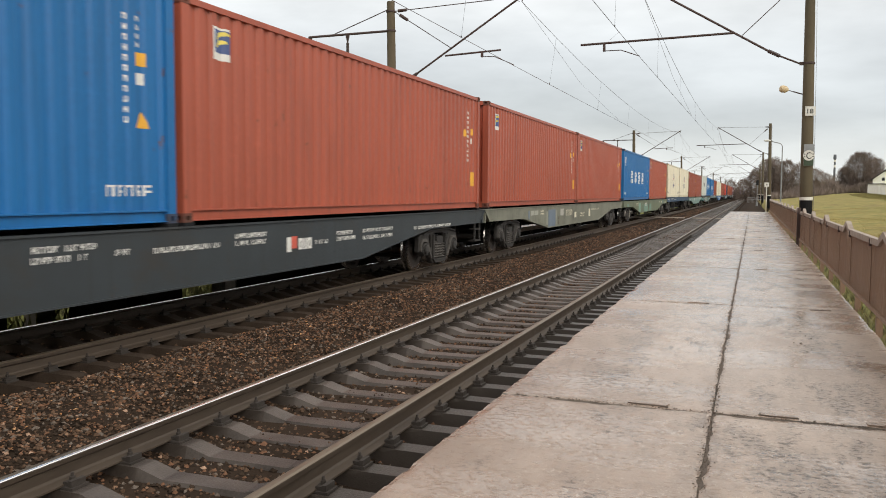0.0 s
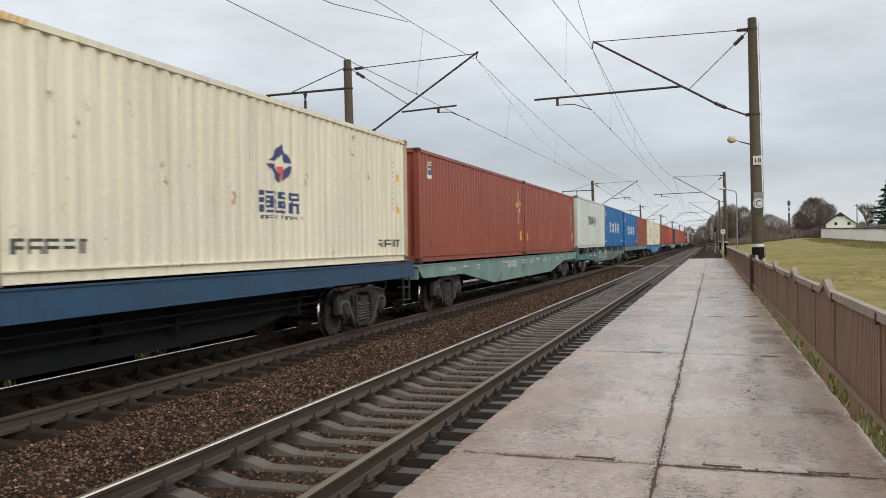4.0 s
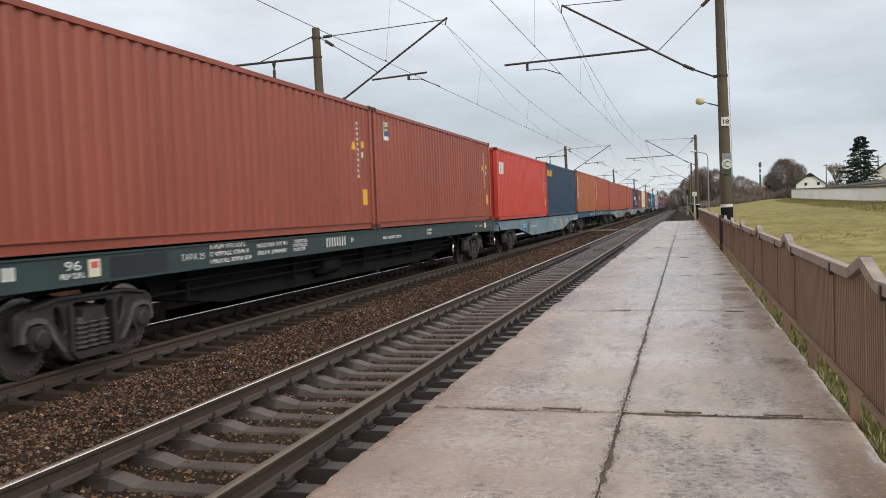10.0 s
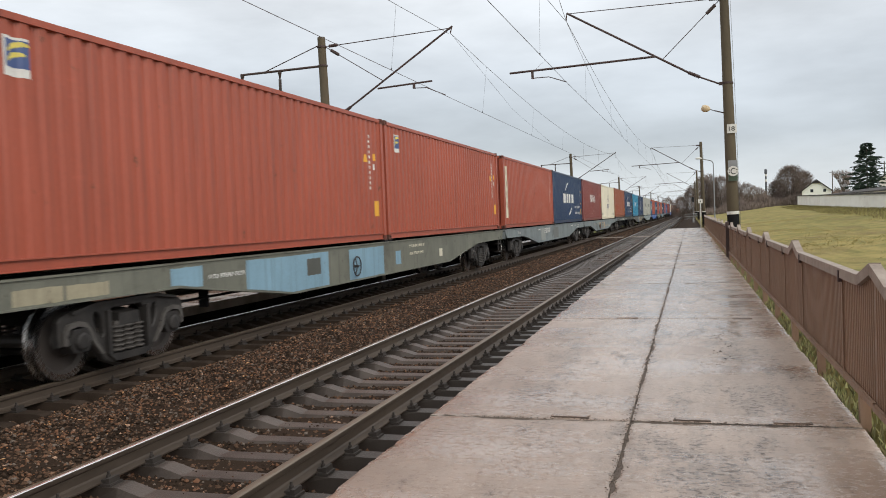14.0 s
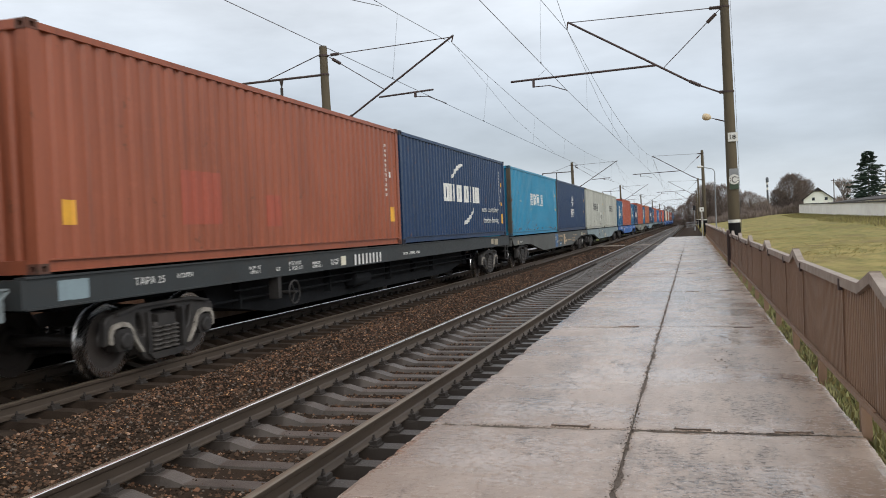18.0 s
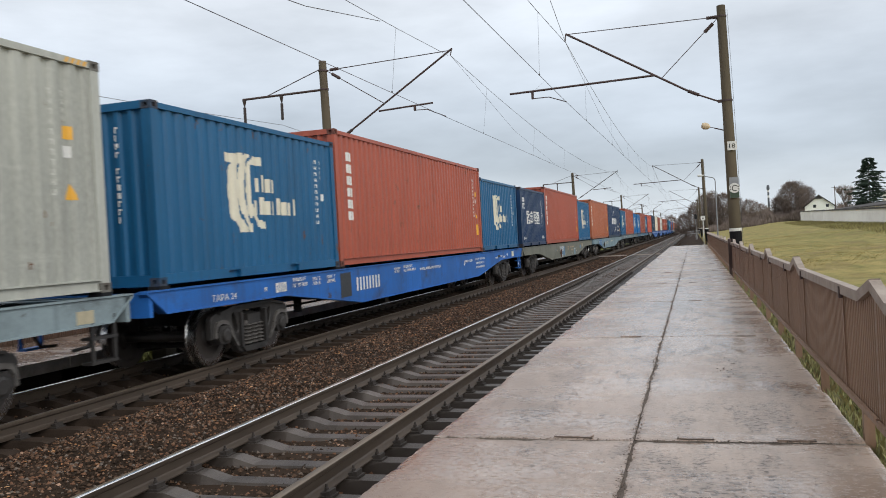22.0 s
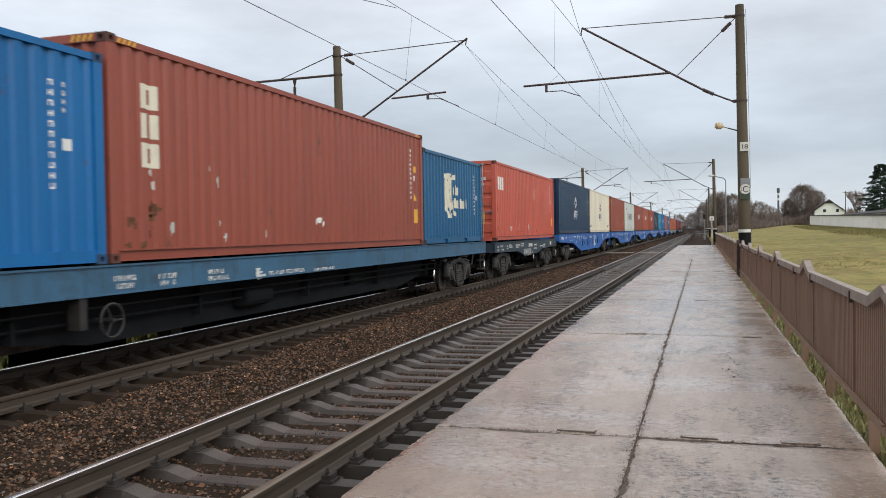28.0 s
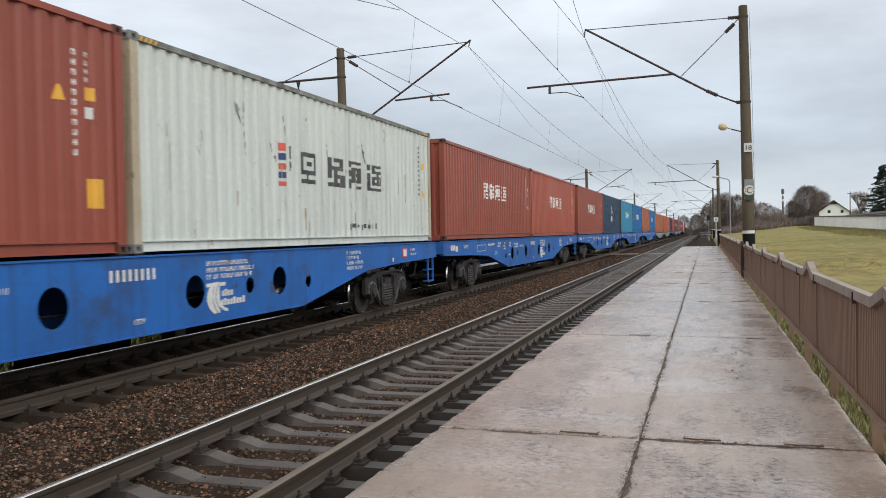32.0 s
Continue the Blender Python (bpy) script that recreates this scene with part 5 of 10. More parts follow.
tagged(ob_of("jumper_wire", s.mesh("jumper_wire"), M_WIRE), "slack jumper cable between messenger and contact wire", "overhead wire")
s = Shape()
s.path([(-0.18, 28.9, 8.50), (0.50, 21.4, 7.93), (1.30, 12.7, 7.30), (2.1, 3.0, 6.70)], 0.008, 5)
tagged(ob_of("stay_wire", s.mesh("stay_wire"), M_WIRE), "thin wire running from the bracket tip", "overhead wire")
for dx, z in ((-11.02, 6.55), (-12.62, 6.55)):
    s = Shape()
    spans = int((420 - 28.5) / SPAN) + 2
    s.path([(dx, 28.5 - SPAN + SPAN * i / 8, z - 0.9 * 4 * (i % 8 / 8) * (1 - i % 8 / 8)) for i in range(8 * spans + 1)], 0.008, 5)
    tagged(ob_of("feeder_wire", s.mesh("feeder_wire"), M_WIRE), "thin feeder wire hung behind the far masts", "overhead wire")


# ---------------------------------------------------------------- platform end: post, lamp, signal
def signpost(x, y):
    p = tagged(empty("sign_post", pose(x, y, PLAT)), "white post with a square white sign at the platform end", "sign")
    s = Shape()
    s.rod((0, 0, 0), (0, 0, 2.55), 0.035, 0.035, 10)
    ob_of("post", s.mesh("post"), M_PLATE, p)
    s = Shape()
    s.box(-0.19, 0.19, -0.06, -0.036, 2.20, 2.58)
    ob_of("plate", s.mesh("plate"), M_PLATE, p)
    s = Shape()
    s.box(-0.06, 0.06, -0.066, -0.061, 2.34, 2.42)
    ob_of("marking", s.mesh("marking"), M_BLACK, p)


signpost(4.62, 77.6)


def street_lamp(x, y):
    p = tagged(empty("street_lamp", pose(x, y, 0.15)), "grey curved-arm street lamp behind the fence", "lamp")
    s = Shape()
    s.rod((0, 0, 0), (0, 0, 6.3), 0.075, 0.05, 10)
    pts = [(-0.35 * (1 - math.cos(a)), 0, 6.3 + 0.45 * math.sin(a)) for a in np.linspace(0, math.pi / 2, 6)]
    s.path(pts + [(-1.1, 0, 6.95)], 0.045, 8)
    ob_of("pole", s.mesh("pole"), M_GREYPOLE, p)
    s = Shape()
    s.lathe([(-0.35, 0.03), (-0.25, 0.10), (0.1, 0.11), (0.3, 0.05)], (-1.4, 0, 7.02), "x", 12)
    ob_of("lamp_head", s.mesh("lamp_head", smooth=True), M_PLATE, p)


street_lamp(6.15, 90.0)


def rail_signal(x, y, z):
    p = tagged(empty("rail_signal", pose(x, y, z)), "black railway signal head on a slim post", "signal")
    s = Shape()
    s.rod((0, 0, 0), (0, 0, 3.8), 0.06, 0.05, 8)
    s.rod((0, -0.1, 0), (0, -0.1, 0.7), 0.16, 0.16, 8)
    ob_of("post", s.mesh("post"), M_GREYPOLE, p)
    s = Shape()
    s.prism([(-0.22, 3.6), (0.22, 3.6), (0.22, 4.3), (0.12, 4.45), (-0.12, 4.45), (-0.22, 4.3)], "y", -0.06, 0.0)
    for k in range(2):
        s.lathe([(-0.25, 0.12), (0.0, 0.11)], (0, 0, 3.78 + k * 0.36), "y", 10)
    ob_of("signal_head", s.mesh("signal_head"), M_SIGNAL, p)


rail_signal(4.2, 150.0, -0.3)
sh = Shape()
for k in range(16):
    sh.rod((2.4 + 0.28 * k, 205 + 0.8 * k, -0.3), (2.4 + 0.28 * k, 205 + 0.8 * k, 0.9 + (k % 3) * 0.1), 0.035, 0.035, 5)
sh.rod((2.4, 205, 1.0), (6.6, 217, 1.1), 0.05, 0.05, 5)
sh.rod((2.4, 205, 0.4), (6.6, 217, 0.5), 0.05, 0.05, 5)
tagged(ob_of("far_railing", sh.mesh("far_railing"), M_GREYPOLE), "pale low railing far along the line", "railing")


# ---------------------------------------------------------------- wall, house, chimney
def wall_top(y):
    return 2.16 + 0.0125 * (y - 48)


def long_wall():
    a, b = Vector((28.7, 217, 0)), Vector((20.4, 48, 0))
    n = 6
    w = tagged(empty("boundary_wall", pose(0, 0, 0)), "long pale rendered boundary wall with patchy plaster", "wall")
    for k in range(n):
        p, q = a.lerp(b, k / n), a.lerp(b, (k + 1) / n)
        d = (q - p).normalized() * 0.001
        nx = Vector((0.3, -0.016, 0))
        foot = [p + d, q - d, q - d + nx, p + d + nx]
        s = Shape()
        s.v = [(c.x, c.y, ground_height(c.x, c.y) - 0.5) for c in foot] + [(c.x, c.y, wall_top(c.y)) for c in foot]
        s.f = [(0, 1, 2, 3), (7, 6, 5, 4), (0, 4, 5, 1), (1, 5, 6, 2), (2, 6, 7, 3), (3, 7, 4, 0)]
        s.m = [0] * 6
        ob_of("wall_panel", s.mesh("wall_panel"), M_PLASTER, w)
        # the coping of bent roofing sheets sags a little from joint to joint
        for j in range(6):
            g, e = p.lerp(q, j / 6), p.lerp(q, (j + 1) / 6 - 0.004)
            dip, rise = 0.05 * noise.noise((k * 3.1 + j, 0.3, 1.7)), 0.05 * noise.noise((k * 3.1 + j, 4.3, 2.7))
            s = Shape()
            low = [(g.x - 0.14, g.y, wall_top(g.y) + dip), (e.x - 0.14, e.y, wall_top(e.y) + rise), (e.x + 0.42, e.y, wall_top(e.y) + 0.02 + rise), (g.x + 0.42, g.y, wall_top(g.y) + 0.02 + dip)]
            s.v = low + [(x, y, z + 0.16) for x, y, z in low]
            s.f = [(3, 2, 1, 0), (4, 5, 6, 7), (0, 1, 5, 4), (1, 2, 6, 5), (2, 3, 7, 6), (3, 0, 4, 7)]
            s.m = [0] * 6
            ob_of("coping", s.mesh("coping"), M_ROOF, w)


long_wall()


def gable_house(x, y, turn, w, d, eave, ridge, base, label, wall_mat=None):
    h = tagged(empty("house", pose(x, y, base, 0, 0, turn)), label, "house")
    s = Shape()
    s.prism([(-w / 2, 0), (w / 2, 0), (w / 2, eave), (0, ridge), (-w / 2, eave)], "y", 0, d)
    ob_of("house_body", s.mesh("house_body"), wall_mat or M_HOUSE, h)
    for sx in (-1, 1):
        s = Shape()
        e = (ridge - eave) / (w / 2)
        s.prism([(sx * (w / 2 + 0.5), eave - 0.5 * e + 0.03), (0, ridge + 0.03), (0, ridge + 0.36), (sx * (w / 2 + 0.5), eave - 0.5 * e + 0.30)], "y", -0.45, d + 0.45)
        ob_of("roof", s.mesh("roof"), M_ROOF, h)
    # the gable's top is clad in the roof's dark sheet
    s = Shape()
    s.prism([(-w * 0.14, eave + (ridge - eave) * 0.72), (w * 0.14, eave + (ridge - eave) * 0.72), (0, ridge)], "y", -0.25, -0.02)
    ob_of("gable_cladding", s.mesh("gable_cladding"), M_ROOF, h)
    for wx in (-w * 0.16, w * 0.28):
        s = Shape()
        s.box(wx - 0.35, wx + 0.35, -0.04, 0.02, eave * 0.9, eave * 0.9 + 0.8)
        ob_of("window", s.mesh("window"), M_GLASSDARK, h)
    return h


gable_house(36.6, 244, -8, 7.2, 10, 3.45, 6.25, 2.4, "white gabled house with a dark roof behind the wall")
gable_house(45.0, 178, -20, 12.0, 9, 4.4, 8.6, 2.0, "low building with a dark sloping roof behind the wall", M_PLASTER)
shed = tagged(empty("shed", pose(33.0, 122, 1.15, 0, 0, 4)), "long low shed roof behind the boundary wall", "shed")
s = Shape()
s.prism([(-3.2, 2.35), (3.5, 3.1), (3.5, 0), (-3.2, 0)], "y", -42, 40)
ob_of("shed_body", s.mesh("shed_body"), M_PLASTER, shed)
s = Shape()
s.prism([(-3.7, 2.32), (3.9, 3.17), (3.9, 3.36), (-3.7, 2.50)], "y", -42.5, 40.5)
ob_of("roof", s.mesh("roof"), M_ROOF, shed)

stack = tagged(empty("chimney_stack", pose(45.0, 500, 2)), "slim banded factory chimney far away", "chimney")
for z0, z1, mt in ((0, 14.6, M_BRICK), (14.6, 15.9, M_PLATE), (15.9, 17.6, M_BRICK), (17.6, 18.7, M_PLATE), (18.7, 21.6, M_BRICK)):
    s = Shape()
    s.lathe([(z0, 0.66 - z0 * 0.010), (z1, 0.66 - z1 * 0.010)] if z0 < 18 else [(18.7, 0.50), (19.3, 0.80), (20.8, 0.80), (21.6, 0.55)], (0, 0, 0), "z", 14)
    ob_of("shaft", s.mesh("shaft"), mt, stack)


def utility_pole(x, y, h, base):
    p = tagged(empty("utility_pole", pose(x, y, base)), "plain dark utility pole behind the wall", "pole", "utility poles behind the wall")
    s = Shape()
    s.rod((0, 0, 0), (0, 0, h), 0.14, 0.10, 8)
    ob_of("pole", s.mesh("pole"), M_BARK, p)
    s = Shape()
    s.box(-0.7, 0.7, -0.05, 0.05, h - 0.5, h - 0.38)
    ob_of("crossarm", s.mesh("crossarm"), M_BARK, p)


utility_pole(39.4, 236, 8.5, 2.3)
utility_pole(37.8, 180, 7.6, 2.2)
utility_pole(41.5, 186, 8.0, 2.2)


# ---------------------------------------------------------------- trees
def limb_tree(seed, height, spread, twigs, levels=4):
    """A bare tree: tapered trunk and limbs in one mesh, fine twigs in another."""
    r = random.Random(seed)
    trunk, fine = Shape(), []

    def grow(p, d, length, rad, level):
        q = p + d * length
        trunk.rod(p, q, rad, rad * 0.62, 6 if level < 2 else 4, caps=False)
        if level >= levels:
            for _ in range(twigs):
                e = (d + Vector((r.uniform(-1, 1), r.uniform(-1, 1), r.uniform(-0.5, 0.9))) * 0.9).normalized()
                b = p.lerp(q, r.random())
                t = b + e * length * r.uniform(0.5, 1.15)
                k = b.lerp(t, 0.55) + Vector((r.uniform(-1, 1), r.uniform(-1, 1), r.uniform(-1, 1))) * 0.1 * length
                fine.append((b, k, t))
            return
        n = 3 if level else 5
        for i in range(n):
            a = 2 * math.pi * (i + r.random() * 0.6) / n
            out = Vector((math.cos(a), math.sin(a), 0))
            e = (d * (0.75 if level else 0.7) + out * spread * r.uniform(0.45, 0.95) + Vector((0, 0, 0.22))).normalized()
            start = p.lerp(q, r.uniform(0.55, 1.0)) if level else p.lerp(q, r.uniform(0.45, 1.0))
            grow(start, e, length * r.uniform(0.58, 0.82), rad * 0.55, level + 1)

    grow(Vector((0, 0, -0.4)), Vector((r.uniform(-0.06, 0.06), r.uniform(-0.06, 0.06), 1)).normalized(), height * 0.36, height * 0.022, 0)
    verts, faces = [], []
    w = height * 0.0028
    for b, k, t in fine:
        i = len(verts)
        side = (t - b).cross(Vector((r.uniform(-1, 1), r.uniform(-1, 1), r.uniform(-1, 1)))).normalized() * w
        verts += [tuple(b - side), tuple(b + side), tuple(k + side * 0.8), tuple(t), tuple(k - side * 0.8)]
        faces.append((i, i + 1, i + 2, i + 3, i + 4))
    return trunk, verts, faces


def bare_tree(x, y, z, proto, scale, turn, label):
    t = tagged(empty("bare_tree", pose(x, y, z, 0, 0, turn)), label, "tree", "bare trees in the distance")
    t.scale = scale
    ob_of("trunk", proto[0], M_BARK, t)
    ob_of("crown", proto[1], M_TWIG, t)
    return t


PROTO = []
for sd, hh, sp in ((8, 10, 0.8),):
    tk, vs, fs = limb_tree(sd, hh, sp, 7)
    me = bpy.data.meshes.new("twigs")
    me.from_pydata(vs, [], fs)
    me.materials.append(None)
    PROTO.append((tk.mesh("trunk"), me))

def dome_tree(x, y, z, w, h, count, seed, label):
    """A broad bare tree or bush seen from afar: stems from the ground and a rounded, ragged mass of fine twigs."""
    r = random.Random(seed)
    t = tagged(empty("bare_tree", pose(x, y, z - 0.3)), label, "tree", "bare trees in the distance")
    s = Shape()
    for k in range(9):
        a, lean = r.uniform(0, 6.28), r.uniform(0.1, 0.42)
        p, d = Vector((r.uniform(-0.1, 0.1) * w, r.uniform(-0.1, 0.1) * w, 0)), Vector((math.cos(a) * lean * w / h * 1.2, math.sin(a) * lean * w / h * 1.2, 1)).normalized()
        rad = h * r.uniform(0.010, 0.018)
        for q in range(4):
            e = p + d * h * r.uniform(0.16, 0.24)
            s.rod(p, e, rad, rad * 0.68, 5, caps=False)
            for _ in range(2):
                b = (d + Vector((r.uniform(-1, 1), r.uniform(-1, 1), r.uniform(-0.2, 0.6)))).normalized()
                s.rod(p.lerp(e, r.random()), e + b * h * 0.14, rad * 0.45, rad * 0.15, 4, caps=False)
            p, rad = e, rad * 0.68
            d = (d + Vector((r.uniform(-0.35, 0.35), r.uniform(-0.35, 0.35), 0.05))).normalized()
    ob_of("trunk", s.mesh("trunk"), M_BARK, t)
    verts, faces = [], []
    while len(faces) < count:
        a, u, v = r.uniform(0, 2 * math.pi), r.random() ** 0.42, r.uniform(0.04, 1.0)
        dx, dy = math.cos(a), math.sin(a)
        edge = 0.72 + 0.55 * noise.noise((dx * 1.7 + seed, dy * 1.7, v * 2.6))
        wide = math.sqrt(max(0.0, 1 - (2 * v - 0.85) ** 2 / 1.35)) * edge
        px, py, pz = 0.5 * w * wide * u * dx, 0.5 * w * wide * u * dy, h * v * (0.80 + 0.30 * edge)
        if v < 0.25 and r.random() < 0.45:
            continue
        d = Vector((dx * u * 0.8 + r.uniform(-0.5, 0.5), dy * u * 0.8 + r.uniform(-0.5, 0.5), r.uniform(0.1, 1.1))).normalized() * h * r.uniform(0.05, 0.13)
        side = d.cross(Vector((r.uniform(-1, 1), r.uniform(-1, 1), r.uniform(-1, 1)))).normalized() * h * 0.0022
        b = Vector((px, py, pz))
        k = b + d * 0.5 + Vector((r.uniform(-1, 1), r.uniform(-1, 1), r.uniform(-1, 1))) * h * 0.008
        i = len(verts)
        verts += [tuple(b - side), tuple(b + side), tuple(k + side * 0.8), tuple(b + d), tuple(k - side * 0.8)]
        faces.append((i, i + 1, i + 2, i + 3, i + 4))
    me = bpy.data.meshes.new("crown")
    me.from_pydata(verts, [], faces)
    me.materials.append(None)
    ob_of("crown", me, M_TWIG, t)


for k, (x, y, w, h) in enumerate(((0.6, 300, 7, 7.5), (4.0, 285, 8, 9.5), (8.0, 275, 9, 11.2), (12.5, 272, 9, 10.8), (17.0, 282, 9, 9.5), (21.5, 292, 9, 8.0), (10.0, 300, 10, 12.5), (-4.0, 330, 10, 7.5), (26.0, 310, 10, 7.0))):
    dome_tree(x, y, ground_height(x, y), w, h, 6000, 20 + k, "bare grey-brown tree at the end of the line")
for k, (x, y, w, h) in enumerate(((31.8, 262, 10.5, 10.6), (35.8, 266, 9.0, 9.0), (29.0, 268, 7.0, 7.5))):
    dome_tree(x, y, ground_height(x, y), w, h, 11000, 50 + k, "broad bare tree behind the field")
for x, y, h in ((37.0, 205, 0.95), (39.6, 220, 1.0)):
    bare_tree(x, y, ground_height(x, y), PROTO[0], (h * 0.6, h * 0.6, h * 1.0), x * 11, "slim bare tree behind the wall")


def shrubs(name, x0, y0, x1, y1, count, h, label):
    """A belt of far brush: fine bare shoots in one object."""
    r = random.Random(hash(label) % 1000 if False else len(label))
    verts, faces = [], []
    for _ in range(count):
        u = r.random()
        x, y = x0 + (x1 - x0) * u + r.uniform(-2, 2), y0 + (y1 - y0) * u + r.uniform(-4, 4)
        z = ground_height(x, y) - 0.1
        top = h * (0.55 + 0.45 * noise.noise((x * 0.35, y * 0.2, 3.0))) * r.uniform(0.5, 1.15)
        lx, ly = r.uniform(-0.35, 0.35) * top, r.uniform(-0.35, 0.35) * top
        w = 0.05 + 0.05 * r.random()
        i = len(verts)
        b = z + top * r.uniform(0, 0.5)
        verts += [(x - w, y, b), (x + w, y, b), (x + lx * 0.5 + w, y + ly * 0.5, b + (z + top - b) * 0.6), (x + lx, y + ly, z + top), (x + lx * 0.5 - w, y + ly * 0.5, b + (z + top - b) * 0.6)]
        faces.append((i, i + 1, i + 2, i + 3, i + 4))
    tagged(from_arrays(name, verts, faces, M_TWIG), label, "brush", kind="stuff")


shrubs("brush", 8, 330, 60, 330, 9000, 7.0, "belt of bare brown brush behind the field")
shrubs("brush", 14, 262, 34, 258, 5000, 4.5, "low bare brush in front of the trees at the field edge")
shrubs("brush", 7, 262, 22, 250, 4000, 3.0, "thin brush beside the track far off")
shrubs("brush", -40, 340, 4, 330, 5000, 5.0, "grey brush beyond the far end of the train")
shrubs("brush", 40, 300, 130, 260, 6000, 6.0, "brown brush behind the buildings on the slope")
shrubs("brush", -13.5, 4, -16.5, 95, 16000, 5.2, "dense brown hedge behind the far platform")
shrubs("brush", -120, 120, -30, 330, 6000, 5.0, "brush on the far side of the railway")


def fir(x, y, z, h, w):
    t = tagged(empty("fir_tree", pose(x, y, z)), "tall dark green fir behind the boundary wall", "tree")
    s = Shape()
    s.rod((0, 0, -0.3), (0, 0, h), h * 0.018, 0.02, 8)
    ob_of("trunk", s.mesh("trunk"), M_BARK, t)
    r = random.Random(4)
    verts, faces = [], []
    n = 26
    for k in range(n):
        u = k / (n - 1)
        zz = h * (0.12 + 0.87 * u)
        reach = (w * (1 - u) ** 0.72 + 0.25) * r.uniform(0.62, 1.12)
        for j in range(int(11 - 5 * u)):
            a = r.uniform(0, 2 * math.pi)
            L = reach * r.uniform(0.45, 1.1)
            for q in range(14):
                f0 = r.uniform(0.1, 1.0)
                px, py, pz = L * f0 * math.cos(a), L * f0 * math.sin(a), zz - 0.20 * L * f0 + 0.10 * L * f0 ** 3 + r.uniform(-0.12, 0.12)
                b = a + r.choice((-1, 1)) * r.uniform(0.5, 1.1)
                ln = (0.22 + 0.4 * (1 - f0)) * (0.45 + 0.25 * w)
                ex, ey, ez = px + ln * math.cos(b), py + ln * math.sin(b), pz - ln * r.uniform(0.1, 0.45)
                i = len(verts)
                verts += [(px, py, pz + 0.07), (px, py, pz - 0.07), (ex, ey, ez - 0.03), (ex, ey, ez + 0.05)]
                faces.append((i, i + 1, i + 2, i + 3))
    me = bpy.data.meshes.new("needles")
    me.from_pydata(verts, [], faces)
    me.materials.append(None)
    ob_of("crown", me, M_NEEDLE, t)


fir(34.6, 166, 1.9, 10.9, 5.8)


# ---------------------------------------------------------------- containers
HALF = 1.219
PITCH, DEEP = 0.278, 0.043
CACHE = {}


def cached(key, make):
    if key not in CACHE:
        CACHE[key] = make()
    return CACHE[key]


def corrugation(length):
    """Breakpoints (along, inset) of a corrugated side between its two posts."""
    a, b = 0.17, length - 0.17
    n = int((b - a) / PITCH)
    p = (b - a) / n
    pts = [(a, 0.0)]
    for k in range(n):
        o = a + k * p
        pts += [(o + 0.20 * p, 0.0), (o + 0.36 * p, DEEP), (o + 0.68 * p, DEEP), (o + 0.84 * p, 0.0)]
    return pts + [(b, 0.0)]


def side_mesh(length, height):
    s = Shape()
    x = HALF - 0.028
    for a, d in corrugation(length):
        s.v += [(x - d, a, 0.165), (x - d, a, height - 0.085)]
    for k in range(len(s.v) // 2 - 1):
        s.f.append((2 * k, 2 * k + 2, 2 * k + 3, 2 * k + 1))
        s.m.append(0)
    return s.mesh("side_wall")


def front_mesh(height):
    s = Shape()
    n = 9
    a, b = -HALF + 0.16, HALF - 0.16
    p = (b - a) / n
    pts = []
    for k in range(n):
        o = a + k * p
        pts += [(o, 0.0), (o + 0.28 * p, 0.0), (o + 0.42 * p, 0.045), (o + 0.86 * p, 0.045)]
    pts.append((b, 0.0))
    for q, d in pts:
        s.v += [(q, 0.03 + d, 0.16), (q, 0.03 + d, height - 0.11)]
    for k in range(len(pts) - 1):
        s.f.append((2 * k, 2 * k + 2, 2 * k + 3, 2 * k + 1))
        s.m.append(0)
    s.box(-HALF + 0.15, HALF - 0.15, 0.005, 0.10, 0.0, 0.16)
    s.box(-HALF + 0.15, HALF - 0.15, 0.005, 0.09, height - 0.11, height)
    return s.mesh("end_wall")


def roof_mesh(length, height):
    s = Shape()
    z, n = height - 0.012, int(length / 0.23)
    p = (length - 0.1) / n
    pts = []
    for k in range(n):
        o = 0.05 + k * p
        pts += [(o, 0.0), (o + 0.4 * p, 0.0), (o + 0.5 * p, -0.02), (o + 0.9 * p, -0.02)]
    pts.append((length - 0.05, 0.0))
    for q, d in pts:
        s.v += [(-HALF + 0.05, q, z + d), (HALF - 0.05, q, z + d)]
    for k in range(len(pts) - 1):
        s.f.append((2 * k, 2 * k + 1, 2 * k + 3, 2 * k + 2))
        s.m.append(0)
    return s.mesh("roof")


def post_mesh(height):
    s = Shape()
    s.prism([(HALF - 0.004, 0.012), (HALF - 0.004, 0.165), (HALF - 0.045, 0.17), (HALF - 0.05, 0.09), (HALF - 0.15, 0.085), (HALF - 0.16, 0.012)], "z", 0.11, height - 0.11)
    return s.mesh("corner_post")


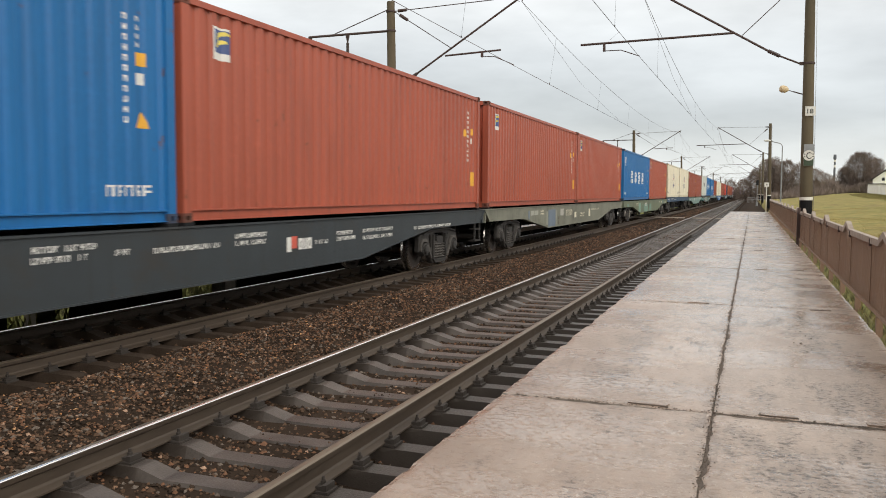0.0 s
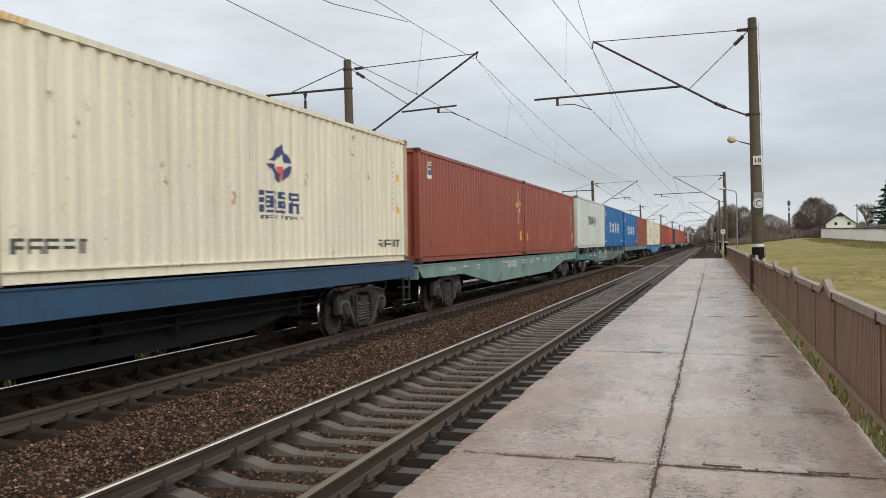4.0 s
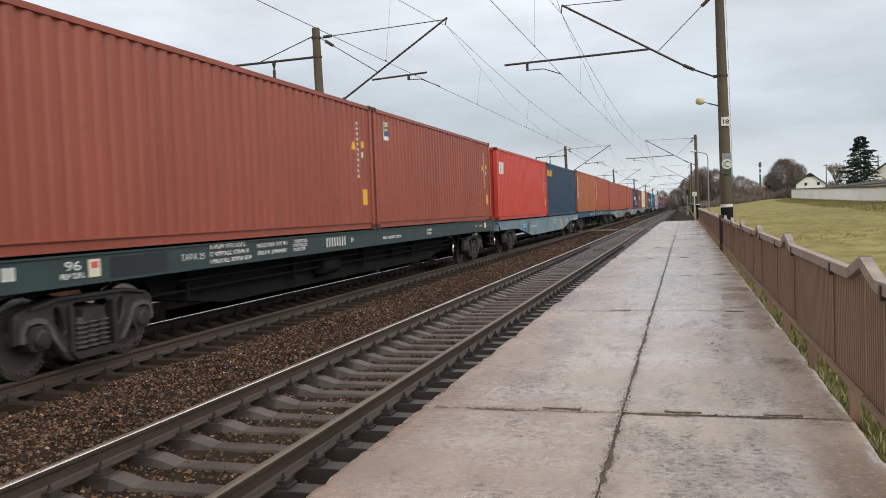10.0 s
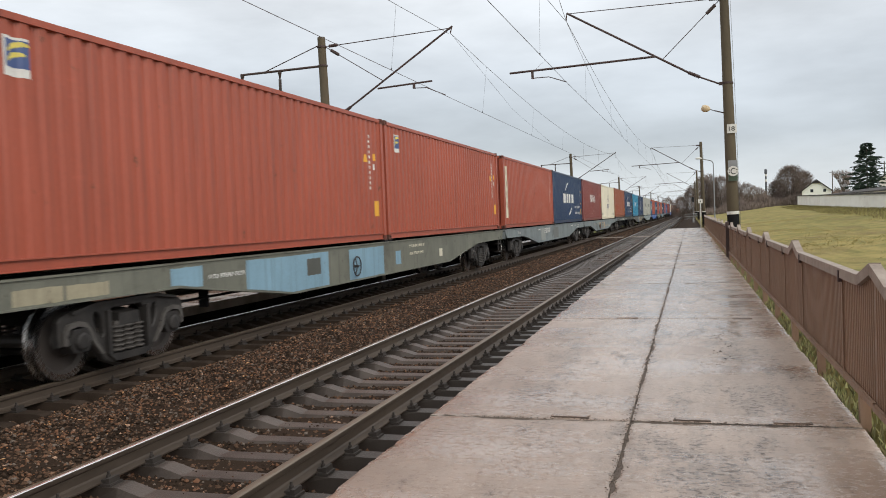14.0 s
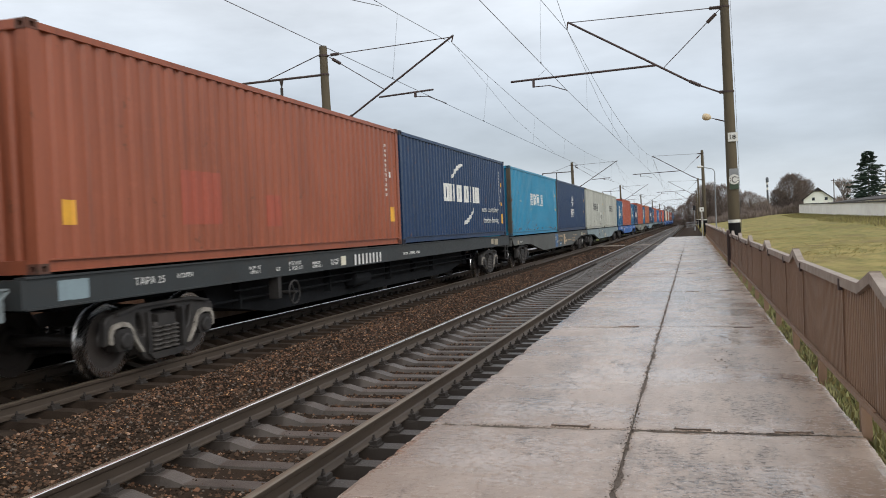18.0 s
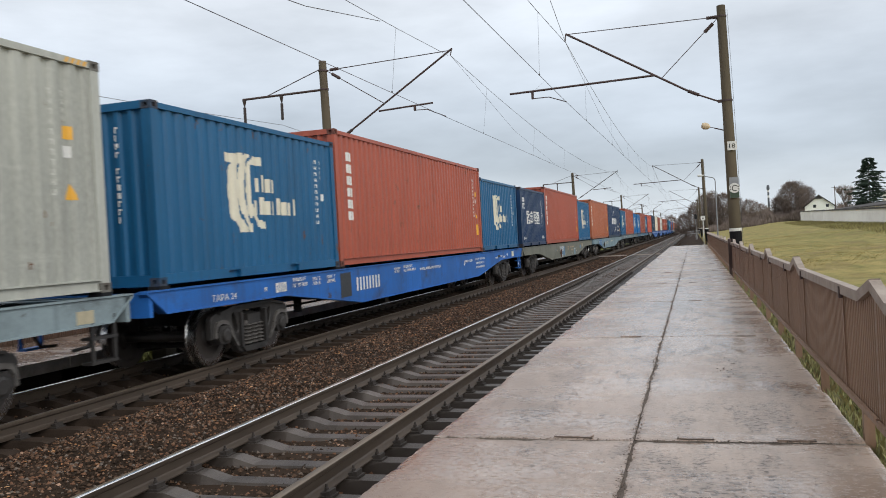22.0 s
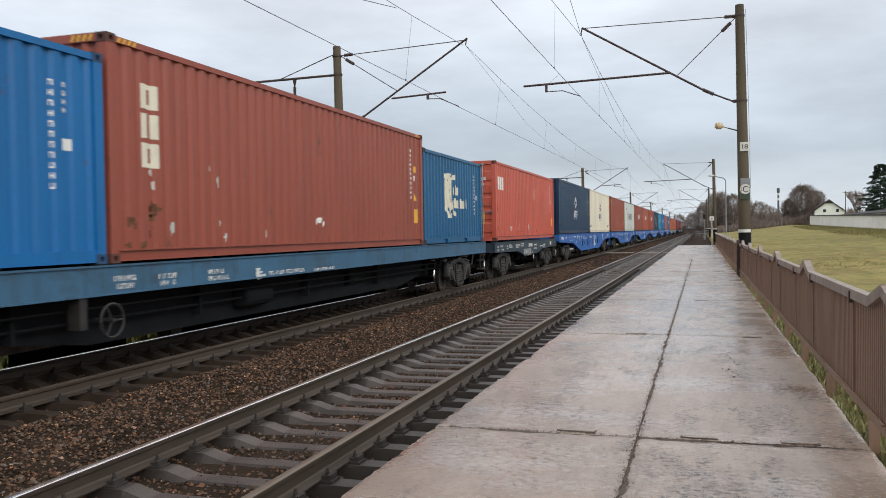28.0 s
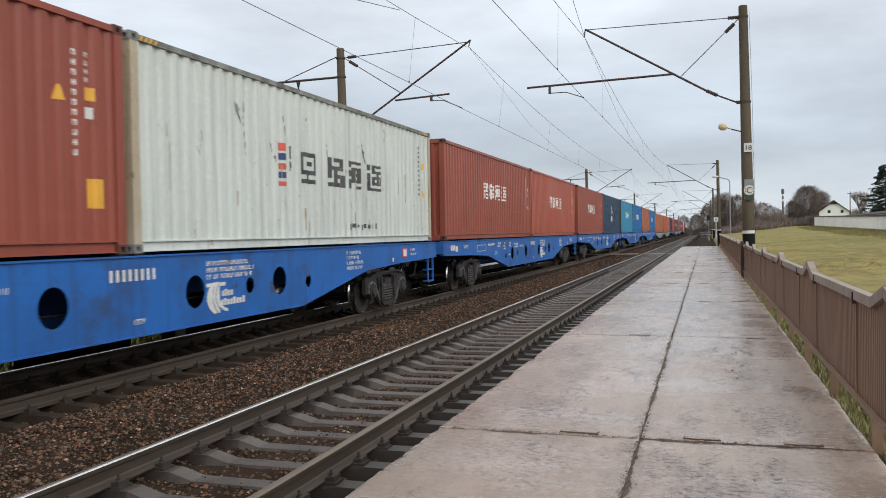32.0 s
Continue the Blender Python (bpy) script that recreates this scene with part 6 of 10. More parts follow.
def casting_mesh():
    """A corner fitting: one block with a slot sunk into its outer side and its end."""
    s = Shape()
    x0, x1, y0, y1, h = HALF - 0.162, HALF, 0.0, 0.178, 0.118
    A = [(x0, y0, 0), (x1, y0, 0), (x1, y1, 0), (x0, y1, 0), (x0, y0, h), (x1, y0, h), (x1, y1, h), (x0, y1, h)]
    S = [(x1, 0.055, 0.028), (x1, 0.125, 0.028), (x1, 0.125, h - 0.03), (x1, 0.055, h - 0.03)]
    E = [(x0 + 0.045, y0, 0.028), (x1 - 0.05, y0, 0.028), (x1 - 0.05, y0, h - 0.03), (x0 + 0.045, y0, h - 0.03)]
    s.v = A + S + [(x - 0.05, y, z) for x, y, z in S] + E + [(x, y + 0.05, z) for x, y, z in E]
    s.f = [(3, 2, 1, 0), (4, 5, 6, 7), (2, 3, 7, 6), (3, 0, 4, 7)]
    for ring, hole in (((1, 2, 6, 5), 8), ((0, 1, 5, 4), 16)):
        for k in range(4):
            j = (k + 1) % 4
            s.f.append((ring[k], ring[j], hole + j, hole + k))
            s.f.append((hole + k, hole + j, hole + 4 + j, hole + 4 + k))
        s.f.append((hole + 4, hole + 5, hole + 6, hole + 7))
    s.m = [0] * len(s.f)
    return s.mesh("corner_casting")


def bottom_rail_mesh(length, pockets):
    s = Shape()
    x0, x1 = HALF - 0.075, HALF - 0.012
    if pockets:
        c = length / 2
        cuts = [0.17, c - 1.22, c - 0.86, c + 0.86, c + 1.22, length - 0.17]
        s.box(x0, x1, cuts[0], cuts[1], 0.018, 0.165)
        s.box(x0, x1, cuts[2], cuts[3], 0.018, 0.165)
        s.box(x0, x1, cuts[4], cuts[5], 0.018, 0.165)
        for a, b in ((cuts[1], cuts[2]), (cuts[3], cuts[4])):
            s.box(x0, x1, a, b, 0.135, 0.165)
            s.box(x0 - 0.02, x0, a, b, 0.018, 0.135)
    else:
        s.box(x0, x1 - 0.035, 0.17, length - 0.17, 0.032, 0.150)
        s.box(x0, x1 + 0.006, 0.17, length - 0.17, 0.150, 0.168)
        s.box(x0, x1, 0.17, length - 0.17, 0.018, 0.032)
    return s.mesh("bottom_rail")


def simple_box(name, *b):
    s = Shape()
    s.box(*b)
    return s.mesh(name)


def door_mesh(height):
    """A door leaf whose outer face is pressed into level ribs."""
    s = Shape()
    w, n = HALF - 0.17, 5
    step = (height - 0.55) / n
    out = [(0.075, 0.15), (0.040, 0.15), (0.040, 0.26)]
    for k in range(n):
        z = 0.28 + k * step
        out += [(0.040, z), (0.010, z + 0.05), (0.010, z + step - 0.13), (0.040, z + step - 0.08)]
    out += [(0.040, height - 0.14), (0.075, height - 0.14)]
    s.prism(out, "x", 0.012, w)
    return s.mesh("door")


def lock_rod_mesh(height):
    s = Shape()
    s.rod((0, -0.012, 0.06), (0, -0.012, height - 0.06), 0.019, 0.019, 8)
    for z in (0.10, 0.75, 1.35, 2.0, height - 0.12):
        s.box(-0.055, 0.055, -0.035, 0.028, z - 0.025, z + 0.025)
    s.box(-0.02, 0.34, -0.05, -0.035, 1.02, 1.055)
    s.box(0.26, 0.34, -0.05, 0.028, 0.99, 1.09)
    return s.mesh("lock_rod")


def side_x(length, y):
    pts = cached(("corr", length), lambda: tuple(corrugation(length)))
    ya = [p[0] for p in pts]
    return HALF - 0.028 - float(np.interp(y, ya, [p[1] for p in pts]))


def painted(rects, length, name):
    """Paint that follows the corrugated side: rectangles (y0, y1, z0, z1), split where the sheet bends."""
    pts = [p[0] for p in cached(("corr", length), lambda: tuple(corrugation(length)))]
    s = Shape()
    lift = {"badge_band": 0.006, "badge_stripe": 0.008, "emblem_core": 0.006, "scrape": 0.0055, "paper_scrap": 0.006, "pale_patch": 0.0025, "scuff": 0.003, "rust_spot": 0.0033, "rust_run": 0.005}.get(name, 0.004)
    for y0, y1, z0, z1 in rects:
        y0, y1 = max(y0, 0.18), min(y1, length - 0.18)
        cuts = [y0] + [p for p in pts if y0 < p < y1] + [y1]
        for a, b in zip(cuts, cuts[1:]):
            xa, xb = side_x(length, a) + lift, side_x(length, b) + lift
            s.face([(xa, a, z0), (xb, b, z0), (xb, b, z1), (xa, a, z1)])
    return s.mesh(name)


def bitmap(rows, y, z, w, h, bold=0.0):
    """Rectangles of a small dot pattern whose lower left corner is at (y, z), each grown by a bold edge."""
    out = []
    rh, cw = h / len(rows), w / len(rows[0])
    for r, line in enumerate(rows):
        c = 0
        while c < len(line):
            if line[c] != ".":
                e = c
                while e < len(line) and line[e] != ".":
                    e += 1
                out.append((y + c * cw - bold, y + e * cw + bold, z + h - (r + 1) * rh, z + h - r * rh))
                c = e
            else:
                c += 1
    return out


BLOCK = [
    ("########.", "##....##.", "#########", "....##...", "########.", "##.......", "##.######", "##.##..##", "##.######"),
    ("...###...", "#########", "##.....##", "#########", "...##....", "##.##.###", "##.##..##", "#########", "...##...."),
    ("##.######", "##.......", "...######", "##.##..##", "##.######", "...##..##", "##.######", "##.......", "##...####"),
    ("##.######", "##.##....", "...######", "##....##.", "##.######", ".#.##..##", "##.######", "##.......", "#########"),
    ("#########", "##.....##", "#########", "...##....", "#########", "##.##.##.", "##.##.##.", "##.##.###"),
    ("#########", "##.....##", "##.###.##", "##.....##", "#########", "...##....", "#########"),
    ("##.#####.", "##....##.", "########.", "##.##....", "##.######", "...##..##", "######.##"),
]


def crescent_rows(rows=44):
    """A crescent with a tapered tail, a flag above it and two rows of plain bars, as a fine dot pattern."""
    out = []
    for r in range(rows):
        v = 1 - (r + 0.5) / rows
        line = ""
        for c in range(int(rows * 1.9)):
            u = (c + 0.5) / rows
            dot = False
            # a broad crescent cut by two dark arcs, under a flag
            far = math.hypot(u - 1.02, v - 0.54)
            body = math.hypot(u - 0.60, v - 0.50) < 0.55 and far > 0.40 and u < 0.62
            tail = 0.43 < far < 0.52 and v < 0.5 and u < 0.98
            dot |= (body or tail) and not 0.555 < far < 0.590 and not 0.70 < far < 0.735
            dot |= 0.03 < u < 0.88 and 0.87 < v < 0.985 and not 0.555 < far < 0.590
            # two rows of hollow blocks
            for v0, v1, u0, u1, wide in ((0.52, 0.74, 0.72, 1.28, 0.14), (0.22, 0.45, 0.66, 1.86, 0.15)):
                if v0 < v < v1 and u0 < u < u1:
                    x, y = ((u - u0) % wide) / wide, (v - v0) / (v1 - v0)
                    low = int((u - u0) / wide) % 3 != 1
                    dot |= x < 0.70 and y < (0.80 if low else 1.0)
            line += "#" if dot else "."
        out.append(line)
    return tuple(out)


LOGO_CRESCENT = crescent_rows()


def diamond_rows(core, rows=30):
    """A diamond ring, open below and at its sides, or the small wedge in its middle."""
    out = []
    for r in range(rows):
        v = 1 - 2 * (r + 0.5) / rows
        line = ""
        for c in range(rows):
            u = 2 * (c + 0.5) / rows - 1
            d = abs(u) + abs(v)
            ring = 0.52 < d < 0.97 and not (v < 0 and abs(u) < 0.16) and abs(v - 0.06) > 0.07
            wedge = -0.80 < v < -0.02 and abs(u) < 0.10 + 0.55 * (v + 0.80) * 0.6 and abs(u) < 0.34
            line += "#" if (wedge if core else ring) else "."
        out.append(line)
    return tuple(out)


LOGO_DIAMOND, DIAMOND_CORE = diamond_rows(False), diamond_rows(True)


def strip(n, y, z, w, h, vertical, seed, solid=0.72):
    """Unreadable codes: n small bars in a row or a column."""
    r = random.Random(seed)
    out = []
    for k in range(n):
        if vertical:
            zz = z - (k + 1) * h / n
            hh, form = h / n * solid, r.choice((0.0, 0.36, 0.72))
            out += [(y, y + w * 0.30, zz, zz + hh), (y + w * 0.70, y + w, zz, zz + hh), (y + w * 0.30, y + w * 0.70, zz + hh * form, zz + hh * (form + 0.28))]
        else:
            yy = y + k * w / n
            cw, form = w / n * solid, r.randint(0, 2)
            out += [(yy, yy + cw * 0.24, z, z + h), (yy + cw * 0.24, yy + cw, z + h * 0.80, z + h)]
            out += [(yy + cw * 0.24, yy + cw, z + h * 0.30, z + h * 0.52)] if form else [(yy + cw * 0.60, yy + cw * 0.84, z, z + h * 0.80)]
            out += [(yy + cw * 0.76, yy + cw, z, z + h * 0.30)] if form == 2 else []
    return out


PLAIN = (("#####", "##.##", "##.##", "##.##", "#####"), ("##.##", "##.##", "##.##", "##.##", "##.##"))


def plain_row(n, y, z, w, h, gap=0.16):
    """Plain upright blocks in place of a brand name."""
    out = []
    for k in range(n):
        out += bitmap(PLAIN[k % 2], y + k * w / n, z, w / n * (1 - gap), h)
    return out


def plain_column(n, y, z0, z1, w, gap=0.18):
    out = []
    step = (z1 - z0) / n
    for k in range(n):
        out += bitmap(PLAIN[k % 2], y, z1 - (k + 1) * step, w, step * (1 - gap))
    return out


def triangle(y, z, w, h, n=10):
    return [(y + w * 0.46 * k / n, y + w - w * 0.46 * k / n, z + h * k / n, z + h * (k + 1) / n) for k in range(n)]


def arc(y0, z0, y1, z1, thick, bend, n=10):
    n = n * 4
    out = []
    for k in range(n):
        u = k / (n - 1)
        z = z0 + (z1 - z0) * u + bend * 4 * u * (1 - u)
        t = thick * (0.35 + 0.65 * math.sin(math.pi * (0.15 + 0.8 * u)))
        y = y0 + (y1 - y0) * u
        out.append((y, y + (y1 - y0) / n * 1.25, z - t / 2, z + t / 2))
    return out


FOUR = ((4.45, 5.13), (5.22, 5.92), (6.06, 6.76), (6.95, 7.72))


def marks_for(style, length, height):
    """(name, rectangles, material, label) of a container's paint."""
    out = []
    e, H = length, height
    dark_codes = style == "zhong"
    codes = strip(11, e - 0.85, H - 0.39, 0.05, 1.31, True, 5, 0.6) + strip(4, e - 0.63, H - 0.40, 0.05, 0.40, True, 6, 0.6)
    out.append(("code_marking", codes, M_GHOST if style in ("glyph_dark", "jz_colour") else M_BLACKMARK if dark_codes else M_WHITE, "columns of small code marks"))
    if length > 7 and style not in ("cai", "seaco", "bar", "plain_sticker"):
        below = style != "badge"
        out.append(("warning_triangle", triangle(e - 0.64, H - 1.75, 0.17, 0.19) if below else triangle(e - 1.17, H - 1.08, 0.17, 0.18), M_YELLOW, "small yellow warning triangle"))
        out.append(("yellow_sticker", [(e - 0.64, e - 0.50, H - 1.02, H - 0.86)], M_YELLOW, ""))
    out.append(("white_sticker", [(e - 0.64, e - 0.52, H - 1.24, H - 1.10)], M_WHITE, ""))
    if style in ("badge", "plain_sticker", "cai", "triton", "tex"):
        out.append(("square_sticker", [(e - 0.66, e - 0.34, 0.57, 0.93)], M_YELLOW, "square yellow sticker"))
    if style == "plain_sticker":
        out.append(("square_sticker", [(0.44, 0.68, 0.56, 0.86)], M_YELLOW, ""))
        for y0, y1, z0, z1 in ((2.9, 3.9, 0.55, 1.35), (5.4, 5.9, 0.50, 1.05)):
            out.append(("repaint_patch", [(y0, y1, z0, z1)], PAINT["repair"], "brighter red repair patch"))
    if style == "badge":
        out.append(("badge", [(0.70, 1.12, H - 0.72, H - 0.28)], M_WHITE, "small square badge"))
        out.append(("badge_band", [(0.735, 1.085, H - 0.62, H - 0.31)], M_BADGE, "navy badge ground"))
        out.append(("badge_stripe", arc(0.76, H - 0.44, 1.06, H - 0.36, 0.06, 0.04, 6) + arc(0.76, H - 0.54, 1.00, H - 0.47, 0.06, 0.03, 6), M_BADGEGOLD, "two yellow swooshes"))
    if style == "glyph_white":
        for k, y in enumerate((2.99, 4.73, 6.48, 8.11)):
            out.append(("brand_mark", bitmap(BLOCK[k], y, 1.02, 0.93, 0.72), M_WHITE, "large white block mark"))
        out.append(("small_mark", bitmap(BLOCK[4], 0.55, 1.97, 0.44, 0.48), M_WHITE, ""))
        out.append(("small_mark", strip(5, 0.44, 0.34, 0.75, 0.13, False, 3) + strip(5, e - 1.15, 0.34, 0.75, 0.13, False, 4), M_WHITE, ""))
    if style == "glyph_white_near":
        for k, (a, b) in enumerate(FOUR):
            out.append(("brand_mark", bitmap(BLOCK[k], a, 1.35, b - a, 0.53, 0.014), M_WHITE, "white block mark"))
    if style == "glyph_dark":
        for k, (a, b) in enumerate(FOUR):
            out.append(("brand_mark", bitmap(BLOCK[k], a, 1.36, b - a, 0.53, 0.022), M_BLACKMARK, "stencilled faded black block mark"))
    if style == "glyph_20":
        for k in range(4):
            out.append(("brand_mark", bitmap(BLOCK[k], 1.39 + 0.81 * k, 1.00, 0.74, 0.58), M_WHITE, "white block mark"))
        out.append(("small_mark", bitmap(BLOCK[4], 0.60, 1.66, 0.38, 0.50), M_WHITE, ""))
        out.append(("small_mark", strip(4, 0.6, 0.30, 0.6, 0.12, False, 3) + strip(4, e - 0.9, 0.30, 0.6, 0.12, False, 4), M_WHITE, ""))
    if style in ("jz_colour", "jz_white"):
        mat = M_NAVYMARK if style == "jz_colour" else M_WHITE
        out.append(("emblem", bitmap(LOGO_DIAMOND, 5.64, 1.40, 0.94, 0.76), mat, "diamond emblem"))
        if style == "jz_colour":
            out.append(("emblem_core", bitmap(DIAMOND_CORE, 5.78, 1.46, 0.66, 0.58), M_REDMARK, ""))
        for k in range(3):
            out.append(("brand_mark", bitmap(BLOCK[k + 2], 5.42 + 0.46 * k, 0.96, 0.41, 0.36), mat, ""))
        out.append(("small_mark", strip(6, 5.45, 0.85, 1.25, 0.06, False, 8), mat, ""))
        if style == "jz_colour":
            out.append(("small_mark", strip(5, 0.36, 0.34, 1.2, 0.17, False, 9), M_BLACKMARK, ""))
            out.append(("small_mark", strip(7, e - 1.75, 0.34, 1.3, 0.17, False, 10), M_BLACKMARK, ""))
    if style == "zhong":
        out.append(("emblem", [(3.91, 4.22, 1.70, 1.84), (3.91, 4.22, 1.37, 1.48), (3.91, 4.22, 1.08, 1.16)], M_REDMARK, ""))
        out.append(("emblem", [(3.91, 4.22, 1.54, 1.66), (3.91, 4.22, 1.22, 1.33)], M_NAVYMARK, ""))
        for k, (a, b) in enumerate(((4.74, 5.42), (5.87, 6.70), (6.89, 7.52), (7.86, 8.66))):
            out.append(("brand_mark", bitmap(BLOCK[(5, 6, 2, 3)[k]], a, 1.17, b - a, 0.58), M_BLACKMARK, "dark block mark"))
        r = random.Random(3)
        for k in range(26):
            y, t = r.uniform(3.6, 8.6) if k < 20 else r.uniform(0.4, 11.6), r.uniform(0.4, 1.7)
            w = r.uniform(0.008, 0.03)
            d = r.uniform(0.15, 0.7)
            out.append(("rust_run", [(y, y + w, t - d * 0.45, t), (y + w * 0.25, y + w * 0.8, t - d, t - d * 0.45)], M_RUSTRUN, ""))
        for k in range(12):
            y, t, lean = r.uniform(2.4, 8.0), r.uniform(1.75, 2.6), r.uniform(-0.02, 0.05)
            n = r.randint(3, 9)
            out.append(("scrape", [(y + lean * q, y + lean * q + r.uniform(0.012, 0.03), t - 0.055 * q - 0.06, t - 0.055 * q) for q in range(n) if r.random() < 0.8], M_BLACKMARK, ""))
        for k in range(7):
            y, t = r.uniform(0.5, 11.5), r.uniform(0.9, 1.9)
            out.append(("scrape", [(y, y + 0.018, t - r.uniform(0.1, 0.45), t)], M_RUSTRUN, ""))
        out.append(("scrape", [(6.9 + 0.2 * k, 6.9 + 0.2 * k + r.uniform(0.04, 0.14), 0.36 - r.uniform(0, 0.08), 0.40 + r.uniform(0, 0.05)) for k in range(8)], M_BLACKMARK, ""))
    if style == "triton":
        out.append(("brand_mark", plain_column(6, 0.66, 0.98, 2.52, 0.28, 0.26), M_WHITE, "tall column of white block marks"))
    if style == "tex":
        out.append(("brand_mark", plain_column(3, 0.68, 1.25, 2.43, 0.36, 0.16), M_CREAMMARK, "column of cream block marks"))
    if style == "bar":
        out.append(("brand_mark", [(0.40, 0.80, 0.41, 2.50)], M_CREAMMARK, "tall worn white band"))
        out.append(("brand_mark", [(0.50, 0.70, 2.12 - 0.44 * k, 2.36 - 0.44 * k) for k in range(4)], PAINT["brick"], ""))
    if style == "cai":
        out.append(("brand_mark", plain_row(3, 0.42, 1.87, 0.95, 0.48), M_WHITE, "white block mark"))
    if style == "seaco":
        out.append(("brand_mark", plain_row(5, 0.36, 2.18, 1.5, 0.34, 0.12), M_YELLOW, "amber block mark"))
    if style == "cma":
        out.append(("brand_mark", plain_row(3, 3.83, 1.18, 2.15, 0.54), M_WHITE, "white block mark"))
        out.append(("brand_mark", plain_row(3, 6.25, 1.18, 2.0, 0.54), M_WHITE, "white block mark"))
        out.append(("swoosh", arc(4.75, 1.88, 6.05, 2.38, 0.15, 0.10, 14), M_WHITE, "tapered white arc"))
        out.append(("swoosh", arc(6.05, 0.50, 7.40, 0.98, 0.15, -0.10, 14), M_WHITE, "tapered white arc"))
        out.append(("square_sticker", [(e - 0.64, e - 0.36, 0.46, 0.83)], M_YELLOW, ""))
    if style == "crescent":
        out.append(("brand_mark", bitmap(LOGO_CRESCENT, 1.85, 0.74, 2.55, 1.32), M_CREAMMARK, "cream crescent emblem with bars"))
    return out


def flecks(seed, n, y0, y1, z0, z1, wide=(0.02, 0.07), tall=(0.02, 0.10)):
    """Ragged chips and drips: each a few thin slices of uneven length."""
    r, out = random.Random(seed), []
    for k in range(n):
        y, z = r.uniform(y0, y1), z0 + (z1 - z0) * r.random() ** 1.3
        for q in range(r.randint(1, 4)):
            w, h = r.uniform(*wide), r.uniform(*tall)
            out.append((y, y + w, z - h * r.random(), z + h * 0.5))
            y += w
    return out


def ragged(seed, y0, y1, z0, z1, n=9, edge=0.06):
    """A patch with torn upper and lower edges."""
    r = random.Random(seed)
    step = (y1 - y0) / n
    return [(y0 + step * k, y0 + step * (k + 1), z0 + r.uniform(0, edge), z1 - r.uniform(0, edge)) for k in range(n)]


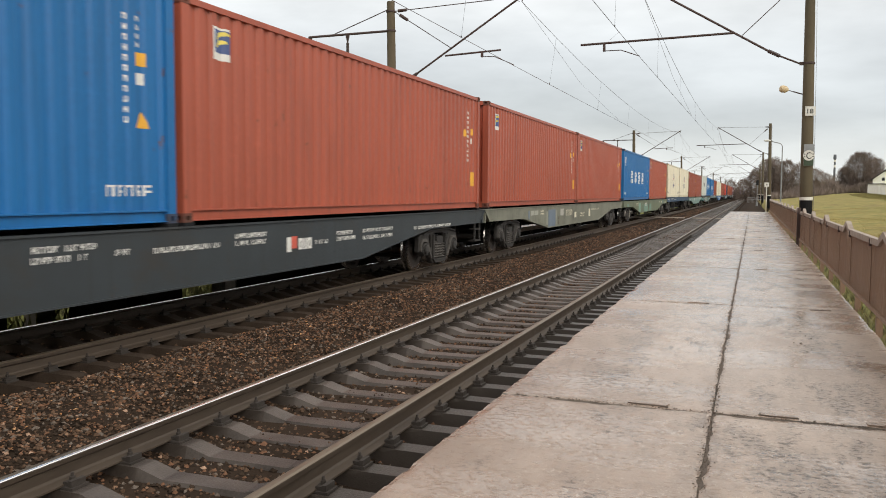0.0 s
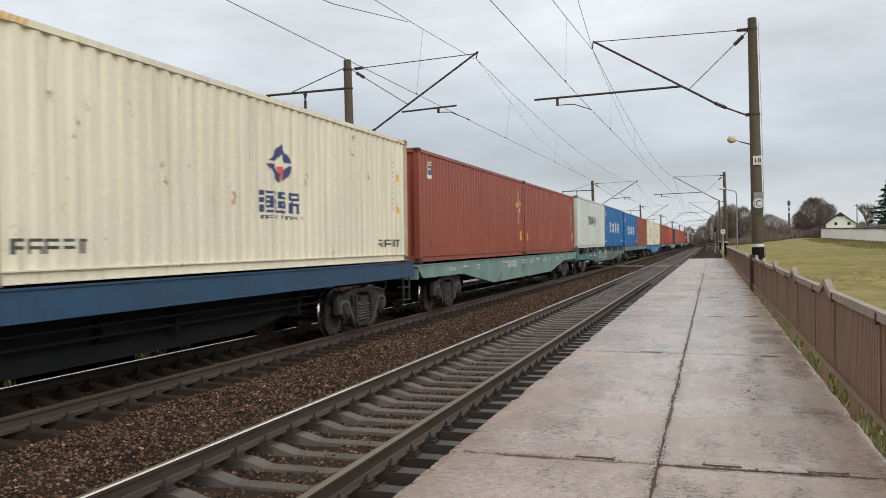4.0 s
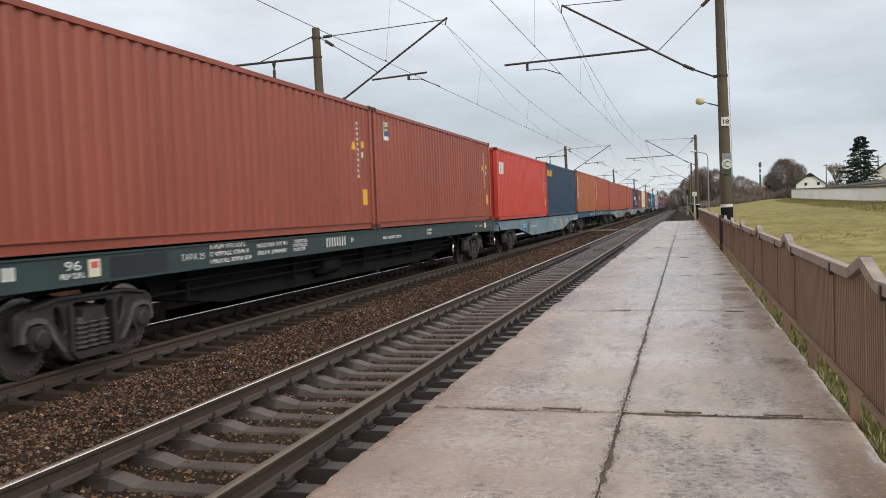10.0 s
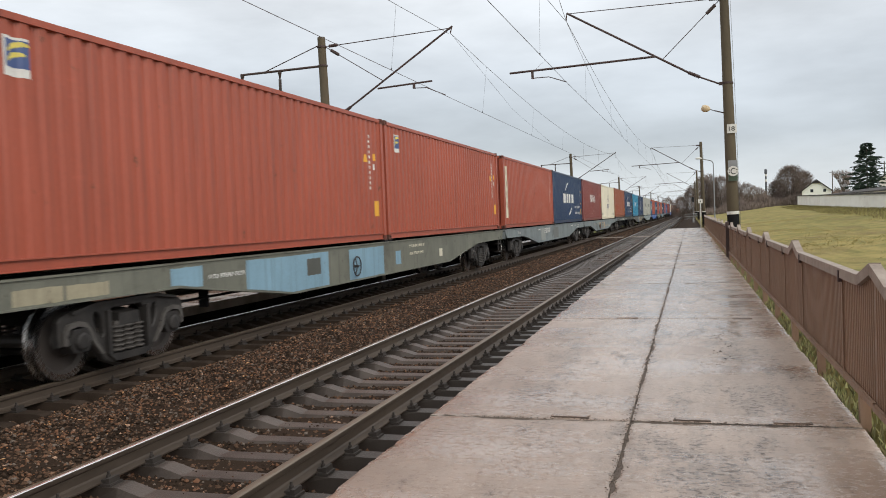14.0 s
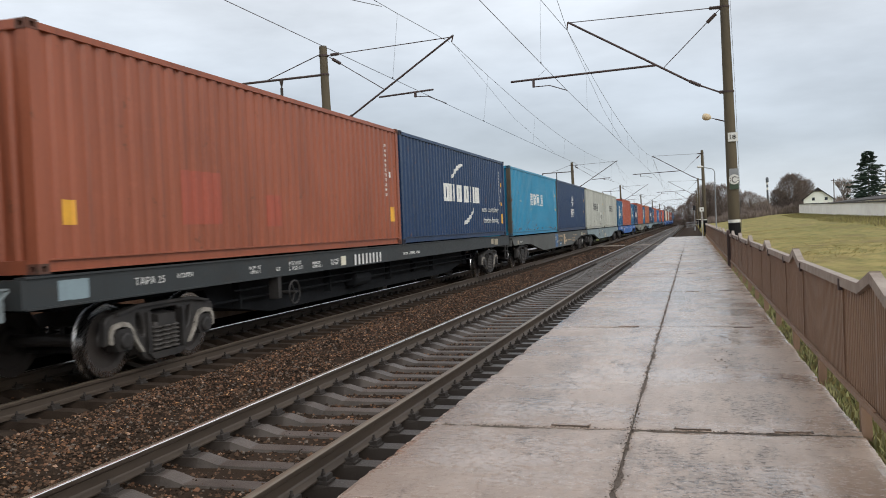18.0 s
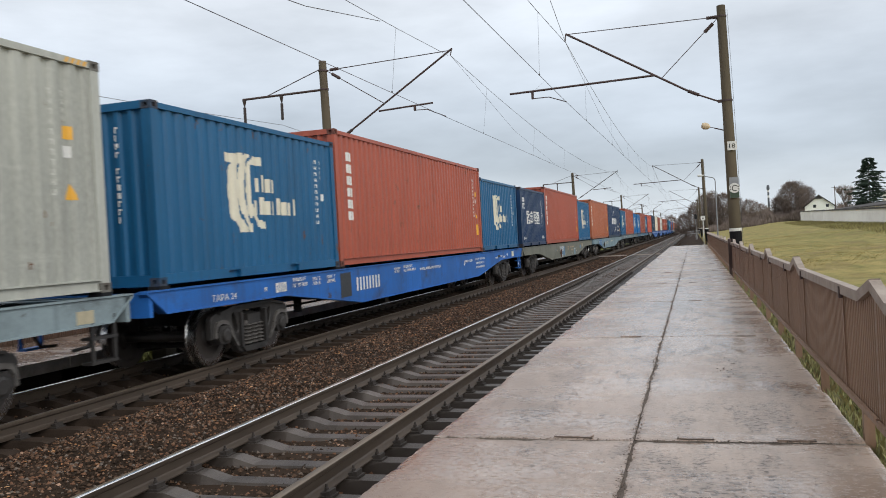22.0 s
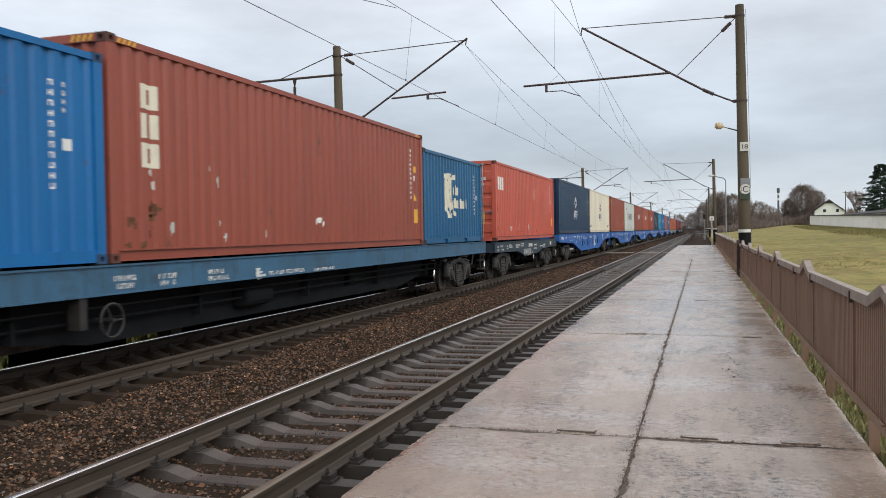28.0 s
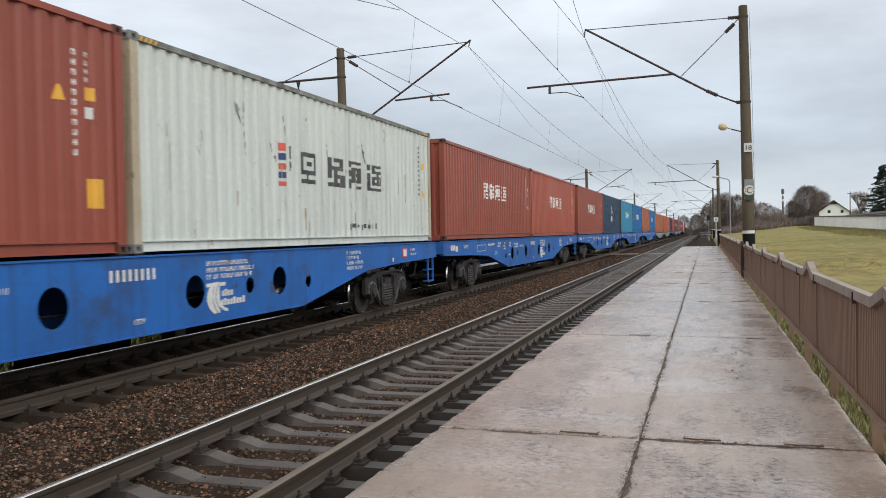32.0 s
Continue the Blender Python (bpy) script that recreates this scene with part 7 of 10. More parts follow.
# wear that only one container has: (wagon, place on it)
WEAR = {
    (5, 0): [
        ("tan_patch", [(4.70, 5.20, 0.20, 0.45)], M_CREAMMARK, "small tan repair patch"),
        ("rust_spot", flecks(17, 12, 0.4, 11.6, 0.22, 0.40, (0.015, 0.04), (0.02, 0.06)), M_RUSTRUN, ""),
    ],
    (16, 0): [
        ("paper_scrap", ragged(1, 9.49, 9.72, 0.99, 1.26, 4, 0.03), M_PAPER, "torn white paper scrap"),
        ("paper_scrap", ragged(2, 9.97, 10.19, 1.04, 1.29, 4, 0.03), M_PAPER, ""),
        ("paper_scrap", ragged(3, 9.38, 9.60, 0.57, 0.79, 4, 0.03), M_PAPER, ""),
        ("pale_patch", ragged(4, 7.9, 8.9, 1.10, 2.0, 12, 0.2), M_GHOST, "rubbed pale patch"),
        ("scrape", flecks(5, 9, 5.0, 7.6, 0.55, 1.25, (0.015, 0.04), (0.02, 0.12)), M_BLACKMARK, ""),
        ("scuff", flecks(6, 16, 9.6, 10.4, 0.25, 1.1, (0.012, 0.03), (0.05, 0.25)), M_BLACKMARK, ""),
        ("rust_spot", flecks(7, 14, 0.4, 11.6, 0.22, 0.34, (0.02, 0.05), (0.02, 0.05)), M_DEEPRUST, ""),
    ],
    (16, 1): [
        ("pale_patch", ragged(8, 3.25, 4.36, 0.95, 1.90, 6, 0.03), M_GHOST, "rubbed pale patch"),
        ("rust_spot", flecks(9, 8, 0.4, 11.6, 0.22, 0.5, (0.02, 0.05), (0.02, 0.06)), M_DEEPRUST, ""),
    ],
    (15, 0): [
        ("rust_spot", flecks(11, 30, 1.6, 6.2, 0.24, 0.85, (0.012, 0.04), (0.015, 0.06)), M_DEEPRUST, "rust spots low on the side"),
        ("rust_spot", flecks(12, 12, 0.2, 0.6, 0.3, 2.65, (0.012, 0.03), (0.03, 0.20)), M_DEEPRUST, ""),
        ("rust_spot", flecks(13, 30, 0.3, 11.8, 0.20, 0.32, (0.02, 0.10), (0.02, 0.07)), M_DEEPRUST, ""),
        ("rust_spot", flecks(14, 9, 9.0, 11.8, 0.3, 2.6, (0.012, 0.03), (0.02, 0.10)), M_DEEPRUST, ""),
        ("scuff", flecks(15, 10, 1.2, 5.0, 0.5, 1.6, (0.02, 0.06), (0.01, 0.03)), M_GHOST, ""),
    ],
    (15, 1): [
        ("scuff", flecks(21, 14, 0.6, 5.0, 0.3, 1.3, (0.015, 0.04), (0.02, 0.12)), M_BLACKMARK, ""),
        ("scuff", flecks(22, 7, 4.0, 9.0, 0.3, 2.2, (0.02, 0.05), (0.01, 0.03)), M_GHOST, ""),
        ("rust_spot", flecks(23, 14, 0.3, 11.8, 0.20, 0.34, (0.02, 0.08), (0.02, 0.06)), M_DEEPRUST, ""),
    ],
    (13, 0): [
        ("scuff", flecks(31, 10, 5.4, 8.6, 0.45, 1.0, (0.015, 0.05), (0.01, 0.05)), M_GHOST, "pale scuffs"),
        ("scuff", flecks(32, 3, 1.0, 4.0, 0.4, 1.2, (0.02, 0.04), (0.01, 0.03)), M_GHOST, ""),
    ],
    (10, 0): [
        ("scuff", flecks(41, 2, 2.40, 2.52, 0.52, 0.58, (0.03, 0.05), (0.03, 0.06)), M_PAPER, "small pale scuffs"),
        ("scuff", flecks(42, 2, 6.08, 6.18, 0.52, 0.60, (0.03, 0.05), (0.03, 0.06)), M_PAPER, ""),
    ],
    (21, 1): [
        ("scuff", flecks(51, 4, 5.7, 6.2, 0.52, 0.66, (0.04, 0.08), (0.04, 0.08)), M_PAPER, "pale scuffs"),
        ("scuff", flecks(52, 8, 0.4, 4.0, 0.3, 2.0, (0.015, 0.03), (0.03, 0.15)), M_GHOST, ""),
        ("rust_spot", flecks(53, 12, 0.3, 1.2, 0.2, 0.8, (0.02, 0.05), (0.03, 0.12)), M_DEEPRUST, ""),
    ],
    (3, 0): [
        ("rust_spot", flecks(61, 10, 0.19, 0.32, 0.3, 2.6, (0.02, 0.05), (0.04, 0.18)), M_DEEPRUST, "rust spots along the corner"),
        ("scuff", flecks(62, 6, 3.0, 5.2, 1.2, 1.5, (0.02, 0.06), (0.01, 0.02)), M_BLACKMARK, ""),
    ],
    (7, 0): [
        ("rust_spot", flecks(71, 12, 0.5, 3.0, 0.2, 0.4, (0.03, 0.08), (0.02, 0.06)), M_OLDPOST, "tan stains along the foot"),
    ],
    (22, 0): [
        ("pale_patch", ragged(91, 7.05, 7.70, 1.70, 2.20, 6, 0.03), M_RUBRED, "rubbed paler patch"),
        ("scuff", flecks(92, 5, 2.50, 2.72, 0.36, 0.60, (0.02, 0.05), (0.03, 0.10)), M_PAPER, "pale scuffs"),
        ("scuff", flecks(93, 4, 3.90, 4.15, 0.42, 0.62, (0.02, 0.05), (0.03, 0.08)), M_GHOST, ""),
        ("scuff", flecks(94, 6, 5.98, 6.25, 0.25, 0.85, (0.012, 0.03), (0.05, 0.20)), M_GHOST, ""),
        ("rust_spot", flecks(95, 14, 0.2, 0.45, 0.2, 2.5, (0.012, 0.03), (0.04, 0.16)), M_DEEPRUST, ""),
        ("rust_spot", flecks(96, 10, 0.3, 11.8, 0.20, 0.34, (0.02, 0.05), (0.02, 0.05)), M_DEEPRUST, ""),
    ],
    (23, 0): [
        ("scuff", flecks(81, 9, 1.0, 11.0, 0.3, 2.2, (0.012, 0.03), (0.02, 0.10)), M_BLACKMARK, ""),
        ("rust_spot", flecks(82, 10, 0.3, 11.8, 0.20, 0.3, (0.02, 0.06), (0.02, 0.05)), M_DEEPRUST, ""),
    ],
}


def container(u, zb, feet, paint, style, door_near=False, wear=()):
    length = 12.192 if feet == 40 else 6.058
    height = 2.896 if feet == 40 else 2.591
    looks = {"red": "rust-red", "brick": "brick-red", "maroon": "dark maroon", "orange": "faded orange", "terracotta": "dull terracotta", "scarlet": "bright red", "coral": "faded coral-red", "blue": "bright blue", "teal_blue": "teal-blue", "sky": "light blue", "navy": "navy blue", "slate": "dark slate-blue", "cream": "cream", "white": "off-white", "grey": "weathered pale grey"}
    marks = {"plain": "without large marks", "plain_sticker": "with a yellow sticker", "badge": "with a small square badge", "glyph_white": "with large white marks", "glyph_white_near": "with white marks", "glyph_dark": "with stencilled black marks", "glyph_20": "with white marks", "jz_colour": "with a coloured diamond emblem", "jz_white": "with a white diamond emblem", "zhong": "with dark marks and rust runs", "triton": "with a column of white marks", "tex": "with a column of cream marks", "bar": "with a tall white band", "cai": "with a white mark", "seaco": "with an amber mark", "cma": "with white marks and arcs", "crescent": "with a cream crescent emblem"}
    size = "40-foot" if feet == 40 else "20-foot"
    box = tagged(empty("shipping_container", pose(FAR, u, zb)), f"{looks[paint]} corrugated steel {size} container {marks[style]}", "container", "containers on the train")
    P = PAINT[paint]
    side = cached(("side", feet), lambda: side_mesh(length, height))
    flip = Matrix.Translation((0, length, 0)) @ pose(0, 0, 0, 0, 0, 180)
    mirror = [Matrix.Identity(4), flip]
    for m in mirror:
        ob_of("side_wall", side, P, box, "", m)
        ob_of("top_rail", cached(("top", feet), lambda: simple_box("top_rail", HALF - 0.065, HALF - 0.008, 0.17, length - 0.17, height - 0.10, height - 0.02)), CAST[paint] if style == "zhong" else P, box, "", m)
        ob_of("bottom_rail", cached(("bottom", feet), lambda: bottom_rail_mesh(length, feet == 20)), P, box, "", m)
    ob_of("roof", cached(("roof", feet), lambda: roof_mesh(length, height)), P, box)
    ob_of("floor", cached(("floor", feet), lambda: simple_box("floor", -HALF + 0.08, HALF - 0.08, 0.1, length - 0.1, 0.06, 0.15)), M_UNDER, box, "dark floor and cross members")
    post, cast = cached(("post", feet), lambda: post_mesh(height)), cached("cast", casting_mesh)
    swap = Matrix.Diagonal((-1, 1, 1, 1))
    for m in (Matrix.Identity(4), swap, flip, flip @ swap):
        ob_of("corner_post", post, M_DULLPOST if paint == "sky" else M_OLDPOST if paint == "cream" or style == "zhong" else P, box, "", m)
        for z in (0, height - 0.118):
            ob_of("corner_casting", cast, CAST[paint], box, "", m @ Matrix.Translation((0, 0, z)))
    near, far = (flip, Matrix.Identity(4)) if door_near else (Matrix.Identity(4), flip)
    ob_of("end_wall", cached(("front", feet), lambda: front_mesh(height)), P, box, "", near)
    dm, rm = cached(("door", feet), lambda: door_mesh(height)), cached(("rod", feet), lambda: lock_rod_mesh(height))
    for sx in (1, -1):
        d = ob_of("door", dm, P, box, "corrugated steel door leaf", far @ (Matrix.Identity(4) if sx == 1 else swap))
        if door_near:
            for x in (0.26, 0.74):
                ob_of("lock_rod", rm, M_GALV, d, "galvanised locking rod", Matrix.Translation((x, 0, 0)))
    ob_of("door_frame", cached(("dframe", feet), lambda: simple_box("door_frame", -HALF + 0.16, HALF - 0.16, 0.0, 0.10, height - 0.13, height)), P, box, "", far)
    ob_of("door_sill", cached(("dsill", feet), lambda: simple_box("door_sill", -HALF + 0.16, HALF - 0.16, 0.0, 0.10, 0.0, 0.14)), P, box, "", far)
    if not door_near:
        ob_of("code_marking", cached(("endcode", feet), lambda: end_code_mesh(height)), M_WHITE, box, "columns of small code marks")
    # striped warning bands at the upper corners
    hz = cached(("hazard", feet), lambda: painted_hazard(length, height))
    if style in ("tex", "zhong", "glyph_white", "jz_colour", "glyph_dark"):
        ob_of("hazard_stripe", hz, M_YELLOW, box, "yellow and black height stripes")
    for name, rects, mat, label in cached(("marks", style, feet), lambda: marks_for(style, length, height)):
        ob_of(name, cached(("paint", style, feet, name, len(rects), rects[0]), lambda: painted(rects, length, name)), mat, box, label)
    for name, rects, mat, label in wear:
        ob_of(name, painted(rects, length, name), mat, box, label)
    if style == "cma":
        words("eco container", 0.30, (HALF - 0.018, 8.50, 0.88), "side", M_WHITE, box, 2.55)
        words("bamboo flooring", 0.28, (HALF - 0.018, 8.70, 0.50), "side", M_WHITE, box, 2.28)
    if door_near:
        leaf = ob_of("caution_sticker", simple_box("caution_sticker", 0.42, 0.80, -0.010, 0.0, 0.62, 1.06), M_YELLOW, box, "yellow caution height sticker")
        for txt, z, w in (("CAUTION", 0.95, 0.30), ("9'6", 0.82, 0.16), ("HIGH", 0.67, 0.22)):
            words(txt, 0.11, (0.61 - w / 2, -0.013, z), "front", M_BLACK, leaf, w)
        words("45G1", 0.15, (0.42, -0.004, 1.98), "front", M_WHITE, box, 0.36)
        s = Shape()
        for k in range(4):
            s.box(0.05 + 0.075 * k, 0.105 + 0.075 * k, -0.004, 0.0, 2.19, 2.31)
        for k in range(6):
            s.box(0.42 + 0.075 * k, 0.475 + 0.075 * k, -0.004, 0.0, 2.19, 2.31)
        for k in range(9):
            s.box(0.42, 0.42 + 0.28 * (0.7 + 0.3 * (k % 3) / 2), -0.004, 0.0, 1.80 - 0.08 * k, 1.835 - 0.08 * k)
        ob_of("code_marking", s.mesh("code_marking"), M_WHITE, box)
    return box


def end_code_mesh(height):
    """A column of small code marks on one rib of the end wall."""
    s, r = Shape(), random.Random(11)
    for k in range(12):
        z = height - 0.42 - 0.115 * k
        if k == 4:
            continue
        s.box(0.594, 0.612, 0.024, 0.029, z, z + 0.085)
        if r.random() < 0.8:
            s.box(0.612, 0.648, 0.024, 0.029, z + r.choice((0.0, 0.03, 0.06)), z + 0.085)
    return s.mesh("code_marking")


def painted_hazard(length, height):
    s = Shape()
    for base in (0.20, length - 0.60):
        for k in range(4):
            y = base + 0.10 * k
            s.face([(HALF - 0.004, y, height - 0.095), (HALF - 0.004, y + 0.05, height - 0.095), (HALF - 0.004, y + 0.09, height - 0.03), (HALF - 0.004, y + 0.04, height - 0.03)])
    for k in range(4):
        x = HALF - 0.55 + 0.09 * k
        s.face([(x, -0.002, height - 0.10), (x + 0.045, -0.002, height - 0.10), (x + 0.085, -0.002, height - 0.02), (x + 0.04, -0.002, height - 0.02)])
    return s.mesh("hazard_stripe")


# ---------------------------------------------------------------- wagons
WR = 0.4785  # wheel radius
WHEELS = []


def wheelset_mesh():
    s = Shape()
    for sx in (-1, 1):
        x = sx * 0.79
        rings = [(-0.075, 0.10), (-0.070, 0.16), (-0.03, 0.19), (-0.012, 0.36), (-0.065, 0.405), (-0.065, WR), (0.045, WR), (0.062, WR + 0.012), (0.066, WR + 0.028), (0.078, WR + 0.022), (0.080, 0.41), (0.03, 0.37), (0.02, 0.20), (0.075, 0.15), (0.08, 0.09)]
        rings = [(-a * sx, r) for a, r in rings]
        s.lathe(rings, (x, 0, 0), "x", 28, [0, 0, 0, 0, 1, 1, 1, 1, 1, 0, 0, 0, 0, 0])
    s.rod((-1.08, 0, 0), (1.08, 0, 0), 0.085, 0.085, 10)
    for sx in (-1, 1):
        for a in range(3):
            s.rod((sx * 1.02, 0.05 * math.cos(a * 2.1), 0.05 * math.sin(a * 2.1)), (sx * 1.175, 0.05 * math.cos(a * 2.1), 0.05 * math.sin(a * 2.1)), 0.018, 0.018, 6)
    return s.mesh("wheelset", 2)


JAW = [(1.14, 0.44), (1.14, 0.57), (1.09, 0.645), (0.95, 0.665), (0.84, 0.64), (0.77, 0.56), (0.70, 0.43), (0.56, 0.27)]


def side_frame_mesh():
    """A cast frame: top chord, jaws over the axle boxes, a spring window and two oval openings."""
    half = [(0.0, 0.92), (0.60, 0.92), (1.02, 0.85), (1.20, 0.80), (1.245, 0.74), (1.245, 0.44)] + JAW + [(0.47, 0.17), (0.36, 0.12), (0.0, 0.12)]
    ring = half + [(-y, z) for y, z in half[-2:0:-1]]
    bm = bmesh.new()
    loops = [ring, [(-0.39, 0.22), (0.39, 0.22), (0.36, 0.76), (0.28, 0.82), (-0.28, 0.82), (-0.36, 0.76)]]
    for sy in (-1, 1):
        loops.append([(sy * (0.545 + 0.05 * math.sin(a)) + 0.070 * math.cos(a), 0.64 + 0.165 * math.sin(a)) for a in [2 * math.pi * k / 14 for k in range(14)]])
    edges = []
    for lp in loops:
        vs = [bm.verts.new((0.985, y, z)) for y, z in lp]
        edges += [bm.edges.new((vs[i], vs[(i + 1) % len(vs)])) for i in range(len(vs))]
    bmesh.ops.triangle_fill(bm, edges=edges, use_beauty=True, use_dissolve=False)
    ext = bmesh.ops.extrude_face_region(bm, geom=list(bm.faces))
    for v in [g for g in ext["geom"] if isinstance(g, bmesh.types.BMVert)]:
        v.co.x += 0.10
    bmesh.ops.recalc_face_normals(bm, faces=bm.faces)
    sharp = [e for e in bm.edges if len(e.link_faces) == 2 and e.calc_face_angle() > 0.9 and min(v.co.x for v in e.verts) > 1.05]
    bmesh.ops.bevel(bm, geom=sharp, offset=0.016, segments=1, affect="EDGES", clamp_overlap=True)
    s = Shape()
    # ribs: the chord's upper lip, the spring seat and the guide columns
    s.prism([(-1.05, 0.85), (-0.62, 0.925), (0.62, 0.925), (1.05, 0.85), (1.05, 0.815), (0.60, 0.885), (-0.60, 0.885), (-1.05, 0.815)], "x", 1.07, 1.135)
    s.prism([(-0.42, 0.23), (0.42, 0.23), (0.30, 0.135), (-0.30, 0.135)], "x", 0.95, 1.125)
    for sy in (-1, 1):
        s.box(1.07, 1.13, min(sy * 0.36, sy * 0.43), max(sy * 0.36, sy * 0.43), 0.24, 0.80)
    me = s.mesh("ribs")
    bm.from_mesh(me)
    bmesh.ops.recalc_face_normals(bm, faces=bm.faces)
    out = bpy.data.meshes.new("side_frame")
    bm.to_mesh(out)
    bm.free()
    out.materials.append(None)
    return out


def jaw_mesh(sy):
    """The raised lip that runs round one jaw."""
    s = Shape()
    mid = [(sy * y, z) for y, z in JAW]
    outer = []
    for k, (y, z) in enumerate(JAW):
        cy, cz = 0.95, 0.40
        d = math.hypot(y - cy, z - cz)
        outer.append((sy * (y + (y - cy) / d * 0.055), z + (z - cz) / d * 0.055 + 0.01))
    for k in range(len(mid)):
        s.v += [(x, y, z) for x in (1.05, 1.125) for y, z in (mid[k], outer[k])]
    for k in range(len(mid) - 1):
        p, q = 4 * k, 4 * k + 4
        s.f += [(p, q, q + 1, p + 1), (p + 2, p + 3, q + 3, q + 2), (p, p + 2, q + 2, q), (p + 1, q + 1, q + 3, p + 3)]
    e = 4 * (len(mid) - 1)
    s.f += [(0, 1, 3, 2), (e, e + 2, e + 3, e + 1)]
    s.m = [0] * len(s.f)
    return s.mesh("jaw_lip")


def axle_box_mesh():
    s = Shape()
    s.prism([(-0.17, -0.06), (-0.12, -0.13), (0.12, -0.13), (0.17, -0.06), (0.17, 0.08), (0.12, 0.155), (-0.12, 0.155), (-0.17, 0.08)], "x", 0.93, 1.13)
    s.lathe([(1.12, 0.112), (1.165, 0.108), (1.18, 0.08)], (0, 0, 0), "x", 14)
    s.box(0.94, 1.12, -0.24, 0.24, -0.02, 0.06)
    return s.mesh("axle_box")


def spring_mesh():
    """A coil spring round its inner tube: one turned profile."""
    s = Shape()
    rings = [(0.245, 0.05)]
    for k in range(6):
        z = 0.265 + k * 0.060
        rings += [(z - 0.020, 0.060), (z - 0.012, 0.092), (z, 0.099), (z + 0.012, 0.092), (z + 0.020, 0.060)]
    s.lathe(rings + [(0.64, 0.05)], (1.06, 0, 0), "z", 12)
    return s.mesh("spring", smooth=False)


def bolster_mesh():
    s = Shape()
    s.prism([(-1.12, 0.58), (1.12, 0.58), (1.12, 0.74), (0.4, 0.86), (-0.4, 0.86), (-1.12, 0.74)], "y", -0.20, 0.20)
    s.lathe([(0.86, 0.20), (0.95, 0.20)], (0, 0, 0), "z", 14)
    for sy in (-1, 1):
        s.rod((-0.75, sy * 0.62, 0.30), (0.75, sy * 0.62, 0.30), 0.05, 0.05, 6)
        s.box(-0.86, -0.72, min(sy * 0.46, sy * 0.58), max(sy * 0.46, sy * 0.58), 0.28, 0.62)
        s.box(0.72, 0.86, min(sy * 0.46, sy * 0.58), max(sy * 0.46, sy * 0.58), 0.28, 0.62)
    return s.mesh("bogie")


def bogie(parent, y, jaw):
    b = ob_of("bogie", cached("bolster", bolster_mesh), M_BOGIE, parent, "two-axle cast steel bogie", pose(0, y, 0))
    turn = pose(0, 0, 0, 0, 0, 180)
    for m in (Matrix.Identity(4), turn):
        ob_of("side_frame", cached("sframe", side_frame_mesh), M_BOGIE, b, "", m)
        for dy in (-0.20, 0.0, 0.20):
            ob_of("spring", cached("spring", spring_mesh), M_SPRING, b, "", m @ Matrix.Translation((0, dy, 0)))
        for sy in (-1, 1):
            ob_of("jaw_lip", cached(("jaw", sy), lambda: jaw_mesh(sy)), jaw, b, "", m)
        for dy in (-0.925, 0.925):
            ob_of("axle_box", cached("abox", axle_box_mesh), M_BOGIE, b, "", m @ Matrix.Translation((0, dy, WR)))
    for dy in (-0.925, 0.925):
        w = ob_of("wheelset", cached("wset", wheelset_mesh), [M_WHEEL, M_TREAD], b, "dark disc wheels with a bright tread", pose(0, dy, WR))
        WHEELS.append((w, dy))
    return b


def sill_outline(kind, L):
    """Side elevation of a wagon's side sill: (along, height)."""
    if kind == "belly":
        return [(-0.36, 1.30), (0.06, 1.00), (3.6, 0.98), (7.1, 0.56), (L - 7.1, 0.56), (L - 3.6, 0.98), (L - 0.06, 1.00), (L + 0.36, 1.30)]
    if kind == "round_holes":
        return [(-0.25, 1.34), (-0.25, 1.02), (3.6, 0.98), (7.2, 0.46), (L - 7.2, 0.46), (L - 3.6, 0.98), (L + 0.25, 1.02), (L + 0.25, 1.34)]
    if kind == "holes":
        return [(-0.25, 1.53), (-0.25, 1.16), (2.6, 1.10), (4.6, 1.02), (7.6, 0.52), (L - 7.6, 0.52), (L - 4.6, 1.02), (L - 2.6, 1.10), (L + 0.25, 1.16), (L + 0.25, 1.53)]
    if kind == "short":
        return [(-0.35, 1.34), (-0.35, 1.02), (3.4, 0.98), (4.6, 0.80), (L - 4.6, 0.80), (L - 3.4, 0.98), (L + 0.35, 1.02), (L + 0.35, 1.34)]
    if kind == "raised":
        return [(-0.25, 1.14), (-0.25, 0.90), (4.0, 0.84), (7.6, 0.60), (L - 7.6, 0.60), (L - 4.0, 0.84), (L + 0.25, 0.90), (L + 0.25, 1.14)]
    return [(-0.25, 1.40), (-0.25, 1.07), (L + 0.25, 1.07), (L + 0.25, 1.40)]


HOLES = {
    "holes": [(7.30, 0.925, 0.11), (8.36, 0.99, 0.24), (9.31, 0.975, 0.115), (10.87, 1.00, 0.24), (13.60, 0.99, 0.24), (15.10, 0.99, 0.13), (16.08, 1.01, 0.24), (17.16, 0.935, 0.115)],
    "round_holes": [(7.81, 0.87, 0.22), (9.79, 0.87, 0.22), (10.79, 0.87, 0.22), (13.83, 0.86, 0.22), (14.86, 0.87, 0.21), (16.85, 0.87, 0.21)],
}


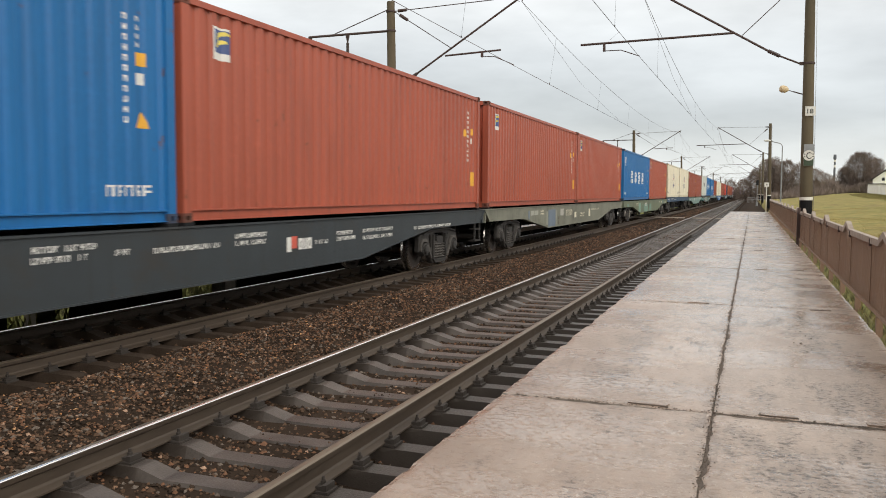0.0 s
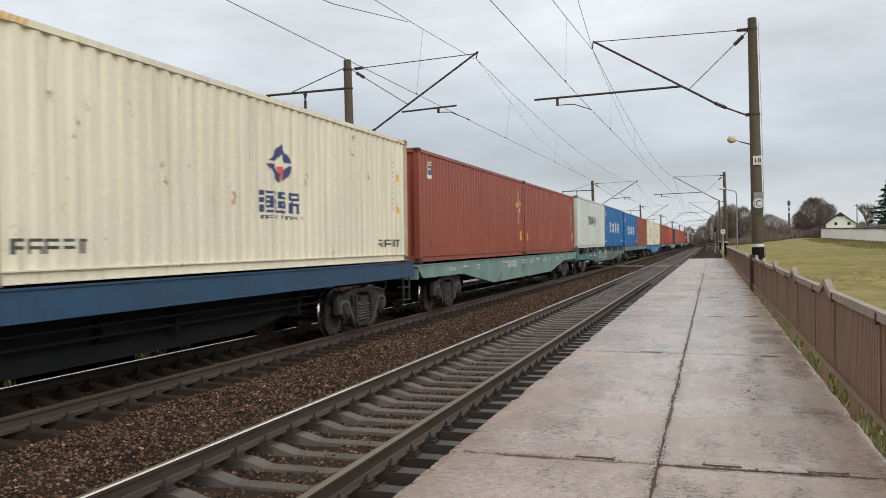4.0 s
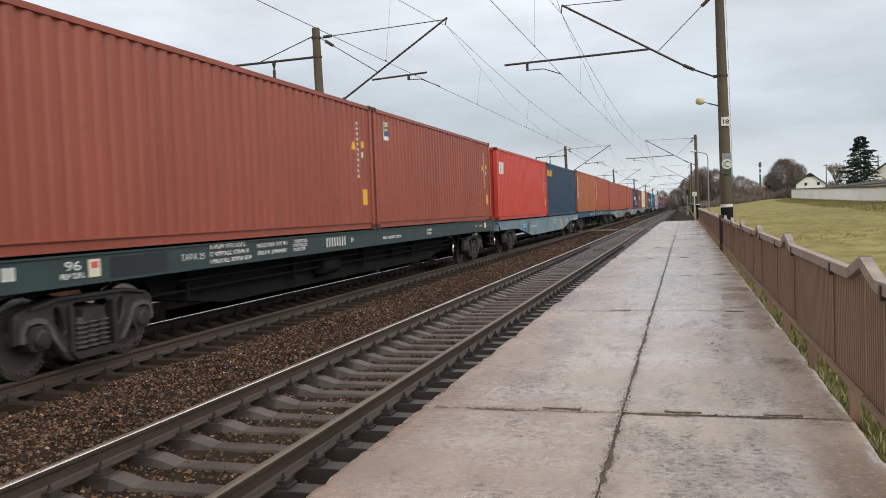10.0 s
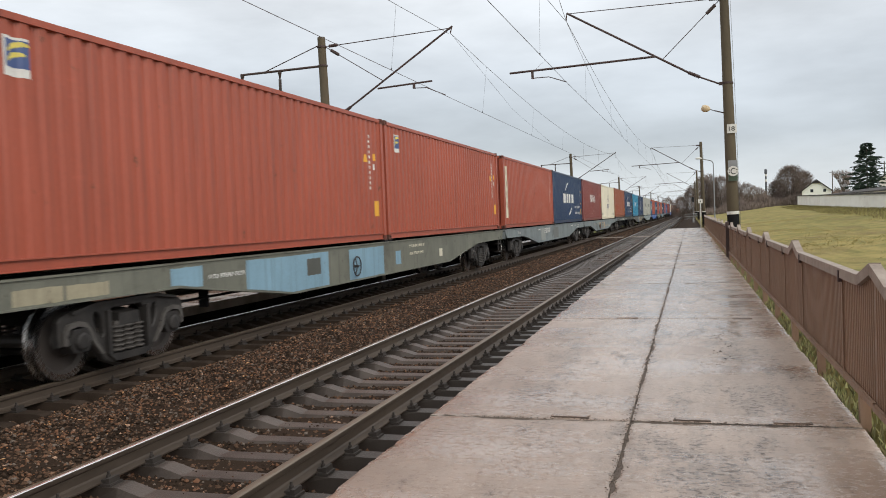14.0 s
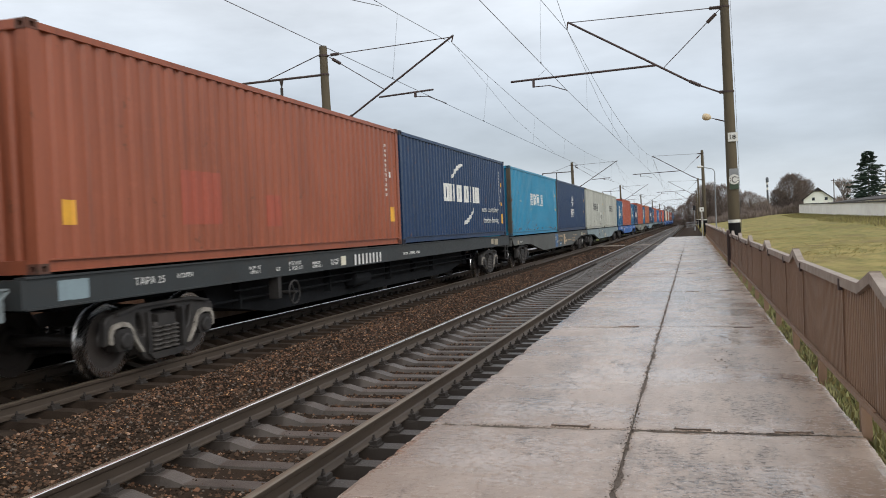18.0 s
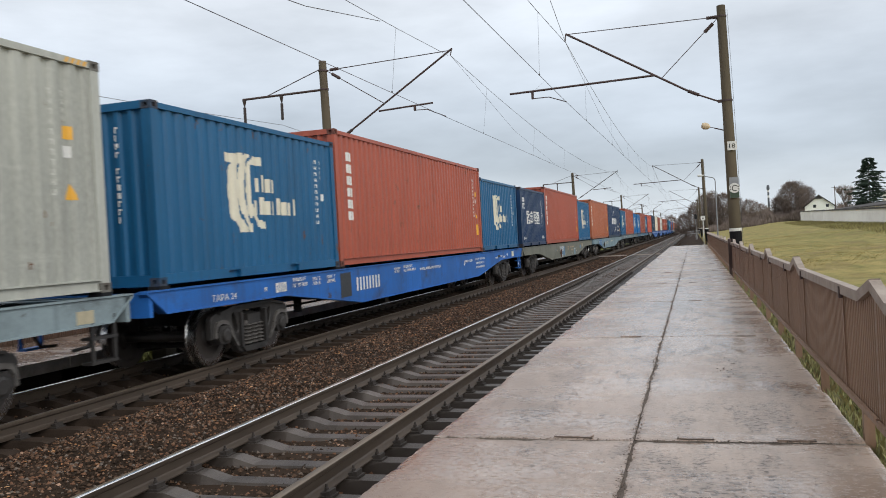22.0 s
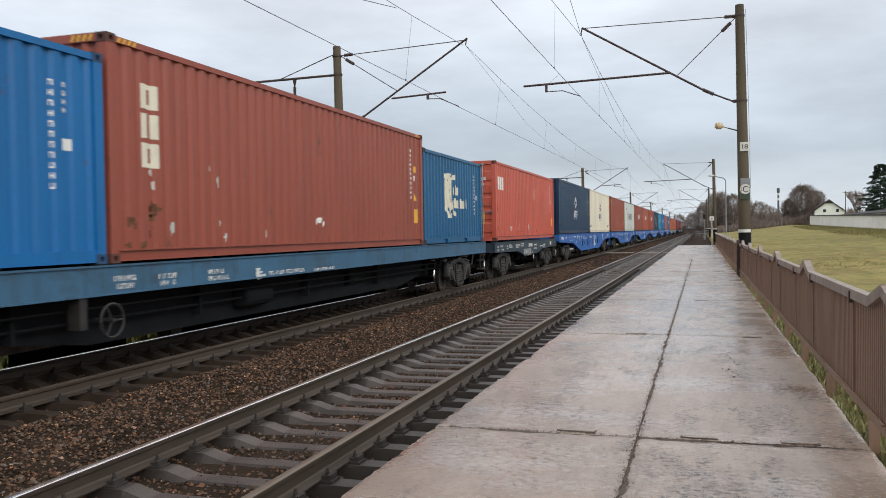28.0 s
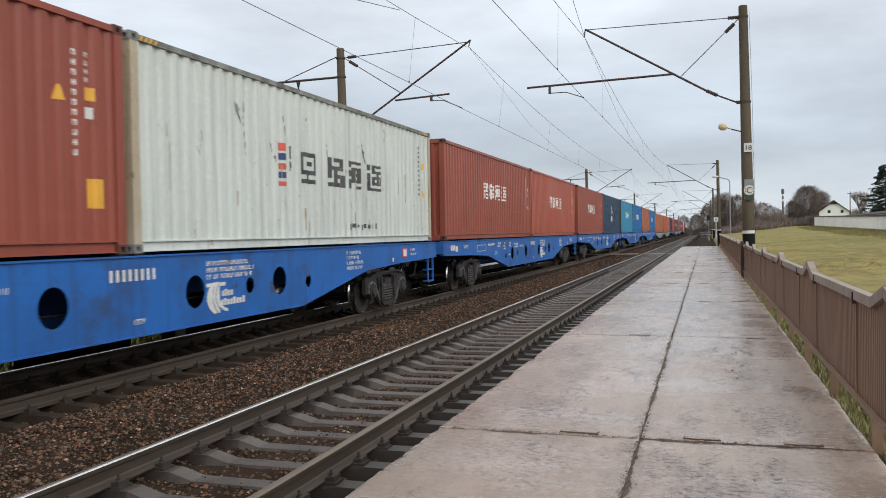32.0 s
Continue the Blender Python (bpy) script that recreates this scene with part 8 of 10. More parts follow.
def sill_mesh(kind, L):
    s = Shape()
    out = sill_outline(kind, L)
    if kind in HOLES:
        # a plate with round lightening holes: cut from a filled outline
        bm = bmesh.new()
        loops = [[bm.verts.new((HALF + 0.03, y, z)) for y, z in out]]
        for y, z, r in HOLES[kind]:
            loops.append([bm.verts.new((HALF + 0.03, y + r * math.cos(a), z + r * math.sin(a))) for a in [2 * math.pi * k / 20 for k in range(20)]])
        edges = [bm.edges.new((lp[i], lp[(i + 1) % len(lp)])) for lp in loops for i in range(len(lp))]
        bmesh.ops.triangle_fill(bm, edges=edges, use_beauty=True, use_dissolve=False)
        faces = [f for f in bm.faces]
        ext = bmesh.ops.extrude_face_region(bm, geom=faces)
        for v in [g for g in ext["geom"] if isinstance(g, bmesh.types.BMVert)]:
            v.co.x -= 0.018
        bmesh.ops.recalc_face_normals(bm, faces=bm.faces)
        me = bpy.data.meshes.new("side_sill")
        bm.to_mesh(me)
        bm.free()
        me.materials.append(None)
        return me
    s.prism(out, "x", HALF + 0.005, HALF + 0.03)
    return s.mesh("side_sill")


def flange_mesh(kind, L):
    """The rims along the sill's upper and lower edges."""
    s = Shape()
    out = sill_outline(kind, L)
    n = len(out)
    for k in range(n):
        (ya, za), (yb, zb) = out[k], out[(k + 1) % n]
        if abs(ya - yb) < 0.01:
            continue
        t = 0.022
        sgn = 1 if k == n - 1 else -1
        k0 = len(s.v)
        for y, z in ((ya, za), (yb, zb)):
            s.v += [(HALF - 0.10, y, z), (HALF + 0.055, y, z), (HALF + 0.055, y, z + sgn * t), (HALF - 0.10, y, z + sgn * t)]
        for i in range(4):
            j = (i + 1) % 4
            s.f.append((k0 + i, k0 + j, k0 + 4 + j, k0 + 4 + i))
            s.m.append(0)
        s.f += [(k0 + 3, k0 + 2, k0 + 1, k0), (k0 + 4, k0 + 5, k0 + 6, k0 + 7)]
        s.m += [0, 0]
    return s.mesh("sill_flange")


def centre_mesh(kind, L, top):
    s = Shape()
    s.box(-0.30, 0.30, -0.6, L + 0.6, top - 0.36, top - 0.06)
    if kind == "flat":
        s.prism([(3.9, top - 0.10), (4.4, 0.62), (6.4, 0.36), (L - 6.4, 0.36), (L - 4.4, 0.62), (L - 3.9, top - 0.10)], "x", -0.62, 0.62)
    else:
        s.prism([(4.6, top - 0.36), (7.6, 0.60), (L - 7.6, 0.60), (L - 4.6, top - 0.36)], "x", -0.30, 0.30)
    return s.mesh("centre_sill")


def cross_mesh(top):
    s = Shape()
    s.box(-HALF, HALF, -0.07, 0.07, top - 0.30, top - 0.02)
    return s.mesh("cross_member")


def end_beam_mesh(top):
    s = Shape()
    s.box(-HALF - 0.03, HALF + 0.03, -0.30, -0.22, top - 0.34, top - 0.005)
    s.box(-HALF, HALF, -0.22, 1.6, top - 0.05, top - 0.02)
    return s.mesh("end_beam")


def coupler_mesh():
    s = Shape()
    s.box(-0.12, 0.12, -0.62, 0.0, 0.92, 1.16)
    s.prism([(-0.20, -0.62), (0.22, -0.62), (0.26, -0.48), (-0.24, -0.45)], "z", 0.86, 1.22)
    s.path([(0.42, -0.30, 0.95), (0.44, -0.55, 0.62), (0.40, -0.80, 0.60)], 0.025, 6)
    s.rod((-0.9, -0.33, 1.02), (0.95, -0.33, 1.02), 0.018, 0.018, 6)
    return s.mesh("coupler")


def step_mesh(top):
    s = Shape()
    x = HALF + 0.02
    for y in (0.02, 0.42):
        s.box(x - 0.025, x + 0.01, y, y + 0.05, 0.50, top - 0.20)
    for z in (0.50, 0.80):
        s.box(x - 0.14, x + 0.02, 0.0, 0.48, z, z + 0.035)
    return s.mesh("footstep")


def brake_wheel_mesh():
    s = Shape()
    n = 18
    pts = [(0, 0.21 * math.cos(2 * math.pi * k / n), 0.21 * math.sin(2 * math.pi * k / n)) for k in range(n + 1)]
    s.path(pts, 0.016, 6)
    for k in range(3):
        a = 2 * math.pi * k / 3
        s.rod((0, 0, 0), (0, 0.21 * math.cos(a), 0.21 * math.sin(a)), 0.012, 0.012, 5)
    s.rod((-0.25, 0, 0), (0.03, 0, 0), 0.03, 0.03, 8)
    return s.mesh("brake_wheel")


def brake_mesh(L):
    s = Shape()
    s.lathe([(-0.45, 0.15), (-0.42, 0.19), (0.42, 0.19), (0.45, 0.15)], (0.75, L * 0.42, 0.72), "y", 14)
    s.lathe([(-0.22, 0.16), (0.22, 0.16)], (0.62, L * 0.60, 0.76), "y", 14)
    s.rod((0.80, 3.6, 0.70), (0.80, L - 3.6, 0.72), 0.022, 0.022, 6)
    s.rod((0.98, 4.5, 0.88), (0.98, L - 4.5, 0.88), 0.016, 0.016, 6)
    for k in range(5):
        s.box(0.70, 0.85, L * (0.2 + 0.15 * k), L * (0.2 + 0.15 * k) + 0.06, 0.55, 1.0)
    return s.mesh("brake_gear")


def pad_mesh():
    s = Shape()
    s.prism([(-0.34, 1.14), (0.34, 1.14), (0.17, 1.46), (-0.17, 1.46)], "x", HALF - 0.32, HALF + 0.02)
    return s.mesh("container_pad")


def lettering_mesh(kind, L, seed):
    """Rows of unreadable stencilled writing on the sill, as bars."""
    r = random.Random(seed)
    s = Shape()
    top = sill_outline(kind, L)[0][1]
    x = HALF + 0.038
    tall = kind in ("belly", "holes", "round_holes")
    blocks = []
    y = 0.8
    while y < L - 1.2:
        w = r.uniform(0.3, 1.3)
        if y < 3.6 and kind != "short":
            y = 3.7 if kind != "holes" else 6.2
        if r.random() < 0.72:
            rows = r.choice((1, 1, 2, 3)) if (tall and 6.5 < y < L - 7.5) else r.choice((1, 1, 2))
            blocks.append((y, w, rows))
        y += w + r.uniform(0.4, 1.4)
    for y, w, rows in blocks:
        z = top - 0.10
        if kind in HOLES and any(abs(y + w / 2 - hy) < w / 2 + 0.25 for hy, _, _ in HOLES[kind]):
            w = min(w, 0.4)
            if any(abs(y + w / 2 - hy) < w / 2 + 0.25 for hy, _, _ in HOLES[kind]):
                continue
        for k in range(rows):
            h = r.uniform(0.045, 0.07)
            yy = y
            while yy < y + w * r.uniform(0.75, 1.0):
                cw = r.uniform(0.03, 0.06)
                s.box(x - 0.003, x, yy, yy + cw * r.uniform(0.5, 1.0), z - h, z - h * r.choice((0, 0, 0.3, 0.5)))
                yy += cw + r.uniform(0.016, 0.034)
            z -= h + 0.04
    return s.mesh("stencil_marking")


def number_mesh(seed, h, n=8):
    """Plain upright bars in place of the wagon's number."""
    s = Shape()
    w = h * 0.55
    for k in range(n):
        s.box(0, 0.003, k * w * 1.3, k * w * 1.3 + w * 0.55, 0, h)
    return s.mesh("number_panel")


NUMBER_X = {"belly": (9.3, 0.98), "holes": (11.4, 1.30), "round_holes": (8.4, 1.10), "flat": (10.6, 1.15), "short": (5.5, 1.06), "raised": (11.6, 0.95)}


LIGHTBLUE, DULL = (0.25, 0.42, 0.53), (0.11, 0.115, 0.10)
REPAINT = {}
PATCHES = {
    12: [(8.0, 9.2, 0.62, 1.2, (0.33, 0.35, 0.33)), (12.0, 13.5, 0.62, 1.2, (0.16, 0.17, 0.16))],
}
# what is painted on each wagon's sill: rows of small writing, bars in place of numbers, plates, patches and emblems, with their (from, to) along it and in height
SIGNS = {}
SIGNS[0] = [
    (2, M_WHITE, 9.84, 10.8, 0.98, 1.2),
    (1, M_WHITE, 11.05, 11.31, 1.02, 1.12),
    (1, M_WHITE, 11.64, 13.06, 0.97, 1.13),
    (2, M_WHITE, 13.38, 14.34, 0.97, 1.18),
    ("plate", M_WHITE, 14.76, 14.88, 0.83, 1.06),
    ("plate", M_REDMARK, 14.89, 15.05, 0.88, 1.07),
    ("blocks", M_WHITE, 15.1, 15.54, 0.85, 1.03),
    (1, M_WHITE, 15.64, 16.07, 0.89, 0.99),
    (2, M_WHITE, 16.39, 17.16, 0.89, 1.09),
    (2, M_WHITE, 17.42, 19.02, 0.83, 1.09),
    (1, M_WHITE, 19.91, 22.19, 0.94, 1.08),
]
SIGNS[1] = [
    ("patch", (0.42,0.42,0.36), 4.66, 5.05, 1.03, 1.19),
    ("patch", (0.42,0.42,0.36), 5.11, 5.64, 1.03, 1.19),
    (2, M_CREAMMARK, 5.92, 6.39, 0.99, 1.19),
    ("patch", (0.16,0.21,0.27), 7.13, 8.25, 0.51, 1.19),
    ("patch", (0.30,0.31,0.25), 6.81, 7.1, 0.64, 1.13),
    ("patch", (0.30,0.31,0.26), 8.27, 8.45, 0.6, 1.15),
    ("patch", (0.48,0.47,0.42), 9.09, 9.65, 0.92, 1.19),
    ("bars", M_CREAMMARK, 10.06, 11.31, 0.84, 1.16),
    ("plate", M_CREAMMARK, 11.71, 12.04, 0.79, 1.01),
    (2, M_CREAMMARK, 12.89, 13.87, 0.75, 0.97),
    ("plate", M_CREAMMARK, 14.84, 15.12, 0.77, 1.09),
    (1, M_CREAMMARK, 15.41, 17.3, 0.95, 1.15),
    ("patch", (0.17,0.22,0.27), 4.32, 4.5, 0.9, 1.2),
    ("patch", (0.10,0.06,0.04), 8.8, 8.85, 0.61, 0.91),
]
SIGNS[2] = [
    ("patch", (0.16,0.30,0.24), 1.35, 2.18, 0.94, 1.14),
    (2, M_CREAMMARK, 5.32, 5.89, 0.99, 1.16),
    (2, M_CREAMMARK, 6.09, 6.33, 1, 1.17),
    ("patch", (0.22,0.38,0.30), 6.5, 7.51, 0.58, 1.18),
    ("patch", (0.18,0.31,0.24), 9.12, 11.42, 0.52, 1.08),
    ("bars", M_WHITE, 9.64, 10.97, 0.89, 1.18),
    ("patch", (0.18,0.31,0.24), 8.4, 8.71, 0.77, 1.14),
    ("patch", (0.18,0.31,0.24), 12.28, 13.49, 0.59, 1.07),
    (2, M_CREAMMARK, 20.13, 20.69, 1.04, 1.19),
    ("patch", (0.13,0.21,0.19), 20.85, 22.05, 0.84, 1.24),
    (1, M_CREAMMARK, 22.85, 24.27, 1.01, 1.16),
    ("plate", M_CREAMMARK, 18.79, 18.91, 1.09, 1.18),
]
SIGNS[3] = [
    (1, M_WHITE, 0.19, 1.62, 1.19, 1.35),
    ("plate", M_WHITE, 1.76, 1.95, 1.17, 1.33),
    (2, M_WHITE, 3.65, 4.56, 1.17, 1.34),
    (2, M_WHITE, 4.67, 5.33, 1.16, 1.35),
    (1, M_WHITE, 6.29, 8.49, 1.12, 1.32),
]
SIGNS[5] = [
    (1, M_CREAMMARK, 2.88, 3.32, 1.06, 1.19),
    (2, M_CREAMMARK, 4.26, 5.33, 0.96, 1.19),
    ("patch", (0.12,0.125,0.115), 6.09, 7.2, 0.84, 1.21),
    (2, M_CREAMMARK, 6.11, 7.18, 0.9, 1.18),
    ("patch", (0.05,0.13,0.30), 7.35, 7.76, 0.97, 1.2),
    ("patch", (0.12,0.125,0.115), 8.6, 10.04, 0.67, 1.33),
    ("bars", M_CREAMMARK, 8.63, 9.98, 1, 1.31),
    (2, M_CREAMMARK, 8.73, 10.06, 0.74, 0.96),
    ("patch", (0.14,0.32,0.33), 10.14, 11.27, 0.67, 1.28),
    ("patch", (0.12,0.125,0.115), 11.36, 16.95, 0.37, 1.37),
    (5, M_CREAMMARK, 11.39, 13.05, 0.62, 1.25),
    (1, M_CREAMMARK, 13.45, 14.87, 1.06, 1.18),
    ("patch", (0.12,0.125,0.105), 19.86, 23.5, 0.58, 1.24),
    ("patch", (0.14,0.32,0.33), 19.55, 19.83, 0.9, 1.23),
    (1, M_CREAMMARK, 20.75, 21.15, 1.07, 1.17),
    (1, M_CREAMMARK, 20.88, 22.1, 0.89, 1.07),
    ("patch", (0.06,0.16,0.42), 23.57, 23.91, 0.96, 1.2),
    (1, M_CREAMMARK, 20.4, 20.51, 1.04, 1.13),
    (1, M_WHITE, 22.56, 23.19, 0.99, 1.11),
]
SIGNS[6] = [
    (1, M_CREAMMARK, 0.4, 1.1, 1.17, 1.28),
    (2, M_CREAMMARK, 13.5, 14.8, 1.08, 1.29),
    (2, M_CREAMMARK, 15.19, 15.46, 1.15, 1.23),
    (1, M_CREAMMARK, 16.19, 17.33, 1.12, 1.28),
    (1, M_CREAMMARK, 16.59, 16.91, 1.09, 1.15),
    (1, M_CREAMMARK, 17.83, 18.02, 1.16, 1.23),
    (1, M_CREAMMARK, 18.59, 18.99, 1.14, 1.22),
    ("patch", (0.04,0.05,0.05), 19.75, 20.12, 1.17, 1.26),
    ("patch", (0.42,0.40,0.30), 20.86, 21.49, 1.11, 1.3),
    ("plate", M_CREAMMARK, 22.88, 23.17, 1.12, 1.29),
]
SIGNS[7] = [
    (1, M_WHITE, 7.09, 7.21, 1.06, 1.12),
    (1, M_WHITE, 7.08, 7.5, 0.91, 1.03),
    ("bars", M_WHITE, 8.46, 9.23, 0.87, 1.15),
    (1, M_WHITE, 10.18, 10.38, 1, 1.06),
    (1, M_WHITE, 11.03, 12.4, 0.96, 1.16),
    (4, M_WHITE, 11.08, 12.06, 0.53, 0.94),
    (1, M_WHITE, 12.81, 13.37, 0.97, 1.1),
    (3, M_WHITE, 12.88, 13.47, 0.58, 0.89),
    ("emblem", M_CREAMMARK, 15.21, 16.19, 0.63, 1.08),
    ("plate", M_WHITE, 17.71, 17.97, 0.84, 0.97),
]
SIGNS[8] = [
    ("blocks", M_WHITE, 0.89, 1.08, 1.19, 1.34),
    (1, M_WHITE, 1.75, 2.16, 1.13, 1.21),
    ("plate", M_CREAMMARK, 2.24, 2.45, 1.13, 1.35),
    ("plate", M_REDMARK, 2.28, 2.41, 1.24, 1.32),
    ("patch", (0.018,0.024,0.026), 2.64, 3.86, 1.06, 1.36),
    (3, M_WHITE, 4.94, 6.28, 1.06, 1.4),
    (2, M_WHITE, 6.41, 7.66, 1.09, 1.35),
    (3, M_WHITE, 7.75, 8.4, 1.13, 1.36),
    ("bars", M_WHITE, 9.25, 10.3, 1.1, 1.36),
    (1, M_WHITE, 12.54, 13.88, 1.14, 1.27),
    (2, M_WHITE, 16.08, 16.67, 1.13, 1.32),
    (1, M_WHITE, 22.36, 22.73, 1.2, 1.3),
    ("plate", M_REDMARK, 23.05, 23.33, 1.14, 1.36),
    ("plate", M_WHITE, 23.09, 23.29, 1.16, 1.33),
    (1, M_WHITE, 21.76, 21.97, 1.23, 1.27),
    ("patch", (0.30,0.36,0.08), 21.64, 21.99, 0.95, 1.02),
]
SIGNS[9] = [
    ("patch", (0.05,0.17,0.36), 4.66, 5.96, 0.7, 1.17),
    ("patch", (0.08,0.085,0.09), 6.03, 6.53, 0.71, 1.19),
    (1, M_CREAMMARK, 6.83, 8.39, 0.83, 1.08),
    (2, M_WHITE, 4.81, 5.83, 0.92, 1.12),
    (2, M_CREAMMARK, 13.85, 14.8, 0.87, 1.16),
    ("emblem", M_TAN, 16.49, 17.64, 0.59, 1.15),
    (3, M_CREAMMARK, 18.78, 19.6, 0.83, 1.1),
    ("patch", (0.50,0.42,0.27), 21.99, 22.29, 0.99, 1.16),
    (1, M_CREAMMARK, 22.44, 24.4, 0.92, 1.13),
    ("patch", (0.05,0.055,0.06), 20.13, 20.52, 1.07, 1.18),
]
SIGNS[10] = [
    (1, M_WHITE, 7.1, 7.21, 1.28, 1.33),
    (1, M_WHITE, 6.98, 7.31, 1.17, 1.26),
    ("emblem", M_WHITE, 7.87, 8.02, 1.18, 1.3),
    (2, M_WHITE, 8.03, 8.62, 1.14, 1.31),
    (1, M_WHITE, 8.89, 9.14, 1.18, 1.27),
    (2, M_WHITE, 9.75, 11.32, 1.07, 1.36),
    (1, M_WHITE, 11.94, 12.15, 1.19, 1.25),
    (1, M_WHITE, 12.91, 14.26, 1.15, 1.31),
    (2, M_WHITE, 15.51, 17.32, 1.12, 1.33),
    (2, M_WHITE, 18.5, 19.04, 1.13, 1.3),
    (1, M_WHITE, 20.39, 20.91, 1.19, 1.28),
    ("plate", M_WHITE, 22.5, 22.73, 1.12, 1.27),
]
SIGNS[11] = [
    ("patch", (0.40, 0.36, 0.25), 0.57, 1.33, 1.0, 1.2),
    ("patch", (0.40, 0.36, 0.25), 1.38, 2.12, 1.01, 1.19),
    ("patch", LIGHTBLUE, 3.41, 4.2, 0.93, 1.25),
    ("patch", LIGHTBLUE, 5.47, 8.69, 0.45, 1.25),
    ("patch", DULL, 7.71, 8.32, 0.82, 1.15),
    ("patch", LIGHTBLUE, 9.75, 11.82, 0.5, 1.24),
    ("patch", LIGHTBLUE, 12.66, 13.02, 0.73, 1.07),
    ("plate", M_CREAMMARK, 16.35, 16.63, 0.75, 0.97),
    (2, M_CREAMMARK, 13.69, 15.12, 0.8, 1.18),
    (1, M_WHITE, 4.34, 5.39, 1.02, 1.10),
]
SIGNS[13] = [
    (1, M_TAN, 6.2, 6.52, 1, 1.18),
    (1, M_TAN, 7.23, 7.43, 0.99, 1.05),
    ("patch", (0.06,0.062,0.064), 7.71, 8.3, 0.59, 1.09),
    (1, M_TAN, 8.47, 8.63, 1.04, 1.13),
    (1, M_TAN, 9.07, 9.21, 1.03, 1.17),
    ("bars", M_TAN, 9.69, 11.06, 0.83, 1.19),
    (1, M_TAN, 12.24, 12.72, 0.62, 0.73),
    ("emblem", M_TAN, 13.56, 14.74, 0.64, 1.15),
    (1, M_TAN, 15.3, 16.73, 0.74, 0.93),
    (1, M_CREAMMARK, 17.05, 18.67, 0.69, 0.89),
]
SIGNS[14] = [
    ("patch", (0.43, 0.37, 0.26), 21.77, 22.12, 1.15, 1.34),
    ("patch", (0.43, 0.37, 0.26), 22.30, 22.83, 1.11, 1.33),
    ("patch", (0.25,0.33,0.36), 0.25, 0.76, 1.11, 1.36),
    (1, M_WHITE, 2.55, 2.95, 1.22, 1.3),
    (2, M_WHITE, 4.54, 4.99, 1.14, 1.28),
    (1, M_WHITE, 5.46, 5.6, 1.15, 1.22),
    (2, M_WHITE, 5.95, 6.5, 1.11, 1.29),
    (2, M_WHITE, 6.92, 7.38, 1.11, 1.24),
    (2, M_WHITE, 7.73, 8.15, 1.12, 1.25),
    ("plate", M_CREAMMARK, 8.28, 8.51, 1.1, 1.29),
    ("bars", M_WHITE, 8.99, 10.7, 1.01, 1.33),
    (1, M_WHITE, 12.13, 13.5, 1.1, 1.28),
]
SIGNS[15] = [
    ("patch", (0.43, 0.37, 0.26), 0.91, 1.19, 1.00, 1.17),
    (1, M_WHITE, 1.39, 1.86, 1.05, 1.13),
    ("patch", (0.06,0.16,0.34), 10.92, 11.82, 0.48, 1.27),
    ("bars", M_CREAMMARK, 10.91, 11.15, 0.89, 1.17),
    (1, M_CREAMMARK, 11.89, 12.12, 0.8, 0.93),
    ("patch", (0.06,0.16,0.30), 12.41, 13.02, 0.6, 0.81),
    (1, M_WHITE, 12.46, 12.97, 0.63, 0.79),
    ("emblem", M_TAN, 13.84, 15.02, 0.63, 1.22),
    (1, M_TAN, 15.34, 16.88, 0.7, 1),
    (2, M_TAN, 17.19, 18.73, 0.66, 0.96),
    (1, M_TAN, 17.83, 18.05, 1.06, 1.17),
    (1, M_TAN, 18.4, 19.33, 1.01, 1.15),
    ("plate", M_CREAMMARK, 21.86, 22.13, 1.01, 1.22),
    (1, M_TAN, 22.54, 23.76, 0.99, 1.18),
]
SIGNS[16] = [
    ("patch", (0.055,0.065,0.07), 7.61, 8.14, 0.77, 1.2),
    (2, M_WHITE, 7.65, 8.13, 0.94, 1.16),
    ("patch", (0.07,0.08,0.09), 8.76, 9.03, 0.75, 1.15),
    (2, M_CREAMMARK, 9.52, 10.32, 0.96, 1.16),
    ("bars", M_CREAMMARK, 11.51, 12.94, 0.49, 0.95),
    ("patch", (0.38,0.33,0.28), 10.6, 10.75, 0.85, 0.99),
    (1, M_CREAMMARK, 14.05, 14.3, 0.62, 0.75),
    (1, M_CREAMMARK, 7.09, 7.41, 0.95, 1.05),
    ("patch", (0.02,0.02,0.02), 11.07, 11.21, 0.69, 0.78),
    ("patch", (0.50,0.44,0.30), 23.83, 24.12, 0.94, 1.18),
]
